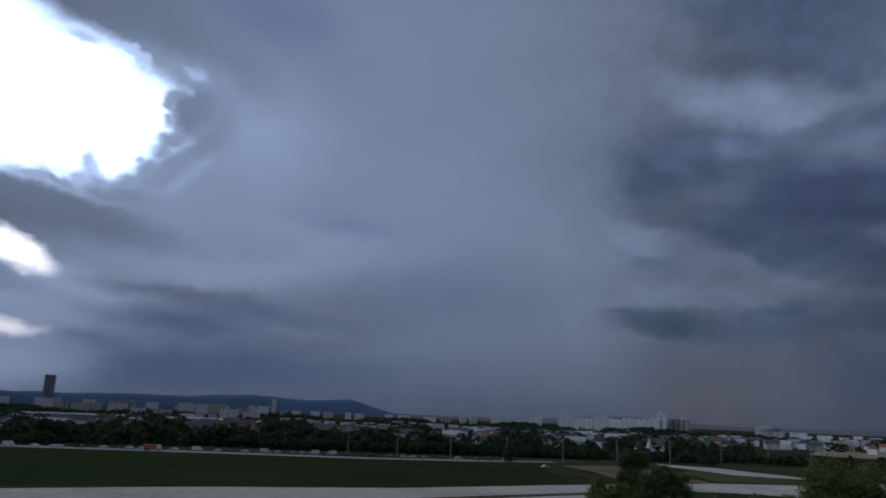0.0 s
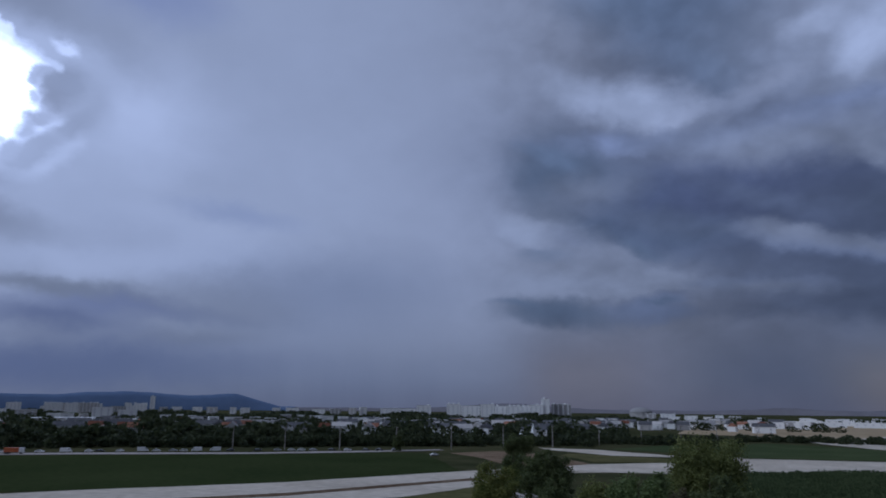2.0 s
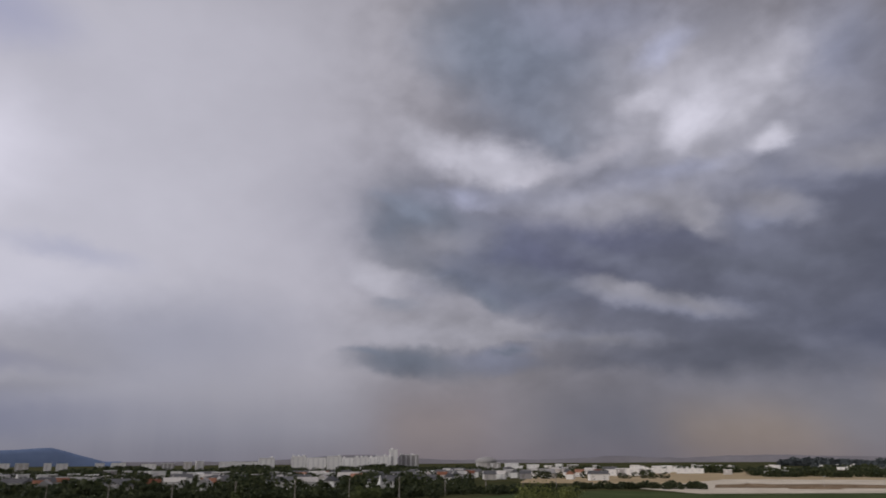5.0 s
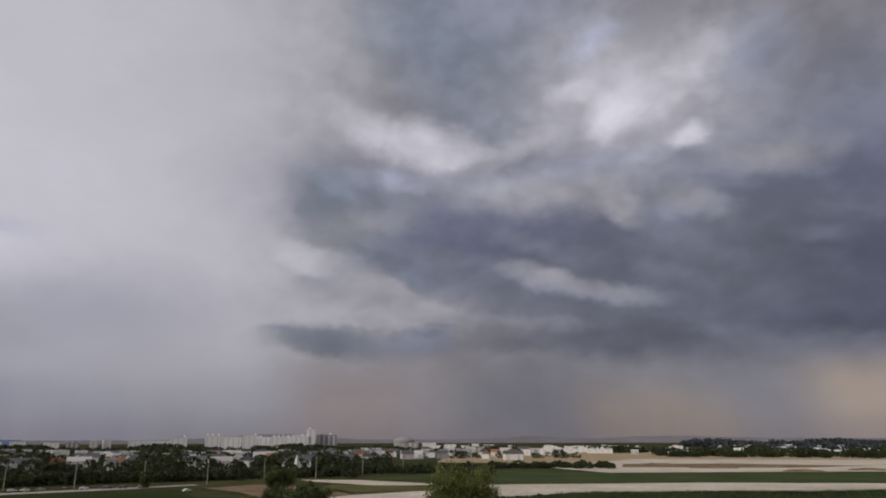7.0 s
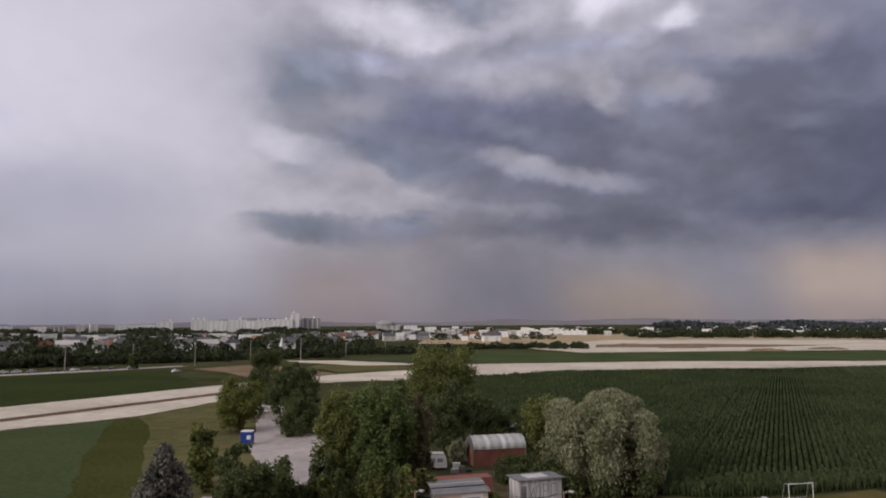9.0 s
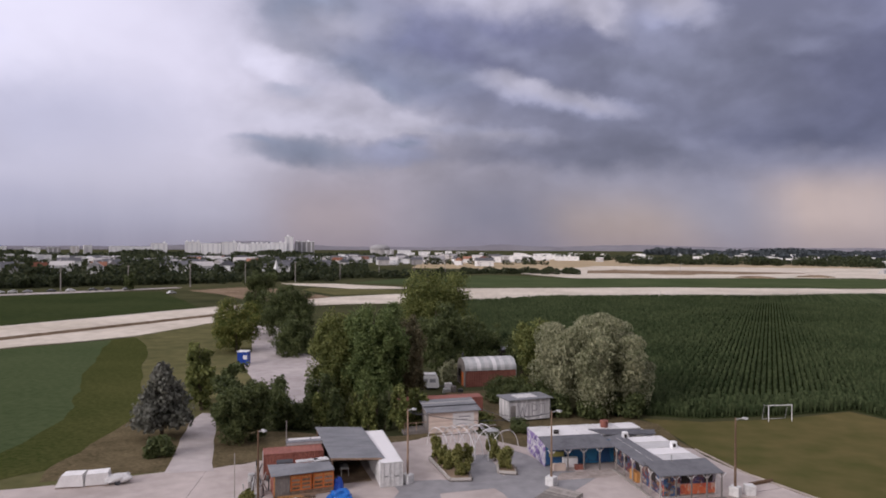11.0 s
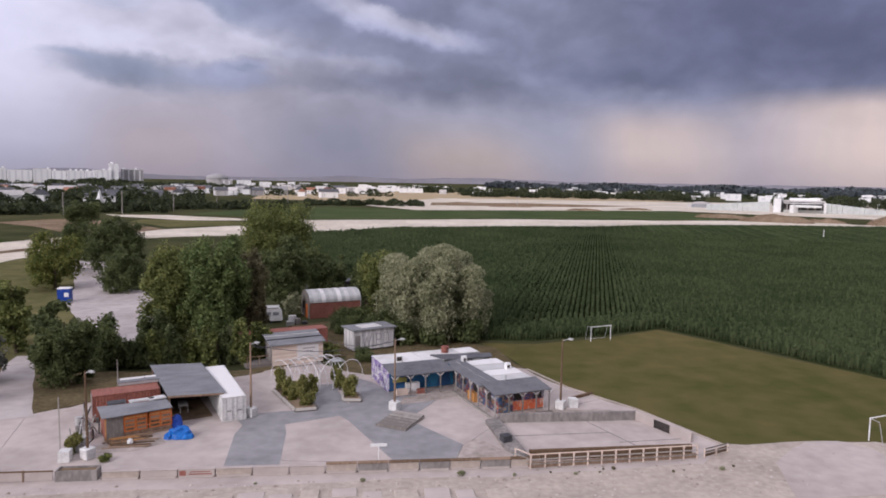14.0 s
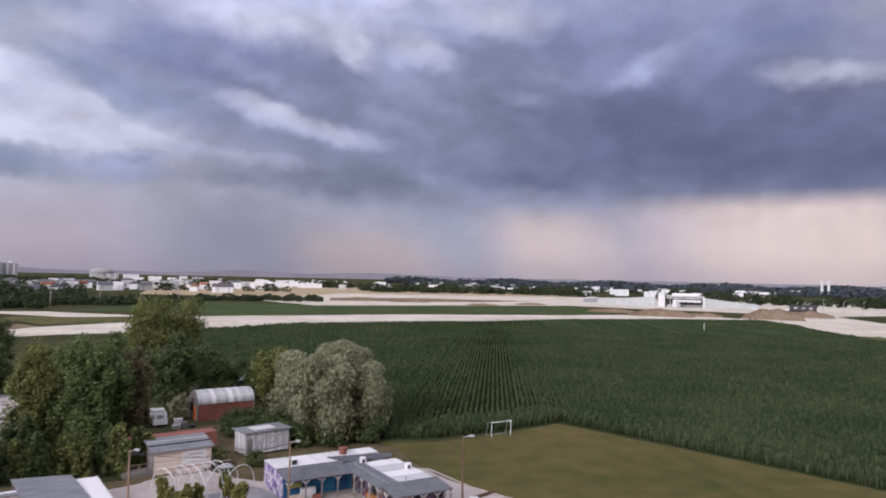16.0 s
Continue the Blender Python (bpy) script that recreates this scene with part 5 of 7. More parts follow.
for k in range(9):
    x, y = -23.2 + rnd.uniform(0, 1.2), 61.0 + k * 0.22
    t = thing("plank", pose(x, y, 0.11 + 0.05 * (k % 3), 0, 0, rnd.uniform(2, 16)), "long weathered timber plank lying on the concrete", "plank", "planks on the ground")
    part("board", boxes((0, 0, 0, rnd.uniform(2.6, 4.2), 0.2, 0.06), bevel=0.01), M_TIMBER, t)
t = thing("plank_stack", pose(-22.6, 62.0, 0.1, 0, 0, 20), "loose stack of brown boards beside the workshop", "plank")
for k in range(10):
    part("board", boxes((rnd.uniform(0, 0.5), 0.13 * k, 0.04 * (k % 4), rnd.uniform(2.4, 4.0), 0.13 * k + 0.11, 0.04 * (k % 4) + 0.16)), M_TIMBER if k % 3 else M_CONT_OR, t)


def lump(bm, c, r, seed, squash=0.7, sub=2):
    rng = np.random.default_rng(seed)
    g = bmesh.ops.create_icosphere(bm, subdivisions=sub, radius=1.0)
    for v in g["verts"]:
        n = 1 + 0.35 * noise.noise(Vector(v.co) * 1.7 + Vector((seed, 0, 0))) + rng.uniform(-0.06, 0.06)
        v.co = Vector((c[0] + v.co.x * r[0] * n, c[1] + v.co.y * r[1] * n, max(c[2] + v.co.z * r[2] * n, 0.0)))
    return bm


t = thing("tarpaulin_heap", (-16.8, 63.6, 0.1), "crumpled bright blue tarpaulin heap on the concrete", "tarpaulin")
part("tarpaulin", lump(bmesh.new(), (0, 0, 0.25), (1.15, 0.75, 0.75), 3, sub=3), M_TARP, t)
part("fold", lump(bmesh.new(), (0.7, -0.3, 0.1), (0.6, 0.5, 0.4), 4, sub=3), M_TARP, t)
part("fold", lump(bmesh.new(), (-0.8, -0.2, 0.1), (0.5, 0.5, 0.45), 6, sub=3), M_TARP, t)
t = thing("tarpaulin_roll", (-17.6, 66.0, 0.1), "dark blue covered barrow beside the shelter", "tarpaulin")
part("cover", lump(bmesh.new(), (0, 0, 0.5), (0.5, 0.5, 0.8), 7, sub=2), M_BLUE, t)
t = thing("ball", (-20.6, 62.0, 0.1), "white ball lying among the boards", "ball")
part("shell", lump(bmesh.new(), (0, 0, 0.27), (0.27, 0.27, 0.27), 8, sub=2), M_WHITE, t)


def shop():
    t = thing("kiosk", pose(-11.5, 87.3, 0.1, 0, 0, 22.7), "pale wood-clad kiosk with grey pitched roof", "kiosk")
    w, d, h = 6.7, 3.6, 2.75
    part("wall", boxes((0.05, 0.06, 0, w - 0.05, d, h)), M_PALE_WOOD, t)
    n = 12
    for k in range(n):
        part("board", boxes((0, 0, k * h / n + 0.01, w, 0.055, (k + 1) * h / n - 0.012)), M_PALE_WOOD, t)
    for k in range(9):
        part("side_board", boxes((-0.02, 0.1 + k * 0.38, 0, 0.045, 0.46 + k * 0.38, h)), M_STAIN, t)
    part("poster", boxes((3.2, -0.03, 0.85, 6.1, -0.003, 2.45)), M_POSTER, t, "faded pale poster")
    part("lettering", boxes((4.0, -0.036, 1.85, 5.6, -0.033, 2.0), (4.3, -0.036, 1.5, 5.3, -0.033, 1.6)), M_GREYPAINT, t, "illegible grey bar of writing")
    bm = bmesh.new()
    v = [bm.verts.new(c) for c in ((-0.35, -0.35, h - 0.02), (w + 0.3, -0.35, h - 0.02), (w + 0.3, d + 0.2, h + 0.75), (-0.35, d + 0.2, h + 0.75), (-0.35, -0.35, h - 0.1), (w + 0.3, -0.35, h - 0.1), (w + 0.3, d + 0.2, h + 0.67), (-0.35, d + 0.2, h + 0.67))]
    for f in ((0, 1, 2, 3), (4, 7, 6, 5), (0, 4, 5, 1), (1, 5, 6, 2), (2, 6, 7, 3), (3, 7, 4, 0)):
        bm.faces.new([v[i] for i in f])
    part("roof", bm, M_ROOF_GREY, t)
    part("batten", boxes((-0.35, 1.3, h + 0.33, w + 0.3, 1.42, h + 0.43)), M_DARK, t)
    part("batten", boxes((-0.35, 2.5, h + 0.50, w + 0.3, 2.62, h + 0.60)), M_SHEET, t)
    part("deck", boxes((-3.2, 0.2, 0, -0.1, 2.6, 0.45)), M_TIMBER_GREY, t)
    for x in (-3.1, -1.6):
        part("deck_post", boxes((x, 0.25, 0.45, x + 0.08, 0.33, 1.4)), M_TIMBER, t)
    part("deck_rail", boxes((-3.1, 0.25, 1.4, -0.2, 0.33, 1.48)), M_TIMBER, t)
    return t


shop()


def hut():
    t = thing("hut", pose(-1.4, 93.9, 0.1, 0, 0, 26), "whitewashed board hut with grey graffiti strokes and flat roof", "hut")
    w, d, h = 6.2, 3.3, 3.0
    part("wall", boxes((0.05, 0.05, 0.3, w - 0.05, d, h)), M_PLANK_WHITE, t)
    for k in range(20):
        part("board", boxes((k * w / 20 + 0.01, 0, 0.25, (k + 1) * w / 20 - 0.01, 0.045, h)), M_PLANK_WHITE, t)
    for k in range(10):
        part("side_board", boxes((0, 0.06 + k * 0.31, 0.25, 0.045, 0.36 + k * 0.31, h)), M_PLANK_WHITE, t)
    part("plinth", boxes((0.3, 0.3, 0, w - 0.3, d - 0.3, 0.3)), M_DARKIN, t)
    part("roof", boxes((-0.3, -0.35, h + 0.02, w + 0.35, d + 0.3, h + 0.14)), M_ROOF_GREY, t)
    part("roof_patch", boxes((1.5, 0.6, h + 0.145, 4.6, d - 0.6, h + 0.2)), M_SHEET, t)
    part("door", boxes((0.2, 0.02, 0.3, 1.0, -0.03, 2.3)), M_STAIN, t)
    for a, b in (((1.3, 2.5), (1.7, 0.7)), ((1.7, 0.7), (2.0, 2.0)), ((2.0, 2.0), (2.3, 0.7)), ((2.3, 0.7), (2.7, 2.5)), ((3.0, 2.4), (3.0, 0.7)), ((3.5, 2.4), (3.5, 0.7)), ((3.5, 2.4), (4.2, 2.2)), ((4.2, 2.2), (4.2, 1.5)), ((4.2, 1.5), (3.5, 1.4)), ((4.7, 2.4), (4.7, 0.8)), ((4.7, 0.8), (5.4, 1.0)), ((5.4, 1.0), (5.4, 2.3)), ((5.4, 2.3), (4.7, 2.4))):
        part("paint_stroke", rods(((a[0], -0.004, a[1]), (b[0], -0.004, b[1]), 0.05), sides=4), M_GREYPAINT, t)
    return t


hut()


def club():
    """L-shaped club house of containers with a felt canopy along its inner sides."""
    t = thing("club_house", pose(13.7, 67.7, 0.1, 0, 0, 17), "low graffiti-covered club house with white roofs and grey canopy", "building")
    h = 2.55
    W, XL, Y1, Y2, XR = 5.4, -8.1, 11.0, 17.2, 5.2
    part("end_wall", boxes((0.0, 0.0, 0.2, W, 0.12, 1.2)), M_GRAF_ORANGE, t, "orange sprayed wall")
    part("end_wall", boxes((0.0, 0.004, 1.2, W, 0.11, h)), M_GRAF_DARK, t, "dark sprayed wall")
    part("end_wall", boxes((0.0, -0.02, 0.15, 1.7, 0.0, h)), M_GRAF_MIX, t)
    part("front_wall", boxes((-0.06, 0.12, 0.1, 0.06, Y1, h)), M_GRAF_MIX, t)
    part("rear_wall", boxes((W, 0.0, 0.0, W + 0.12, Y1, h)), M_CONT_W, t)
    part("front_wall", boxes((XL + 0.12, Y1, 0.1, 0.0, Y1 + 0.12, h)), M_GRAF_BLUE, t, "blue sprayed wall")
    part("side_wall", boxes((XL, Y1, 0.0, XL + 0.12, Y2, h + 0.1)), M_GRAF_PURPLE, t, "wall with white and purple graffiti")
    part("rear_wall", boxes((XL + 0.12, Y2 - 0.1, 0, XR, Y2, h)), M_CONT_W, t)
    part("rear_wall", boxes((XR - 0.1, Y1 + 0.2, 0, XR, Y2 - 0.1, h)), M_CONT_W, t)
    part("floor", boxes((-0.06, 0.0, 0.0, W, Y1, 0.1)), M_CONC, t)
    # white roofs, one a container, with dark gaps between
    n = 4
    s = (Y1 + 0.4 - 2.5) / n
    for k in range(n):
        y0 = 2.5 + k * s
        r = part("roof", boxes((0.3, y0, h, W + 0.2, y0 + s - 0.2, h + 0.14), bevel=0.02), M_SHEET, t)
        part("roof_edge", boxes((0.3, y0 + s - 0.195, h - 0.02, W + 0.2, y0 + s - 0.005, h + 0.05)), M_DARK, r)
    n = 5
    s = (XR - XL) / n
    for k in range(n):
        x0 = XL + k * s
        y0 = 14.9 if k >= 3 else 12.7
        r = part("roof", boxes((x0, y0, h, x0 + s - 0.12, Y2 + 0.1, h + 0.14), bevel=0.02), M_SHEET, t)
        part("roof_edge", boxes((x0 + s - 0.115, y0, h - 0.02, x0 + s - 0.005, Y2 + 0.1, h + 0.05)), M_DARK, r)
    part("felt_roof", prism([(-1.5, 14.8), (-0.4, 12.2), (5.3, 11.6), (5.9, 13.2)], h + 0.15, h + 0.3), M_FLAT_ROOF, t)

    def slope(x0, y0, x1, y1, axis, lo, hi):
        bm = bmesh.new()
        zs = {"x": (lo, hi, hi, lo), "y": (lo, lo, hi, hi)}[axis]
        c = ((x0, y0), (x1, y0), (x1, y1), (x0, y1))
        up = [bm.verts.new((*p, z)) for p, z in zip(c, zs)]
        dn = [bm.verts.new((*p, z - 0.09)) for p, z in zip(c, zs)]
        bm.faces.new(up)
        bm.faces.new(dn[::-1])
        for i in range(4):
            bm.faces.new((dn[i], dn[(i + 1) % 4], up[(i + 1) % 4], up[i]))
        return bm
    # canopy: three lengths, sloping down to the outside
    part("canopy", slope(XL - 0.2, 8.8, -0.97, 12.6, "y", h - 0.1, h + 0.3), M_FLAT_ROOF, t)
    part("canopy", slope(-0.95, 2.3, 1.2, 12.6, "x", h - 0.1, h + 0.3), M_FLAT_ROOF, t)
    part("canopy", slope(-0.95, -1.0, 5.75, 2.29, "y", h - 0.1, h + 0.3), M_FLAT_ROOF, t)
    # posts with little arches between them
    posts = [(-0.8, y) for y in (-0.85, 1.1, 3.0, 4.9, 6.8, 8.7)] + [(x, 8.95) for x in (-8.0, -6.2, -4.4, -2.6)] + [(x, -0.85) for x in (0.8, 2.4, 4.0, 5.55)]
    for x, y in posts:
        p = part("post", boxes((x - 0.06, y - 0.06, 0.05, x + 0.06, y + 0.06, h - 0.2)), M_TIMBER_GREY, t)
        dx, dy = (0.45, 0) if y < 0 or y > 8.9 else (0, 0.45)
        part("brace", rods(((x - dx, y - dy, h - 0.2), (x, y, h - 0.65), 0.05), ((x + dx, y + dy, h - 0.2), (x, y, h - 0.65), 0.05), sides=4), M_PLANK_WHITE, p)
    # dark openings of the painted end
    for k in range(3):
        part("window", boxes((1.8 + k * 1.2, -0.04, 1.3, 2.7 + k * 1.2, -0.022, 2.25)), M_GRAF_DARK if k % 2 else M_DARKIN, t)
    for y in (1.4, 4.6, 7.6):
        part("window", boxes((-0.09, y, 1.0, -0.062, y + 1.1, 2.1)), M_DARKIN, t)
    # roof vents
    for x, y in ((0.9, 10.6), (4.3, 6.2)):
        v = part("vent", boxes((x, y, h + 0.1, x + 0.55, y + 0.5, h + 0.85)), M_WHITE, t)
        part("louvre", boxes((x + 0.1, y - 0.02, h + 0.3, x + 0.42, y - 0.001, h + 0.65)), M_DARKIN, v)
    sk = part("skylight", boxes((-6.3, 13.6, h + 0.14, -5.4, 14.3, h + 0.75)), M_WHITE, t)
    part("louvre", boxes((-6.15, 13.57, h + 0.2, -5.55, 13.599, h + 0.68)), M_DARKIN, sk)
    part("flue", rods(((1.9, 2.0, h + 0.1), (1.9, 2.0, h + 0.9), 0.07)), M_STEEL, t)
    part("drum", rods(((0.9, 15.8, h + 0.15), (0.9, 15.8, h + 0.9), 0.45, 0.5), sides=10), M_CONT_RED, t, "rusty red drum on the roof")
    # counter and tables under the far wing
    part("counter", boxes((-6.2, 10.2, 0.0, -4.6, 10.7, 1.05)), M_WHITE, t)
    part("counter", boxes((-7.7, 9.3, 0.0, -6.3, 9.8, 0.7)), M_PALE_WOOD, t)
    part("shelf", boxes((-7.6, 10.7, 1.1, -6.0, 10.95, 1.6)), M_THUJA, t)
    part("bench", boxes((-5.2, 9.3, 0.0, -4.2, 9.7, 0.5)), M_CONT_RED, t)
    part("table", boxes((-0.6, 4.4, 0.0, -0.1, 6.0, 0.95)), M_CONT_OR, t, "orange-brown wooden counter")
    part("step", prism([(-1.3, -1.3), (-1.0, -1.3), (-1.0, 8.6), (-1.3, 8.6)], 0.0, 0.14), M_TIMBER_GREY, t)
    part("step", prism([(-1.0, -1.3), (5.8, -1.3), (5.8, -1.0), (-1.0, -1.0)], 0.0, 0.14), M_TIMBER_GREY, t)
    return t


club()


def barn():
    t = thing("barn", pose(-9.2, 117.5, 0.0, 0, 0, 20), "red shed with a curved ribbed metal roof", "barn")
    w, d, h, rise = 9.2, 5.4, 2.7, 1.9
    part("front_wall", corrugated(w, h, pitch=0.4), M_CONT_RED, t, at=pose(0, 0, 0))
    part("rear_wall", corrugated(w, h, pitch=0.4), M_CONT_RED, t, at=pose(w, d, 0, 0, 0, 180))
    n = 14
    for x in (0.0, w - 0.12):
        pts = [(0, 0), (d, 0)] + [(d / 2 + d / 2 * math.cos(math.pi * i / n), h + rise * math.sin(math.pi * i / n)) for i in range(n + 1)]
        bm = prism(pts, 0, 0.12)
        part("gable", bm, M_TIMBER_GREY, t, at=Matrix(((0, 0, 1, x), (1, 0, 0, 0), (0, 1, 0, 0), (0, 0, 0, 1))))
    k = 13
    for i in range(k):
        x0, x1 = i * w / k, (i + 1) * w / k
        r0 = 1.0 + 0.015 * (i % 2)
        bm = bmesh.new()
        rows = []
        for x in (x0 - 0.02, x1):
            rows.append([bm.verts.new((x, d / 2 - d / 2 * 1.03 * r0 * math.cos(math.pi * j / n), h + 0.04 + rise * r0 * math.sin(math.pi * j / n))) for j in range(n + 1)])
        for j in range(n):
            bm.faces.new((rows[0][j], rows[1][j], rows[1][j + 1], rows[0][j + 1]))
        part("roof_sheet", bm, M_SHEET if i % 2 else M_STEEL, t)
    part("door", boxes((-0.03, 1.2, 0, 0.0, 2.6, 2.3)), M_ORANGE, t)
    part("window", boxes((-0.03, 3.1, 1.3, 0.0, 4.4, 2.6)), M_DARKIN, t)
    part("chimney", rods(((0.6, 3.9, h + 1.2), (0.6, 3.9, h + 2.6), 0.12)), M_DARK, t)
    return t


barn()
loose("shed", "dark low shed with a white tank on its roof", "shed", -8.0, 144, 0.0, [(0, 0, 0, 9.0, 4.0, 2.4, M_DARKIN, "wall"), (-0.2, -0.3, 2.41, 9.2, 4.2, 2.55, M_FLAT_ROOF, "roof"), (5.6, 0.4, 2.56, 7.2, 1.6, 3.6, M_WHITE, "tank")], 10)
container(pose(-5.2, 98.6, 0.0, 0, 0, 110), 12.19, M_CONT_RED, "long faded red container behind the kiosk", M_CONT_RED, front="doors")


def caravan():
    t = thing("caravan", pose(-16.9, 114.0, 0.0, 0, 0, 8), "old white caravan parked behind the red container", "caravan")
    prof = [(0, 0.5), (0.25, 0.4), (3.4, 0.4), (3.6, 0.6), (3.5, 1.7), (3.0, 2.5), (0.5, 2.5), (0.1, 1.8)]
    part("body", prism(prof, 0, 2.1), M_WHITE, t, at=Matrix(((1, 0, 0, 0), (0, 0, 1, 0), (0, 1, 0, 0), (0, 0, 0, 1))))
    part("window", boxes((0.7, -0.02, 1.3, 1.7, 0.0, 1.9)), M_WINDOW_FAR, t)
    part("window", boxes((2.0, -0.02, 1.3, 3.0, 0.0, 1.9)), M_WINDOW_FAR, t)
    part("roof", boxes((0.45, -0.05, 2.5, 3.05, 2.15, 2.62)), M_SHEET, t)
    for y in (0.15, 1.75):
        w_ = part("wheel", rods(((1.8, y, 0.3), (1.8, y + 0.2, 0.3), 0.3), sides=14), M_DARK, t)
    part("drawbar", boxes((3.5, 1.0, 0.4, 4.6, 1.1, 0.5)), M_DARK, t)
    return t


caravan()
loose("scrap_heap", "grey heap of garden furniture beside the caravan", "furniture", -12.4, 112, 0.0, [(0, 0, 0, 1.2, 0.9, 0.7, M_STEEL, "box"), (1.4, 0.2, 0, 2.2, 1.0, 1.1, M_STAIN, "box"), (2.5, 0.1, 0, 3.3, 0.9, 0.6, M_DARK, "box"), (0.4, 1.2, 0, 1.6, 1.9, 1.4, M_PLANK_WHITE, "box")], 12)


def lamp_post(x, y, h=7.5, arm=-35):
    t = thing("lamp_post", pose(x, y, 0.1, 0, 0, arm), "timber lamp post in a pale concrete block", "lamp post", "yard lamps")
    part("base_block", boxes((-0.48, -0.45, 0, 0.48, 0.45, 0.92), bevel=0.05), M_CONT_W, t, "white concrete block")
    part("pole", rods(((0, 0, 0.9), (0, 0, h), 0.12, 0.075), sides=10), M_TIMBER, t)
    part("arm", rods(((0, 0, h - 0.15), (0.75, 0, h + 0.1), 0.035)), M_STEEL, t)
    hd = part("lamp_head", boxes((0.6, -0.13, h + 0.05, 1.15, 0.13, h + 0.2), bevel=0.04), M_STEEL, t)
    part("lens", boxes((0.65, -0.1, h + 0.02, 1.1, 0.1, h + 0.049)), M_WHITE, hd)
    return t


for x, y in ((-11.2, 68.9), (3.2, 69.9), (20.7, 69.2), (-23.1, 59.2)):
    lamp_post(x, y)
t = thing("pole", (-25.2, 59.0, 0.1), "thin bare steel pole at the yard edge", "pole")
part("shaft", rods(((0, 0, 0), (0, 0, 5.4), 0.06, 0.04)), M_TIMBER_GREY, t)
t = thing("pole", (-21.6, 73.2, 0.1), "thin bare pole beside the red container", "pole")
part("shaft", rods(((-3.2, -1.6, 0), (-3.2, -1.6, 5.2), 0.07, 0.05)), M_TIMBER_GREY, t)
for x, y in ((-24.7, 58.7), (22.2, 69.7)):
    loose("concrete_block", "pale cast concrete ballast block", "block", x, y, 0.1, [(-0.45, -0.45, 0, 0.45, 0.45, 0.95, M_CONT_W, "block")], 5, "ballast blocks")


def gear(x, y, seed, label):
    """Steel frames and scrap standing together."""
    t = thing("steel_scrap", (x, y, 0.1), label, "scrap")
    r = random.Random(seed)
    for k in range(7):
        a = (r.uniform(-0.9, 0.9), r.uniform(-0.9, 0.9), 0)
        part("tube", rods((a, (a[0] + r.uniform(-0.8, 0.8), a[1] + r.uniform(-0.8, 0.8), r.uniform(0.8, 2.0)), 0.06)), M_DARK if k % 2 else M_STEEL, t)
    for k in range(4):
        x0, y0, s = r.uniform(-1, 0.6), r.uniform(-1, 0.6), r.uniform(0.3, 0.7)
        part("drum", rods(((x0, y0, 0), (x0, y0, s * 1.4), s * 0.5), sides=9), M_STEEL if k % 2 else M_STAIN, t)


gear(-24.6, 61.5, 1, "jumble of grey steel frames and drums")
gear(-25.2, 64.2, 2, "jumble of dark machine parts")
gear(-26.0, 67.5, 3, "pile of grey scrap metal")
tree("shrub", -24.7, 60.2, 2.0, 1.3, M_THUJA, 70, "thin yellowish bush beside the concrete blocks", 0.02, 12, 50, 0.16, category="shrub")
tree("shrub", -21.4, 58.4, 0.9, 1.0, M_LEAF, 71, "weeds growing beside the planks", 0.02, 10, 40, 0.14, category="shrub")


# garden with planters, court and woven hoops
def planter(pts, label):
    t = thing("planter", (0, 0, 0.1), label, "planter")
    cx, cy = sum(p[0] for p in pts) / len(pts), sum(p[1] for p in pts) / len(pts)
    t.matrix_basis = Matrix.Translation((cx, cy, 0.1))
    loc = [(x - cx, y - cy) for x, y in pts]
    inner = [(x * 0.9, y * 0.96) for x, y in loc]
    part("soil", prism(inner, 0.0, 0.28), M_DIRT_DARK, t)
    for i in range(len(loc)):
        a, b = loc[i], loc[(i + 1) % len(loc)]
        part("kerb", rods(((*a, 0.17), (*b, 0.17), 0.22), sides=4), M_TIMBER_GREY, t)


planter([(-10.0, 76.9), (-6.9, 69.8), (-4.85, 70.2), (-6.6, 78.6)], "long kerbed bed of shrubs in the yard")
planter([(-2.1, 72.8), (-0.3, 72.6), (-0.5, 74.8), (-2.3, 75.6)], "small timber-kerbed bed with a bush")
rect_area("court", [(-4.65, 69.9), (-1.4, 71.3), (-3.6, 79.4), (-6.4, 78.8)], 0.13, M_ASPH, "grey paved court between planters")
for k, (x, y, h, w) in enumerate(((-9.1, 76.2, 2.9, 1.6), (-8.3, 74.6, 2.2, 1.3), (-7.5, 73.2, 2.1, 1.4), (-6.4, 72.0, 2.9, 1.5), (-5.7, 71.3, 1.7, 1.6), (-6.6, 74.6, 2.4, 1.3), (-5.5, 75.6, 2.1, 1.2), (-1.4, 74.0, 2.5, 1.8), (-2.7, 77.2, 2.1, 1.5), (-3.3, 79.8, 1.8, 1.3))):
    tree("shrub", x, y, h, w, M_THUJA, 80 + k, "yellow-green upright shrub in a bed", 0.02, 34, 60, 0.14, plume=1.6, group="garden shrubs", category="shrub", z=0.2)
t = thing("pergola", (-6.2, 80.6, 0.1), "arched pergola of thin bent rods", "pergola")
for k in range(7):
    pts = [(-3.2 + k * 0.9 + 2.8 * math.cos(math.pi * i / 10) * 0.6, -3.5 + k * 0.4 + 2.8 * (1 - math.cos(math.pi * i / 10)), 2.7 * math.sin(math.pi * i / 10)) for i in range(11)]
    part("hoop", tube(pts, 0.05, 4), M_PLANK_WHITE, t)
    if k % 2 == 0:
        part("hoop", tube([(-x + 1.2, y, z) for x, y, z in pts], 0.05, 4), M_PLANK_WHITE, t)
for k in range(2):
    part("rail", rods(((-2.6, -1.8 + k * 3, 2.2), (3.4, 0.8 + k * 3, 2.2), 0.05), sides=5), M_TIMBER_GREY, t)
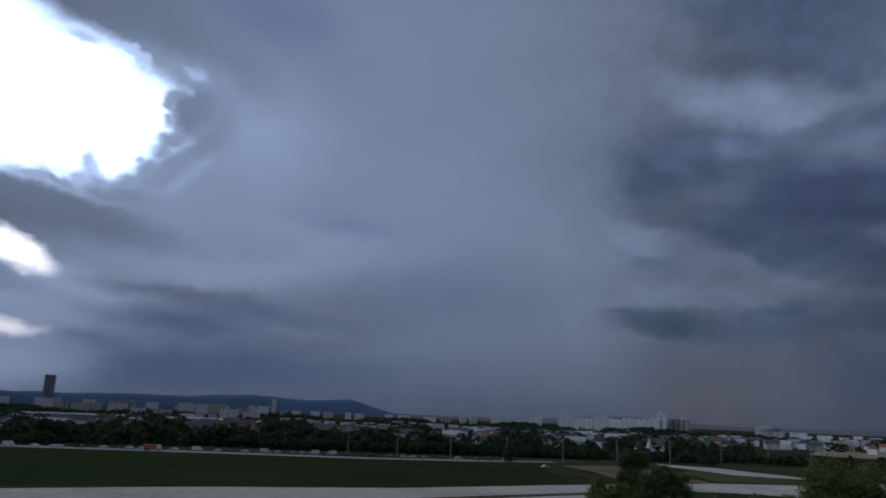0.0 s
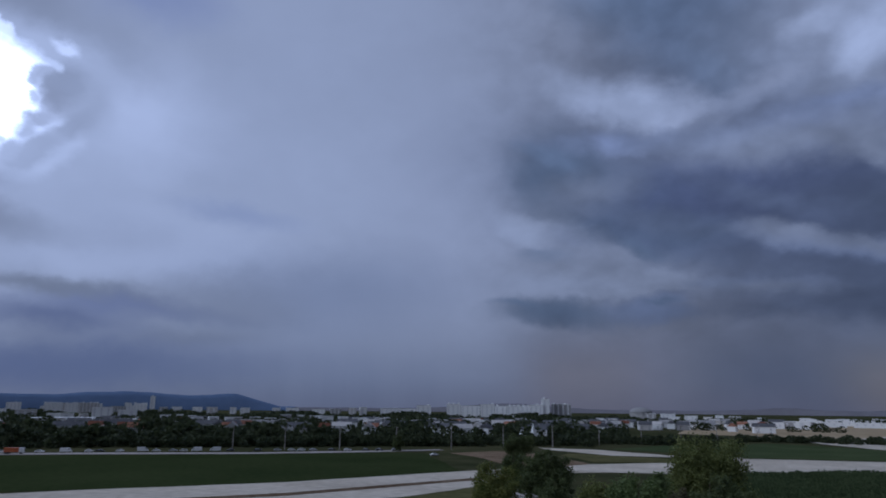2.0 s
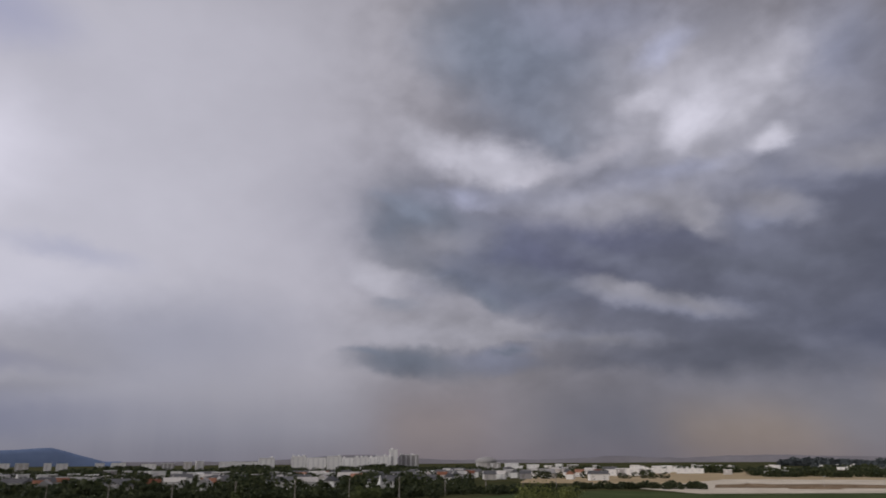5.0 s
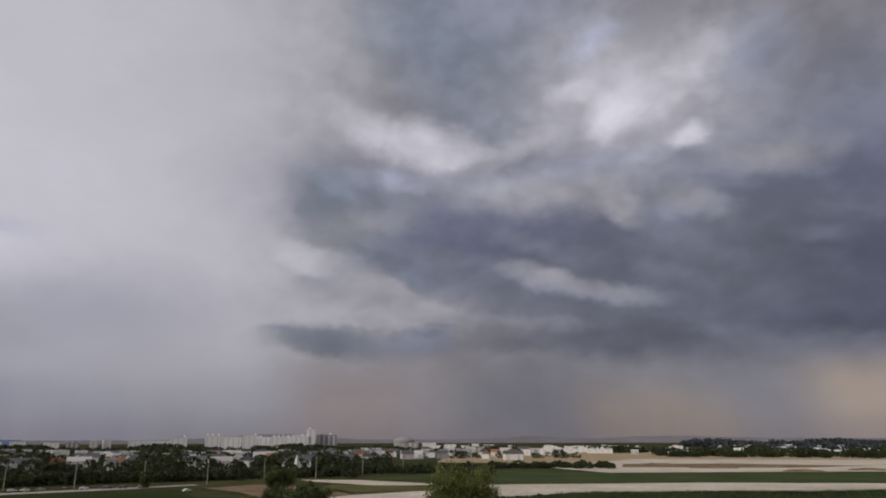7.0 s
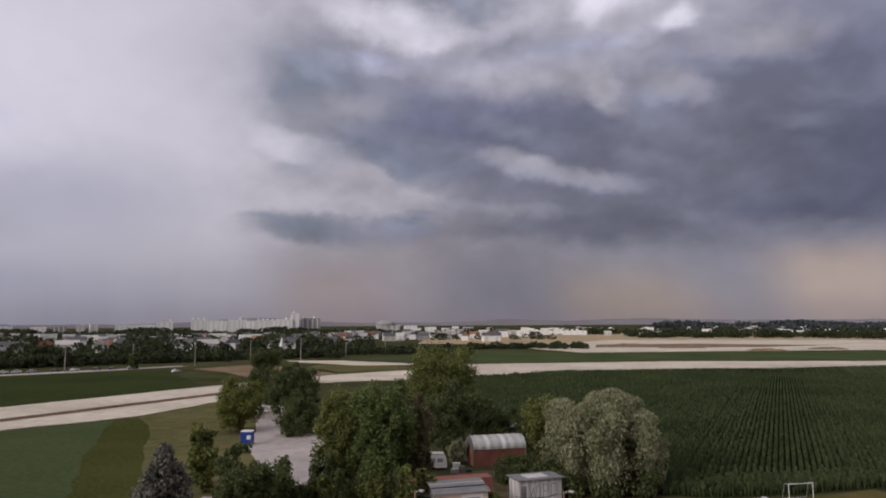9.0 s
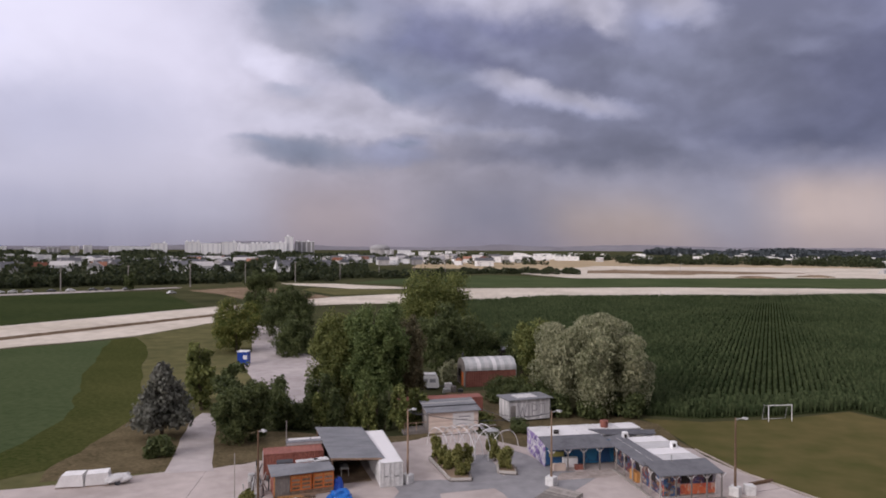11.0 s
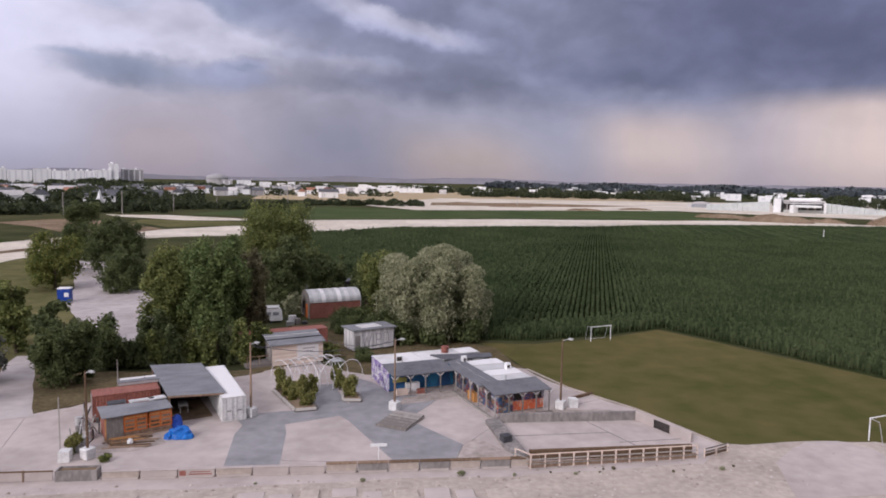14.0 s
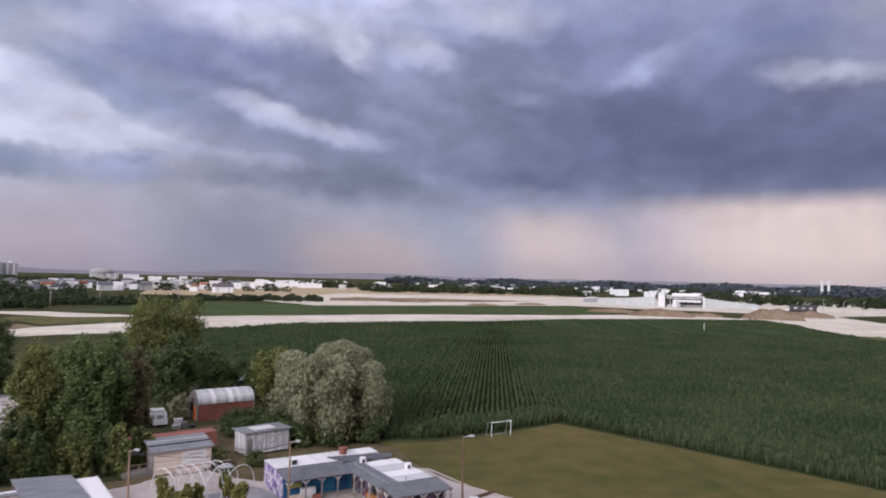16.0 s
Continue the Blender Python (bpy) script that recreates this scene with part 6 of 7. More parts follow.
for x, y in ((0.4, 1.2), (2.8, -0.2), (1.2, -3.2)):
    part("post", boxes((x, y, 0, x + 0.12, y + 0.12, 2.4)), M_PLANK_WHITE, t)
part("roof_patch", prism([(2.6, -0.6), (3.8, -0.2), (3.3, 1.0), (2.1, 0.6)], 2.4, 2.48), M_STEEL, t)

# low timber ramp
t = thing("ramp", pose(1.2, 65.3, 0.1, 0, 0, -30), "low weathered timber ramp on the asphalt", "ramp")
for k in range(12):
    part("plank", boxes((0.02, 0.33 * k, 0.16 + 0.012 * k, 3.25, 0.33 * k + 0.30, 0.21 + 0.012 * k)), M_TIMBER_GREY, t)
for x in (0.0, 3.2):
    part("side_rail", boxes((x, 0, 0, x + 0.09, 3.95, 0.16)), M_TIMBER_GREY, t)
part("front_rail", boxes((0.0, -0.09, 0, 3.29, -0.003, 0.3)), M_TIMBER_GREY, t)
part("back_rail", boxes((0.0, 3.96, 0, 3.29, 4.05, 0.36)), M_TIMBER_GREY, t)
t = thing("sign", (1.3, 57.2, 0.1), "small white blank board on a thin post", "sign")
part("post", rods(((0, 0, 0), (0, 0, 1.3), 0.04)), M_WHITE, t)
part("board", boxes((-0.7, -0.03, 1.15, 0.7, 0.03, 1.4)), M_WHITE, t)


def cable(a, b, sag, label):
    t = thing("cable", a, label, "cable", "overhead cables")
    d = Vector(b) - Vector(a)
    part("wire", tube([d * (i / 12) - Vector((0, 0, sag * 4 * (i / 12) * (1 - i / 12))) for i in range(13)], 0.03, 4), M_DARK, t)


cable((-11.2, 68.9, 7.4), (-11.0, 88.0, 3.2), 0.6, "thin dark cable from a lamp post to the kiosk")
cable((-5.6, 89.4, 3.3), (3.2, 69.9, 7.4), 0.8, "thin dark cable from a lamp post to the kiosk")
cable((3.2, 69.9, 7.3), (4.2, 96.2, 3.2), 0.7, "thin dark cable from a lamp post to the hut")
cable((3.2, 69.9, 7.4), (-11.2, 68.9, 7.4), 0.9, "thin dark cable between lamp posts")

# ---- barrier along the front of the yard ----
def barrier_run():
    r = random.Random(4)
    x = -46.0
    while x < -24.2:
        t = thing("fence_panel", (x, 54.8, 0.1), "low weathered board fence panel between stakes", "fence", "front fence")
        part("board", boxes((0.05, -0.03, 0.05, 2.15, 0.03, 0.75), bevel=0.01), M_CONC, t)
        part("rail", boxes((0, -0.06, 0.76, 2.2, 0.06, 0.84)), M_TIMBER, t)
        part("stake", boxes((-0.06, -0.07, 0, 0.06, 0.07, 0.9)), M_TIMBER, t)
        x += 2.2
    t = thing("planter_box", (-23.8, 54.6, 0.1), "long weathered concrete planter box", "planter")
    part("front", boxes((0, 0, 0, 3.1, 0.12, 0.85)), M_STAIN, t)
    part("back", boxes((0, 0.9, 0, 3.1, 1.02, 0.85)), M_STAIN, t)
    part("end", boxes((0, 0.12, 0, 0.12, 0.9, 0.85)), M_STAIN, t)
    part("end", boxes((2.98, 0.12, 0, 3.1, 0.9, 0.85)), M_STAIN, t)
    part("soil", boxes((0.12, 0.12, 0, 2.98, 0.9, 0.72)), M_DIRT_DARK, t)
    x = -20.4
    k = 0
    while x < 12.4:
        L = 2.9 if x < -3.2 else 2.55
        old = x >= -3.2
        t = thing("concrete_barrier", (x, 54.9, 0.1), "low timber-capped stained concrete barrier" if old else "low pale concrete barrier slab", "barrier", "front barriers")
        bm = boxes((0.02, -0.18, 0, L - 0.06, 0.18, 0.7 if old else 0.62), bevel=0.04)
        part("slab", bm, (M_STAIN if k % 2 else M_SAND) if old else (M_CONC if k % 3 else M_SAND), t)
        part("cap", boxes((0.0, -0.22, 0.72 if old else 0.64, L - 0.04, 0.22, 0.80 if old else 0.67)), M_TIMBER if old else M_CONC, t)
        part("foot", boxes((0.1, -0.3, 0, L - 0.14, -0.185, 0.14)), M_CONC, t)
        if k == 2:
            part("graffiti", boxes((0.1, -0.19, 0.1, 0.6, -0.185, 0.55), (0.8, -0.19, 0.2, 2.6, -0.185, 0.3), (0.9, -0.19, 0.4, 2.5, -0.185, 0.47)), M_CONT_RED, t, "illegible dark red paint")
        x += L
        k += 1


barrier_run()
for x, y in ((-34.2, 54.3), (-30.8, 54.5)):
    t = thing("boulder", (x, y, 0.1), "pale boulder topped with dry grass", "boulder")
    part("rock", lump(bmesh.new(), (0, 0, 0.35), (0.95, 0.8, 0.6), int(-x), sub=3), M_SAND, t)
    tree("shrub", x, y + 0.2, 0.9, 1.9, M_LEAF_RED, int(-x), "dry grassy tuft on a boulder", 0.02, 10, 50, 0.14, category="shrub", z=0.7)
# broken slab edge and weeds below the barrier
r = random.Random(21)
for k in range(25):
    x = -47 + k * 2.35
    t = thing("concrete_slab", pose(x, 51.2 + r.uniform(-0.5, 0.5), 0.11, r.uniform(-1, 1), r.uniform(-1, 1), r.uniform(-4, 4)), "broken pale concrete slab below the barrier", "slab", "broken slabs")
    part("slab", boxes((0, -1.6 + r.uniform(-0.5, 0.3), -0.1, r.uniform(1.4, 2.2), 0, r.uniform(0.05, 0.16)), bevel=0.03), M_CONC if k % 3 else M_SAND, t)


def rubble(n):
    """Loose stones and clods strewn over the broken ground."""
    rng = np.random.default_rng(12)
    x = rng.uniform(-50, 62, n)
    y = 49 + 4.4 * rng.random(n)
    right = x > 13
    y = np.where(right, 48.5 + 7.0 * rng.random(n) ** 1.2, y)
    s = 0.03 + 0.13 * rng.random(n) ** 3
    base = np.array([[1, 0, 0], [0.3, 0.9, 0], [-0.8, 0.5, 0], [-0.7, -0.7, 0], [0.4, -0.9, 0], [0.1, 0.1, 0.8]])
    jit = 1 + 0.35 * rng.standard_normal((n, 6, 3)).clip(-1, 1)
    v = base[None] * jit * s[:, None, None] + np.stack([x, y, np.full(n, 0.11)], -1)[:, None]
    f = np.array([[0, 1, 5], [1, 2, 5], [2, 3, 5], [3, 4, 5], [4, 0, 5]])
    me = mesh_np("rubble", v.reshape(-1, 3), (np.arange(n)[:, None, None] * 6 + f[None]).reshape(-1, 3))
    tagged(link("rubble", me, M_RUBBLE), "loose stones and clods on broken ground", "rubble", kind="stuff")


M_RUBBLE = mat("stones", (0.28, 0.235, 0.20), (0.50, 0.44, 0.39), 0.6, 0.95, island=0.9)
rubble(1500)
TUFT = [tree("weed", 0, 0, 0.4, 0.8, M_LEAF_SILVER if k else M_LEAF_RED, 95 + k, "dry weed tuft in the broken ground", 0.02, 7, 40, 0.12, category="weed", group="weeds") for k in range(3)]
for k in range(22):
    x, y = r.uniform(-46, 60), r.uniform(49, 53.4) if k % 2 else r.uniform(52.6, 54.0)
    if k % 3 == 0:
        x, y = r.uniform(15, 34), r.uniform(52.8, 53.8)
    s = r.uniform(0.35, 0.8)
    m = Matrix.LocRotScale((x, y, 0.1), Euler((0, 0, r.uniform(0, 6))), (s, s, s))
    if k < 3:
        TUFT[k].matrix_basis = m
    else:
        copy_thing(TUFT[k % 3], m)


# ---- pen with rail fence ----
def rail_fence(pts, h=1.25, step=1.25, label="pale timber rail fence"):
    for a, b in zip(pts, pts[1:]):
        d = math.dist(a, b)
        n = max(1, round(d / step))
        ang = math.degrees(math.atan2(b[1] - a[1], b[0] - a[0]))
        t = thing("rail_fence", pose(a[0], a[1], 0.1, 0, 0, ang), label, "fence")
        for i in range(n + 1):
            part("post", boxes((i * d / n - 0.05, -0.05, 0, i * d / n + 0.05, 0.05, h)), M_PALE_WOOD, t)
        for z in (0.35, 0.75, h - 0.06):
            part("rail", boxes((0, -0.085, z, d, -0.052, z + 0.1)), M_PALE_WOOD if z > 1 else M_TIMBER_GREY, t)
        part("board", boxes((0, 0.052, 0.05, d, 0.08, 0.5)), M_TIMBER, t)


rail_fence([(12.9, 55.8), (13.9, 54.4), (29.0, 55.4)])
rail_fence([(29.8, 55.6), (32.6, 56.8)], 0.8, 1.4, "low dark timber rail")
t = thing("pen", (0, 0, 0.1), "walled concrete pen with stained sides", "pen")
t.matrix_basis = Matrix.Translation((20, 60, 0.1))
part("floor", prism([(-5.6, -3.6), (8.8, -3.4), (10.0, -1.2), (7.3, 5.1), (-6.4, 5.2)], 0.0, 0.06), M_CONC, t)
part("rear_wall", prism([(-6.6, 5.2), (7.3, 5.1), (7.4, 5.4), (-6.6, 5.5)], 0.0, 0.95), M_STAIN, t)
part("side_wall", prism([(7.3, 5.1), (10.2, -1.0), (10.5, -0.8), (7.6, 5.4)], 0.0, 0.95), M_CONC, t)
for k, (x0, y0, x1, y1) in enumerate(((2.2, 5.0, 5.4, -3.3), (-6.0, 1.6, 3.4, 1.9), (3.5, -0.6, 9.6, -0.2))):
    part("joint", rods(((x0, y0, 0.062), (x1, y1, 0.062), 0.05), sides=4), M_STAIN, t)
part("hatch", prism([(8.3, 2.9), (9.1, 1.2), (9.07, 1.18), (8.27, 2.88)], 0.1, 0.9), M_DARKIN, t)
part("side_slope", prism([(-8.0, 5.4), (-6.6, 6.2), (-5.7, -3.6), (-6.2, -4.0), (-7.4, -1.6)], 0.0, 0.35), M_STAIN, t)
part("front_wall", prism([(-5.8, -4.0), (9.0, -3.7), (9.0, -3.4), (-5.8, -3.7)], 0.0, 0.9), M_TIMBER, t)
loose("tyre_stack", "dark rubber box beside the ramp", "box", 12.6, 59.2, 0.45, [(0, 0, 0, 0.9, 0.8, 0.6, M_DARK, "box")], 20)
loose("log", "dark squared log lying on the concrete", "log", 23.0, 72.1, 0.1, [(0, 0, 0, 3.2, 0.3, 0.28, M_TIMBER, "beam")], 30)
# kerb beside the pitch
for a, b in (((33, 58.2), (28.8, 68.5)), ((28.8, 68.5), (23.7, 76.4)), ((23.7, 76.4), (20.7, 84.6))):
    d = math.dist(a, b)
    t = thing("kerb", pose(a[0], a[1], 0.05, 0, 0, math.degrees(math.atan2(b[1] - a[1], b[0] - a[0]))), "worn pale concrete kerb beside the pitch", "kerb", "pitch kerb")
    n = int(d / 1.0)
    for i in range(n):
        part("kerbstone", boxes((i * d / n + 0.02, -0.12, 0, (i + 1) * d / n - 0.02, 0.12, 0.13)), M_SAND, t)


def goal(x, y, turn, w=3.6, h=2.2):
    t = thing("goal", pose(x, y, 0.05, 0, 0, turn), "small white football goal without net", "goal", "goals")
    part("post", rods(((0, 0, 0), (0, 0, h), 0.06), sides=8), M_WHITE, t)
    part("post", rods(((w, 0, 0), (w, 0, h), 0.06), sides=8), M_WHITE, t)
    part("crossbar", rods(((-0.06, 0, h), (w + 0.06, 0, h), 0.06), sides=8), M_WHITE, t)
    part("rear_frame", rods(((0, 0, h), (0, 0.9, h - 0.1), 0.035), ((w, 0, h), (w, 0.9, h - 0.1), 0.035), ((0, 0.9, h - 0.1), (0, 1.4, 0.02), 0.035), ((w, 0.9, h - 0.1), (w, 1.4, 0.02), 0.035), ((0, 1.4, 0.03), (w, 1.4, 0.03), 0.035)), M_STEEL, t)


goal(34.1, 99.4, 17)
goal(51.1, 59.5, 200 - 3)

# two wrapped bundles and a covered trailer on the gravel
for k, (x, y, L) in enumerate(((-45.2, 62.9, 2.6), (-42.6, 63.7, 2.2))):
    t = thing("wrapped_bundle", pose(x, y, 0.1, 0, 0, 16 + k * 8), "long low bundle wrapped in white sheeting on gravel", "bundle", "wrapped bundles")
    cut = 0.55 if k == 0 else 0.1
    part("sheeting", prism([(0, 0.12), (cut, 1.25), (L - 0.1, 1.3), (L, 0.12)], -0.75, 0.75), M_BAG, t, at=Matrix(((1, 0, 0, 0), (0, 0, 1, 0.75), (0, 1, 0, 0), (0, 0, 0, 1))))
    part("pallet", boxes((0.05, 0.05, 0, L - 0.05, 1.4, 0.115)), M_TIMBER, t)
    for q in (0.35, 0.7):
        part("strap", boxes((L * q - 0.03, -0.02, 0.12, L * q + 0.03, -0.003, 1.25)), M_BAG, t)
t = thing("covered_trailer", pose(-40.0, 65.2, 0.1, 0, 0, 25), "small trailer under a pale grey cover", "trailer")
part("cover", lump(bmesh.new(), (0, 0, 0.55), (1.3, 0.7, 0.5), 41, sub=3), M_SHEET, t)
part("frame", boxes((-1.1, -0.5, 0.3, 1.1, 0.5, 0.42)), M_DARK, t)
for y in (-0.65, 0.5):
    part("wheel", rods(((0, y, 0.28), (0, y + 0.15, 0.28), 0.28), sides=12), M_DARK, t)


def cabin():
    t = thing("toilet_cabin", pose(-56.4, 133.2, 0.1, 0, 0, 4), "blue portable cabin with white roof and notice", "cabin")
    part("body", boxes((0, 0, 0.1, 2.2, 1.6, 2.5), bevel=0.05), M_BLUE, t)
    part("roof", boxes((-0.05, -0.05, 2.51, 2.25, 1.65, 2.75), bevel=0.08), M_WHITE, t)
    part("door", boxes((0.3, -0.03, 0.15, 1.1, -0.004, 2.2)), M_BLUE, t)
    part("notice", boxes((1.2, -0.02, 1.1, 2.0, -0.004, 1.9)), M_WHITE, t)
    part("base", boxes((0.1, 0.1, 0, 2.1, 1.5, 0.1)), M_DARK, t)


cabin()
t = thing("marker_post", (203.4, 286.1, 0.1), "white marker post standing in the maize", "post")
part("post", rods(((0, 0, 0), (0, 0, 4.6), 0.16), sides=6), M_WHITE, t)


# ---- cars on the distant road ----
def car(x, y, turn, material, label, van=False):
    t = thing("car", pose(x, y, 0.12, 0, 0, turn), label, "car", "road traffic")
    if van:
        prof = [(0, 0.45), (0.1, 2.3), (4.2, 2.4), (4.9, 1.35), (5.5, 1.1), (5.6, 0.45)]
        glass = [(3.9, 1.45), (3.9, 2.2), (4.2, 2.2), (4.7, 1.45)]
    else:
        prof = [(0, 0.4), (0.05, 0.95), (0.7, 1.0), (1.2, 1.45), (2.6, 1.48), (3.3, 1.0), (4.2, 0.85), (4.35, 0.4)]
        glass = [(0.9, 1.02), (1.28, 1.38), (2.5, 1.41), (3.05, 1.02)]
    tip = Matrix(((1, 0, 0, 0), (0, 0, 1, 0), (0, 1, 0, 0), (0, 0, 0, 1)))
    part("body", prism(prof, -0.87, 0.87), material, t, at=tip)
    part("side_window", prism(glass, -0.885, -0.875), M_WINDOW_FAR, t, at=tip)
    part("side_window", prism(glass, 0.875, 0.885), M_WINDOW_FAR, t, at=tip)
    L = prof[-1][0]
    for wx in (0.85, L - 0.85):
        for wy in (-0.9, 0.7):
            part("wheel", rods(((wx, wy, 0.32), (wx, wy + 0.2, 0.32), 0.32), sides=10), M_DARK, t)
    return t


M_CAR_W = mat("car_white", (0.70, 0.70, 0.69), (0.82, 0.82, 0.81), 1, 0.3)
M_CAR_S = mat("car_silver", (0.36, 0.37, 0.38), (0.46, 0.46, 0.47), 1, 0.3, metal=0.4)
M_CAR_D = mat("car_dark", (0.03, 0.035, 0.045), (0.06, 0.065, 0.075), 1, 0.3)
M_CAR_R = mat("truck_orange", (0.40, 0.10, 0.04), (0.52, 0.17, 0.07), 1, 0.4)
FIRST = {}
r = random.Random(31)
for k in range(34):
    f = k / 34 + r.uniform(-0.008, 0.008)
    x, y = -425 + f * 220, 148 + f * 203 + 12 * math.sin(f * 3.1)
    kind = r.choice(("w", "w", "w", "s", "d", "v"))
    m = pose(x, y, 0.12, 0, 0, 43 + r.uniform(-3, 3) + (180 if r.random() < 0.3 else 0))
    if kind in FIRST:
        copy_thing(FIRST[kind], m)
    else:
        FIRST[kind] = car(x, y, 43, {"w": M_CAR_W, "s": M_CAR_S, "d": M_CAR_D, "v": M_CAR_W}[kind], {"w": "white car on the distant road", "s": "silver car on the distant road", "d": "dark car on the distant road", "v": "white van on the distant road"}[kind], kind == "v")
        FIRST[kind].matrix_basis = m
copy_thing(FIRST["w"], pose(-172, 322, 0.15, 0, 0, 60))
t = thing("lorry", pose(-352, 215, 0.12, 0, 0, 43), "orange lorry on the distant road", "lorry")
part("load_bed", boxes((0, -1.25, 0.9, 6.5, 1.25, 3.0), bevel=0.08), M_CAR_R, t)
part("cab", boxes((6.7, -1.2, 0.6, 8.6, 1.2, 3.0), bevel=0.15), M_WHITE, t)
for wx in (1.0, 2.2, 7.6):
    for wy in (-1.25, 0.95):
        part("wheel", rods(((wx, wy, 0.5), (wx, wy + 0.3, 0.5), 0.5), sides=10), M_DARK, t)
area("road", [(-480, 92), (-325, 232), (-258, 283), (-212, 336), (-190, 372), (-196, 376), (-218, 347), (-264, 293), (-332, 243), (-490, 104)], 0.13, M_GRAVEL, "pale road along the field")


# ---- masts along the tree belt ----
def mast(x, y, h):
    t = thing("mast", (x, y, 0), "slim grey line mast beside the tree belt", "mast", "line masts")
    part("shaft", rods(((0, 0, 0), (0, 0, h), 0.32, 0.2), sides=6), M_TIMBER_GREY, t)
    part("bracket", rods(((0, 0, h - 1), (1.6, -1.2, h - 0.4), 0.1), ((0, 0, h - 2.5), (1.6, -1.2, h - 0.5), 0.08), sides=4), M_TIMBER_GREY, t)


for az, d, h in ((-43.5, 437, 13), (-39.6, 432, 13), (-35.35, 432, 13), (-30.88, 436, 13), (-26.48, 440, 13.5), (-22.35, 455, 13.5), (-18.45, 480, 13.5), (-14.85, 515, 13), (-11.65, 545, 13), (-8.74, 575, 13), (-6.19, 600, 13), (-3.41, 628, 13)):
    mast(*polar(az, d - 14), h)


# ---- town ----
def block(az, d, w, dep, h, material, seed, label, turn=0.0, name="apartment_building", group="apartment blocks"):
    """A flat-roofed block with a grid of loggias and a roof house."""
    x, y = polar(az, d)
    t = thing(name, pose(x, y, 0, 0, 0, -az + turn), label, "building", group)
    r = random.Random(seed)
    part("wall", boxes((-w / 2, 0, 0, w / 2, dep, h)), material, t)
    part("roof", boxes((-w / 2 - 0.3, -0.3, h, w / 2 + 0.3, dep + 0.3, h + 0.7)), M_RENDER_G if material is M_GREY_BLUE else M_RENDER_W, t)
    bays = max(1, int(w / 9))
    for b in range(bays):
        x0 = -w / 2 + (b + 0.25) * w / bays
        # flat strip without a recess; the loggia's shade is in its colour
        part("window_bay", boxes((x0, -0.06, 3.2, x0 + w / bays * 0.28, -0.01, h - 1.2)), M_LOGGIA, t)
    for b in range(bays):
        if h > 24 and r.random() < 0.5:
            x0 = -w / 2 + (b + r.uniform(0.2, 0.5)) * w / bays
            part("roof_house", boxes((x0, dep * 0.3, h + 0.7, x0 + 4, dep * 0.7, h + 3.2)), M_RENDER_W, t)
    return t


r = random.Random(77)
az = -32.2
seed = 0
while az < -19.6:
    w = r.uniform(16, 42)
    step = math.degrees(w / 1500)
    if not (-28.35 < az < -27.9):
        top = 0.14 if az < -30.4 else (0.34 if az < -27 else 0.42)
        h = 19.5 + 1500 * math.tan(radians(top + r.uniform(-0.10, 0.05)))
        block(az + step / 2, 1500 + r.uniform(-30, 60), w, 14, h, M_RENDER_W, seed, "tall white apartment block in the distance")
    az += step * 1.02
    seed += 1
block(-18.95, 1480, 17, 16, 43.5, M_RENDER_W, 90, "white residential tower above the other blocks")
block(-17.7, 1500, 40, 15, 33, M_RENDER_G, 91, "grey apartment block in the distance")
for k, (a, d, w, h) in enumerate(((-38.5, 980, 60, 19), (-35.2, 960, 66, 18), (-32.4, 940, 40, 16), (-29.4, 950, 60, 17), (-26.2, 960, 50, 15), (-22.8, 1000, 60, 14), (-16.0, 1080, 70, 13), (-13.8, 1120, 50, 14), (-10.2, 1500, 70, 18), (-8.6, 1450, 60, 12), (-7.2, 1500, 46, 12), (-5.4, 1600, 60, 12),
                                  (-42, 900, 56, 15), (-45, 920, 60, 17), (-47.5, 980, 48, 20), (-45.8, 1900, 70, 30), (-48.2, 1900, 60, 27), (-52, 1200, 70, 19), (-55, 1150, 60, 18), (-58.5, 1200, 70, 18), (-61.5, 1500, 80, 24), (-43.2, 1900, 60, 27), (-39.8, 1900, 80, 26), (-36.5, 1900, 90, 27), (-34, 1900, 60, 30))):
    n = 3 if d < 1200 else 2
    h = h * 0.74 if d > 1800 else h
    for j in range(n):
        block(a + math.degrees((j - (n - 1) / 2) * w / n / d) + r.uniform(-0.05, 0.05), d + r.uniform(-60, 60), w / n * r.uniform(0.5, 0.85), 12, h * (0.62 if d < 1200 else 1.0) * r.uniform(0.85, 1.1), M_RENDER_W if (k + j) % 4 else M_RENDER_G, 120 + k, "pale housing terrace in the distance", turn=r.uniform(-8, 8), name="housing_block", group="housing rows")
for k in range(26):
    a = r.uniform(-69, -50)
    block(a, r.uniform(2300, 2900), r.uniform(20, 60), 16, r.uniform(18, 32), M_RENDER_G if k % 2 else M_RENDER_W, 200 + k, "pale city building near the horizon", name="city_building", group="city skyline")
for k in range(110):
    a = r.uniform(-4, 42)
    d = r.uniform(1050, 1750)
    block(a, d, r.uniform(9, 22) if k % 6 or a > 12 else r.uniform(30, 50), 14, r.uniform(6, 10), M_RENDER_W if k % 4 else M_RENDER_G, 240 + k, "low pale building at the edge of town", name="commercial_building", group="edge of town")
block(-65.35, 2900, 36, 30, 113, M_GREY_BLUE, 400, "dark glass office tower on the skyline", name="office_tower", group="")
block(-49.5, 2400, 15, 15, 51, M_RENDER_W, 401, "pale slender tower on the skyline", name="tower", group="")
# long warehouses left of town
for a, d, w, h in ((-64, 950, 150, 9), (-57, 900, 120, 9), (-52.5, 870, 80, 8)):
    block(a, d, w, 40, h, M_RENDER_G, 402 + int(a), "long low warehouse with pale roof", name="warehouse", group="warehouses")


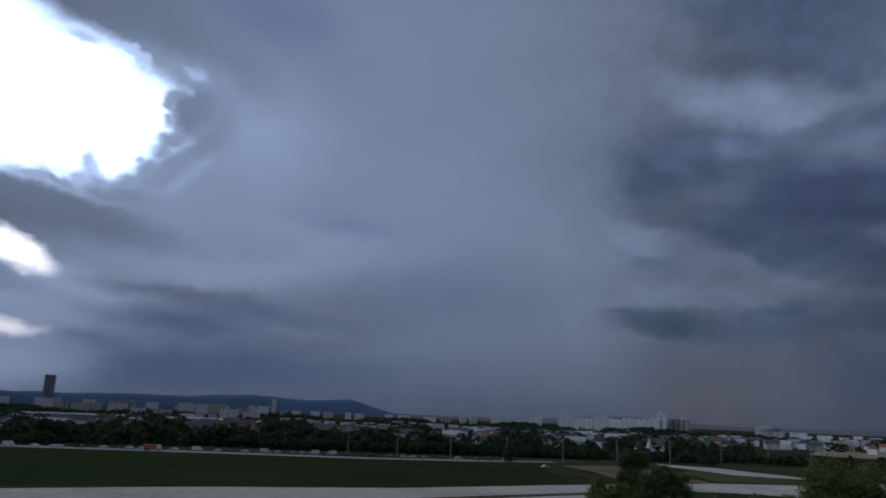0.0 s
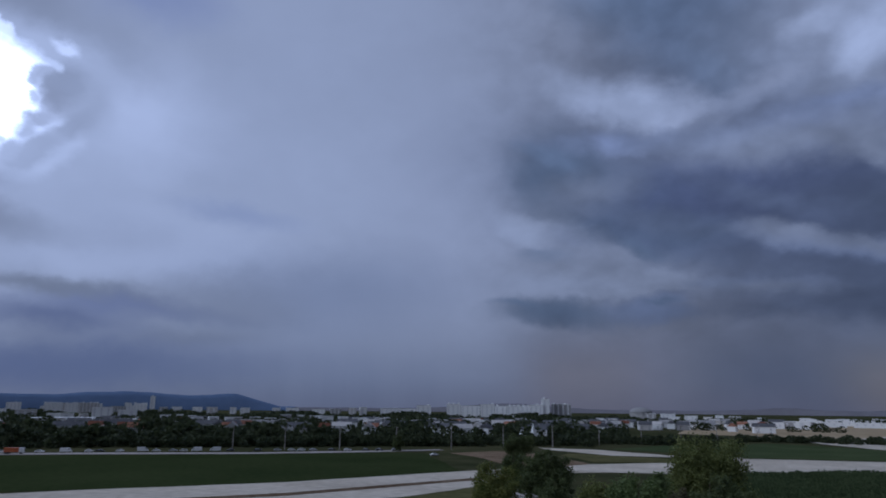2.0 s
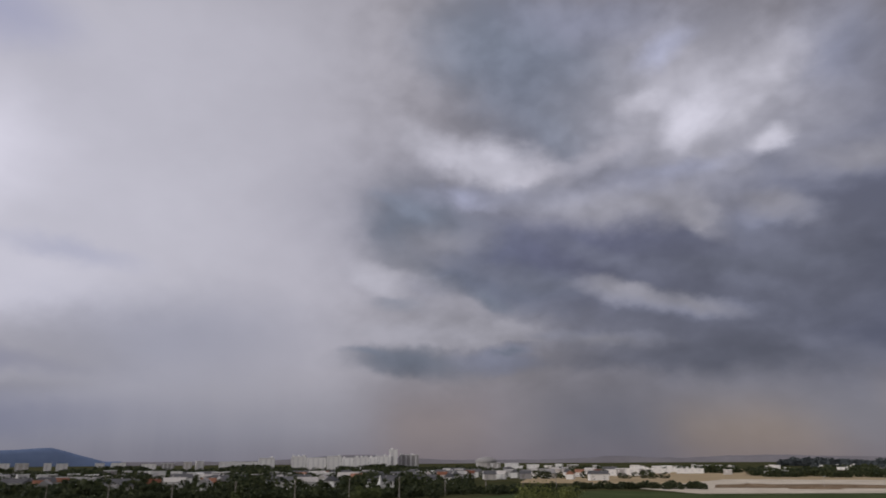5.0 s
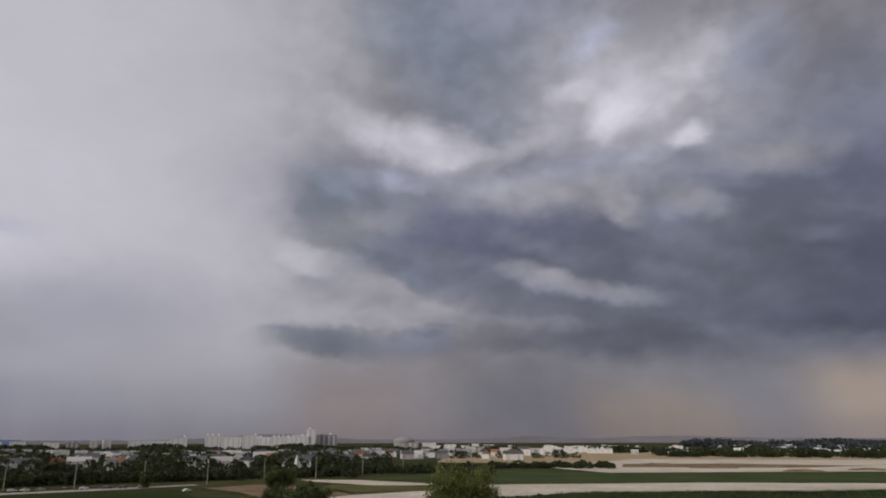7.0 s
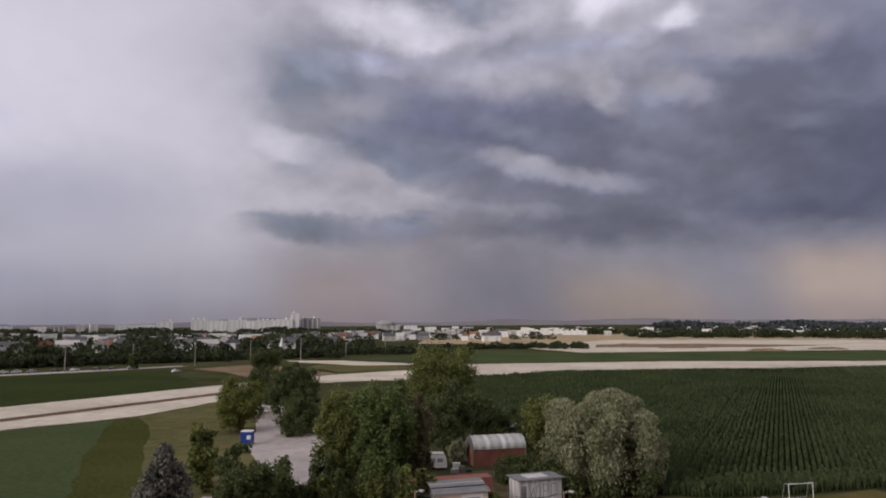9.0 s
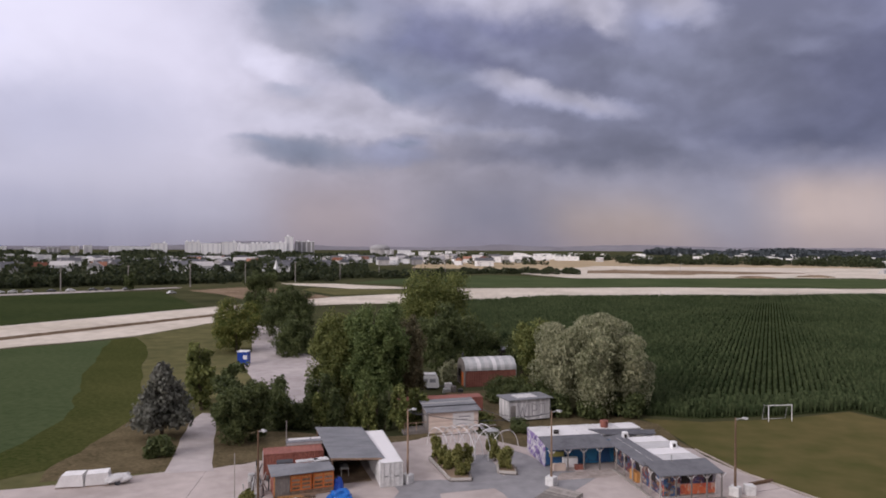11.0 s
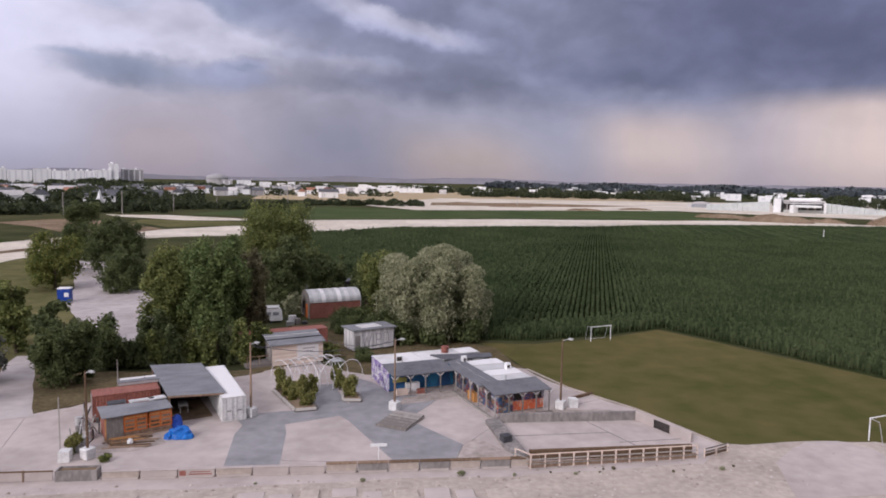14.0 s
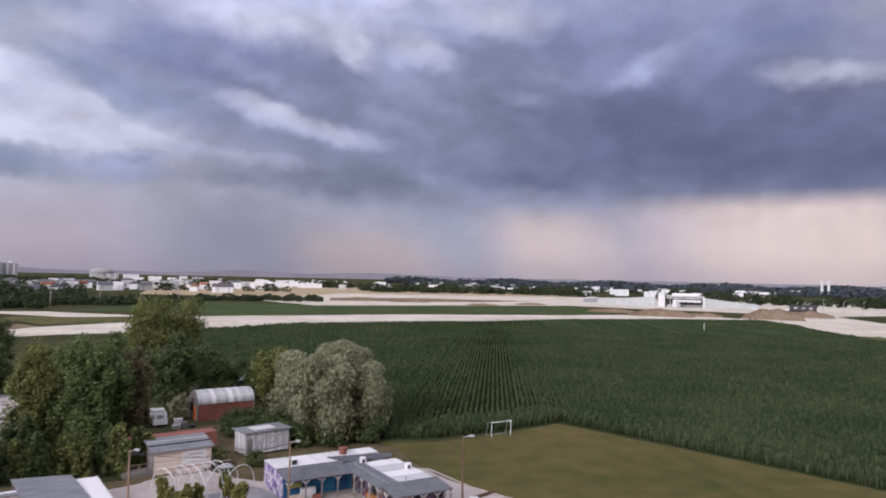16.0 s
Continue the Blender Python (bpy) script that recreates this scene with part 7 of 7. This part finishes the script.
def house(x, y, turn, w, d, h, walls, roof, label):
    t = thing("house", pose(x, y, 0, 0, 0, turn), label, "house", "houses behind the belt")
    part("wall", boxes((-w / 2, -d / 2, 0, w / 2, d / 2, h)), walls, t)
    bm = bmesh.new()
    o = 0.5
    v = [bm.verts.new(c) for c in ((-w / 2 - o, -d / 2 - o, h - 0.1), (w / 2 + o, -d / 2 - o, h - 0.1), (w / 2 + o, d / 2 + o, h - 0.1), (-w / 2 - o, d / 2 + o, h - 0.1), (-w / 2 - o, 0, h + d * 0.42), (w / 2 + o, 0, h + d * 0.42))]
    for f in ((0, 1, 5, 4), (2, 3, 4, 5), (0, 4, 3), (1, 2, 5), (0, 3, 2, 1)):
        bm.faces.new([v[i] for i in f])
    ro = part("roof", bm, roof, t)
    part("chimney", boxes((w * 0.2, -0.4, h + d * 0.3, w * 0.2 + 0.7, 0.4, h + d * 0.42 + 0.9)), M_RENDER_G, ro)
    for k in (-1, 1):
        for z in (0.9, 3.6):
            if z + 1.4 < h:
                part("window", boxes((k * w * 0.27 - 0.6, -d / 2 - 0.05, z, k * w * 0.27 + 0.6, -d / 2 - 0.01, z + 1.3)), M_WINDOW_FAR, t)
    return t


HOUSES = [house(0, 0, 0, 12, 9, 6, M_RENDER_W, M_TILE_ROOF, "white house with red tiled roof"), house(0, 0, 0, 18, 9, 6.5, M_RENDER_W, M_RENDER_G, "white row of houses with grey roofs"),
          house(0, 0, 0, 14, 10, 6.5, M_RENDER_G, M_FLAT_ROOF, "grey house with dark roof"), house(0, 0, 0, 22, 9, 7, M_RENDER_W, M_FLAT_ROOF, "long white terrace with grey roof")]
put = set()
for k in range(170):
    a, d = r.uniform(-70, -2), r.uniform(600, 1050)
    if a > -14:
        d += 250
    x, y = polar(a, d)
    m = pose(x, y, 0, 0, 0, -a + r.choice((0, 0, 90, 20)) + r.uniform(-12, 12))
    i = r.choice((0, 1, 1, 2, 3, 3))
    if i in put:
        copy_thing(HOUSES[i], m)
    else:
        put.add(i)
        HOUSES[i].matrix_basis = m
house(*polar(-59.3, 560), 62, 17, 10, 7.5, M_RENDER_W, M_TILE_ROOF, "white villa with red tiled roof among trees")
house(*polar(-39.6, 570), 30, 10, 8, 5, M_RENDER_W, M_RENDER_G, "white house with a steep pale gable")
t = thing("chapel", pose(*polar(-19.95, 560), 0, 0, 0, 20), "small white chapel spire among trees", "chapel")
part("nave", boxes((-3, 0, 0, 3, 9, 5)), M_RENDER_W, t)
part("spire", rods(((0, 0, 4), (0, 0, 13), 2.6, 0.15), sides=4), M_WHITE, t)
# domed hall
t = thing("domed_hall", pose(*polar(-11.6, 2000), 0), "large grey domed hall on the skyline", "hall")
bm = bmesh.new()
bmesh.ops.create_uvsphere(bm, u_segments=20, v_segments=10, radius=1, matrix=Matrix.LocRotScale((0, 0, 17), None, (30, 30, 13)))
part("dome", bm, M_RENDER_G, t)
part("drum", rods(((0, 0, 0), (0, 0, 18), 29), sides=24), M_RENDER_G, t)


# ---- new building beyond the maize ----
def arena():
    x, y = polar(32.9, 690)
    t = thing("arena", pose(x, y, 0, 0, 0, -32), "new white building with pale glass halls on gravel ground", "building")
    for k in range(12):
        x0 = -68 + k * 4.5
        part("glass_hall", prism([(x0, 6), (x0 + 4.3, 6), (x0 + 4.3, 20), (x0, 20)], 0, 5.2 + k * 0.35), M_GLASS_FAR, t)
    for k in range(11):
        x0 = 31 + k * 4.2
        part("glass_hall", prism([(x0, 4), (x0 + 4.0, 4), (x0 + 4.0, 16), (x0, 16)], 0, 8.6 - k * 0.45), M_GLASS_FAR, t)
    part("fin", prism([(-11, -2), (-5, -2), (-3, 14), (-11, 14)], 0, 12.6), M_WHITE, t)
    # solid block, toned near-black to hold the shade of the open hall
    part("hall", boxes((-3, 4, 0, 29, 20, 9.6)), M_DARKIN, t)
    part("roof", boxes((-3, 0, 9.7, 30, 22, 10.9)), M_RENDER_G, t)
    part("upper_storey", boxes((2, 8, 10.95, 24, 20, 13.0)), M_RENDER_W, t)
    part("canopy", prism([(3, -6), (27, -5), (23, 3.9), (6, 3.9)], 5.2, 7.0), M_WHITE, t)
    part("gallery", boxes((-2.9, 2.0, 8.2, 29, 3.9, 9.0)), M_RENDER_W, t)
    for k in range(6):
        part("column", rods(((0 + k * 5.5, 1.0, 0), (0 + k * 5.5, 1.0, 9.7), 0.3), sides=8), M_RENDER_G, t)
    part("fin", prism([(2, -9), (5, -8.6), (9, -3), (7, -3)], 0, 7.5), M_WHITE, t)
    part("end_fin", boxes((29, -2, 0, 31, 14, 9.5)), M_WHITE, t)
    part("lobby_wall", boxes((-2.9, 3.9, 0, 28.9, 3.99, 2.6)), M_GLASS_FAR, t)

arena()
t = thing("marquee", pose(*polar(26.9, 760), 0, 0, 0, -26), "pale grey curved pavilion beside the new building", "pavilion")
n = 12
part("roof", prism([(-14, 0)] + [(14 * -math.cos(math.pi * i / n), 6 * math.sin(math.pi * i / n)) for i in range(n + 1)], 0, 18), M_RENDER_G, t, at=Matrix(((1, 0, 0, 0), (0, 0, 1, 0), (0, 1, 0, 0), (0, 0, 0, 1))))
part("gable", boxes((-9, -0.4, 0, 9, -0.05, 4)), M_WINDOW_FAR, t)


def mound(az, d, w, dep, h, seed, material=M_DIRT_DARK, label="long heap of brown excavated soil"):
    x, y = polar(az, d)
    n, k = 28, 12
    bm = bmesh.new()
    grid = []
    for j in range(k + 1):
        row = []
        for i in range(n + 1):
            u, v = i / n * 2 - 1, j / k * 2 - 1
            f = max(0.0, 1 - u * u) * max(0.0, 1 - v * v)
            z = h * f ** 0.7 * (1 + 0.5 * noise.noise(Vector((u * 2.5 + seed, v * 2, seed)))) + 0.5 * noise.noise(Vector((u * 9, v * 7, seed))) + 0.3 * noise.noise(Vector((u * 21, v * 9, seed)))
            row.append(bm.verts.new((u * w / 2, v * dep / 2, max(z if f > 0 else -0.2, -0.2))))
        grid.append(row)
    for j in range(k):
        for i in range(n):
            bm.faces.new((grid[j][i], grid[j][i + 1], grid[j + 1][i + 1], grid[j + 1][i]))
    t = thing("soil_heap", pose(x, y, 0.1, 0, 0, -az), label, "soil heap", "soil heaps")
    part("soil", bm, material, t)


mound(28.4, 545, 36, 22, 2.6, 1)
mound(32.2, 505, 46, 22, 4.2, 2)
mound(35.4, 520, 26, 14, 2.4, 6)
mound(40.2, 520, 40, 24, 6.6, 3)
mound(42.3, 578, 40, 30, 4.8, 4)
for k, (a, d, w) in enumerate(((12, 640, 40), (18, 600, 30), (15, 690, 46), (22, 640, 30), (8, 700, 40))):
    mound(a, d, w, 9, 1.6, 10 + k, label="low ridge of brown soil on the gravel")
mound(44.5, 360, 60, 14, 1.5, 20, M_FIELD_DRY, "grassy bank between gravel tracks")
mound(50, 330, 40, 12, 1.5, 21, M_FIELD_DRY, "grassy bank between gravel tracks")
t = thing("site_trailer", pose(*polar(42.2, 576), 3.6, 0, 0, -41), "black site trailer on a soil heap", "trailer")
part("body", boxes((-9, 0, 0.6, 9, 4, 5.2), bevel=0.2), M_DARK, t)
for k in range(3):
    part("window", boxes((-6 + k * 5, -0.06, 2.2, -3.6 + k * 5, -0.01, 3.6)), M_RENDER_G, t)
for k in (-6, 6):
    part("wheel", rods(((k, -0.1, 0.4), (k, 0.6, 0.4), 0.6), sides=10), M_DARK, t)


def street_lamp(az, d, h):
    x, y = polar(az, d)
    t = thing("street_lamp", (x, y, 0.0), "tall pale street lamp beside the new road", "street lamp", "street lamps")
    part("pole", rods(((0, 0, 0), (0, 0, h), 0.22, 0.14), sides=6), M_STEEL, t)
    part("arm", rods(((0, 0, h), (1.4, 0, h + 0.3), 0.1), sides=4), M_WHITE, t)
    part("lamp_head", boxes((1.3, -0.3, h + 0.2, 2.4, 0.3, h + 0.5)), M_STEEL, t)


for az, h in ((41.8, 9), (42.3, 9), (43.5, 12), (44.8, 11), (46.0, 11), (47.4, 12), (49.5, 10), (12.6, 8), (38.6, 10), (36.2, 8)):
    street_lamp(az, 640 if h > 8 else 700, h)
for az in (43.42, 43.85):
    t = thing("silo_tower", (*polar(az, 1890), 0), "slim white tower on the far horizon", "tower")
    part("shaft", rods(((0, 0, 0), (0, 0, 34), 3.4, 3.0), sides=10), M_WHITE, t)
    part("cap", rods(((0, 0, 34), (0, 0, 36), 3.2, 1.0), sides=10), M_RENDER_G, t)


# ---- far woods and hills ----
def ridge(name, az0, az1, d, fn, material, label, depth=200, n=160):
    verts, faces = [], []
    for i in range(n + 1):
        az = az0 + (az1 - az0) * i / n
        z = fn(az)
        for dd, zz in ((0, -1), (depth * 0.15, z * 0.75), (depth * 0.4, z), (depth, z * 0.6), (depth * 1.2, -1)):
            verts.append((*polar(az, d + dd), zz))
    for i in range(n):
        for j in range(4):
            a = i * 5 + j
            faces.append((a, a + 5, a + 6, a + 1))
    me = bpy.data.meshes.new(name)
    me.from_pydata(verts, [], faces)
    for p in me.polygons:
        p.use_smooth = True
    return tagged(link(name, me, material), label, name.replace("_", " "), kind="structure")


def bell(az, c, w, h):
    return h * math.exp(-((az - c) / w) ** 2)


def wob(az, s, f):
    return noise.noise(Vector((az * f, s, 0)))


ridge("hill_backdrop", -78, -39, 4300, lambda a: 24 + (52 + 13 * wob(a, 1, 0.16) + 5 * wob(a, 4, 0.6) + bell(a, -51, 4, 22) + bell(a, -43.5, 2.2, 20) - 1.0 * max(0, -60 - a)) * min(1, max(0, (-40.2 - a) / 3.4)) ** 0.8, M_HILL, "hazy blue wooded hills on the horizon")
ridge("low_hill_backdrop", -45, 62, 4350, lambda a: 20 + bell(a, -22, 4.5, 34) + bell(a, -1.5, 2.6, 18) + bell(a, 9, 5, 16) + bell(a, 30, 25, 4) + 5 * wob(a, 2, 0.7), M_HILL_LOW, "low hazy ridge on the horizon")


def far_wood(name, az0, az1, d, h, label, n=420, material=None):
    """Distant woodland as one ragged mass of crowns."""
    rng = np.random.default_rng(int(d) + n)
    c = rng.uniform(0, 1, n)
    az = np.radians(az0 + (az1 - az0) * c)
    dd = d + rng.uniform(0, 260 if d > 2000 else 180 if d > 700 else 45, n)
    s = h * rng.uniform(0.55, 1.0, n) * (1 + 0.25 * np.sin(c * 37))
    cen = np.stack([np.sin(az) * dd, np.cos(az) * dd, s * 0.5], -1)
    L = 34 if d > 1100 else 80
    o = rng.standard_normal((n, L, 3))
    o /= np.linalg.norm(o, axis=2)[:, :, None]
    o *= s[:, None, None] * [0.75, 0.75, 0.5]
    p = (cen[:, None] + o).reshape(-1, 3)
    k = rng.standard_normal((len(p), 3))
    k /= np.linalg.norm(k, axis=1)[:, None]
    b = np.cross(k, rng.standard_normal((len(p), 3)))
    b /= np.linalg.norm(b, axis=1)[:, None]
    q = np.repeat(s, L)[:, None] * (0.22 if d > 1100 else 0.15)
    v = np.stack([p - k * q, p - b * q, p + k * q, p + b * q], 1).reshape(-1, 3)
    v[:, 2] = np.maximum(v[:, 2], 0)
    tagged(link(name, mesh_np(name, v, np.arange(len(v)).reshape(-1, 4)), material or M_WOOD_FAR), label, "woodland", kind="stuff")


# the three farthest woods wear the haze-tinted colour
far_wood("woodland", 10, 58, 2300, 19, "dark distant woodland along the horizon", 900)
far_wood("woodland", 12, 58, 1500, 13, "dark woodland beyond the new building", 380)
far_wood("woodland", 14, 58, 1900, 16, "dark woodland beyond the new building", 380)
far_wood("woodland", -16, 40, 1250, 10, "dark hedges and gardens at the edge of town", 420, M_LEAF_BELT)
far_wood("woodland", 8, 27, 1000, 10, "dark woodland edge behind the gravel ground", 260, M_LEAF_BELT)
far_wood("woodland", -70, -14, 1340, 13, "dark trees among the town blocks", 560, M_LEAF_BELT)
for (x0, y0), (x1, y1) in zip(belt, belt[1:]):
    a0, a1 = math.degrees(math.atan2(x0, y0)), math.degrees(math.atan2(x1, y1))
    far_wood("undergrowth", a0, a1, min(math.hypot(x0, y0), math.hypot(x1, y1)) + 6, 6.0 if y1 < 590 else 5, "dense undergrowth of the tree belt", 110, M_LEAF_BELT)
far_wood("woodland", -72, -38, 480, 11, "dense dark tree belt behind the road", 200, M_LEAF_BELT)
for d, n in ((560, 90), (640, 210), (760, 270), (900, 290), (1060, 280), (1240, 230)):
    far_wood("garden_trees", -71, -13, d, 11.0, "leafy trees among the houses", n, M_LEAF_BELT)
far_wood("garden_trees", -13, 2, 900, 9, "leafy trees among the houses", 40, M_LEAF_BELT)
far_wood("woodland", 32, 54, 860, 9, "row of dark trees behind the new road", 170, M_LEAF_BELT)
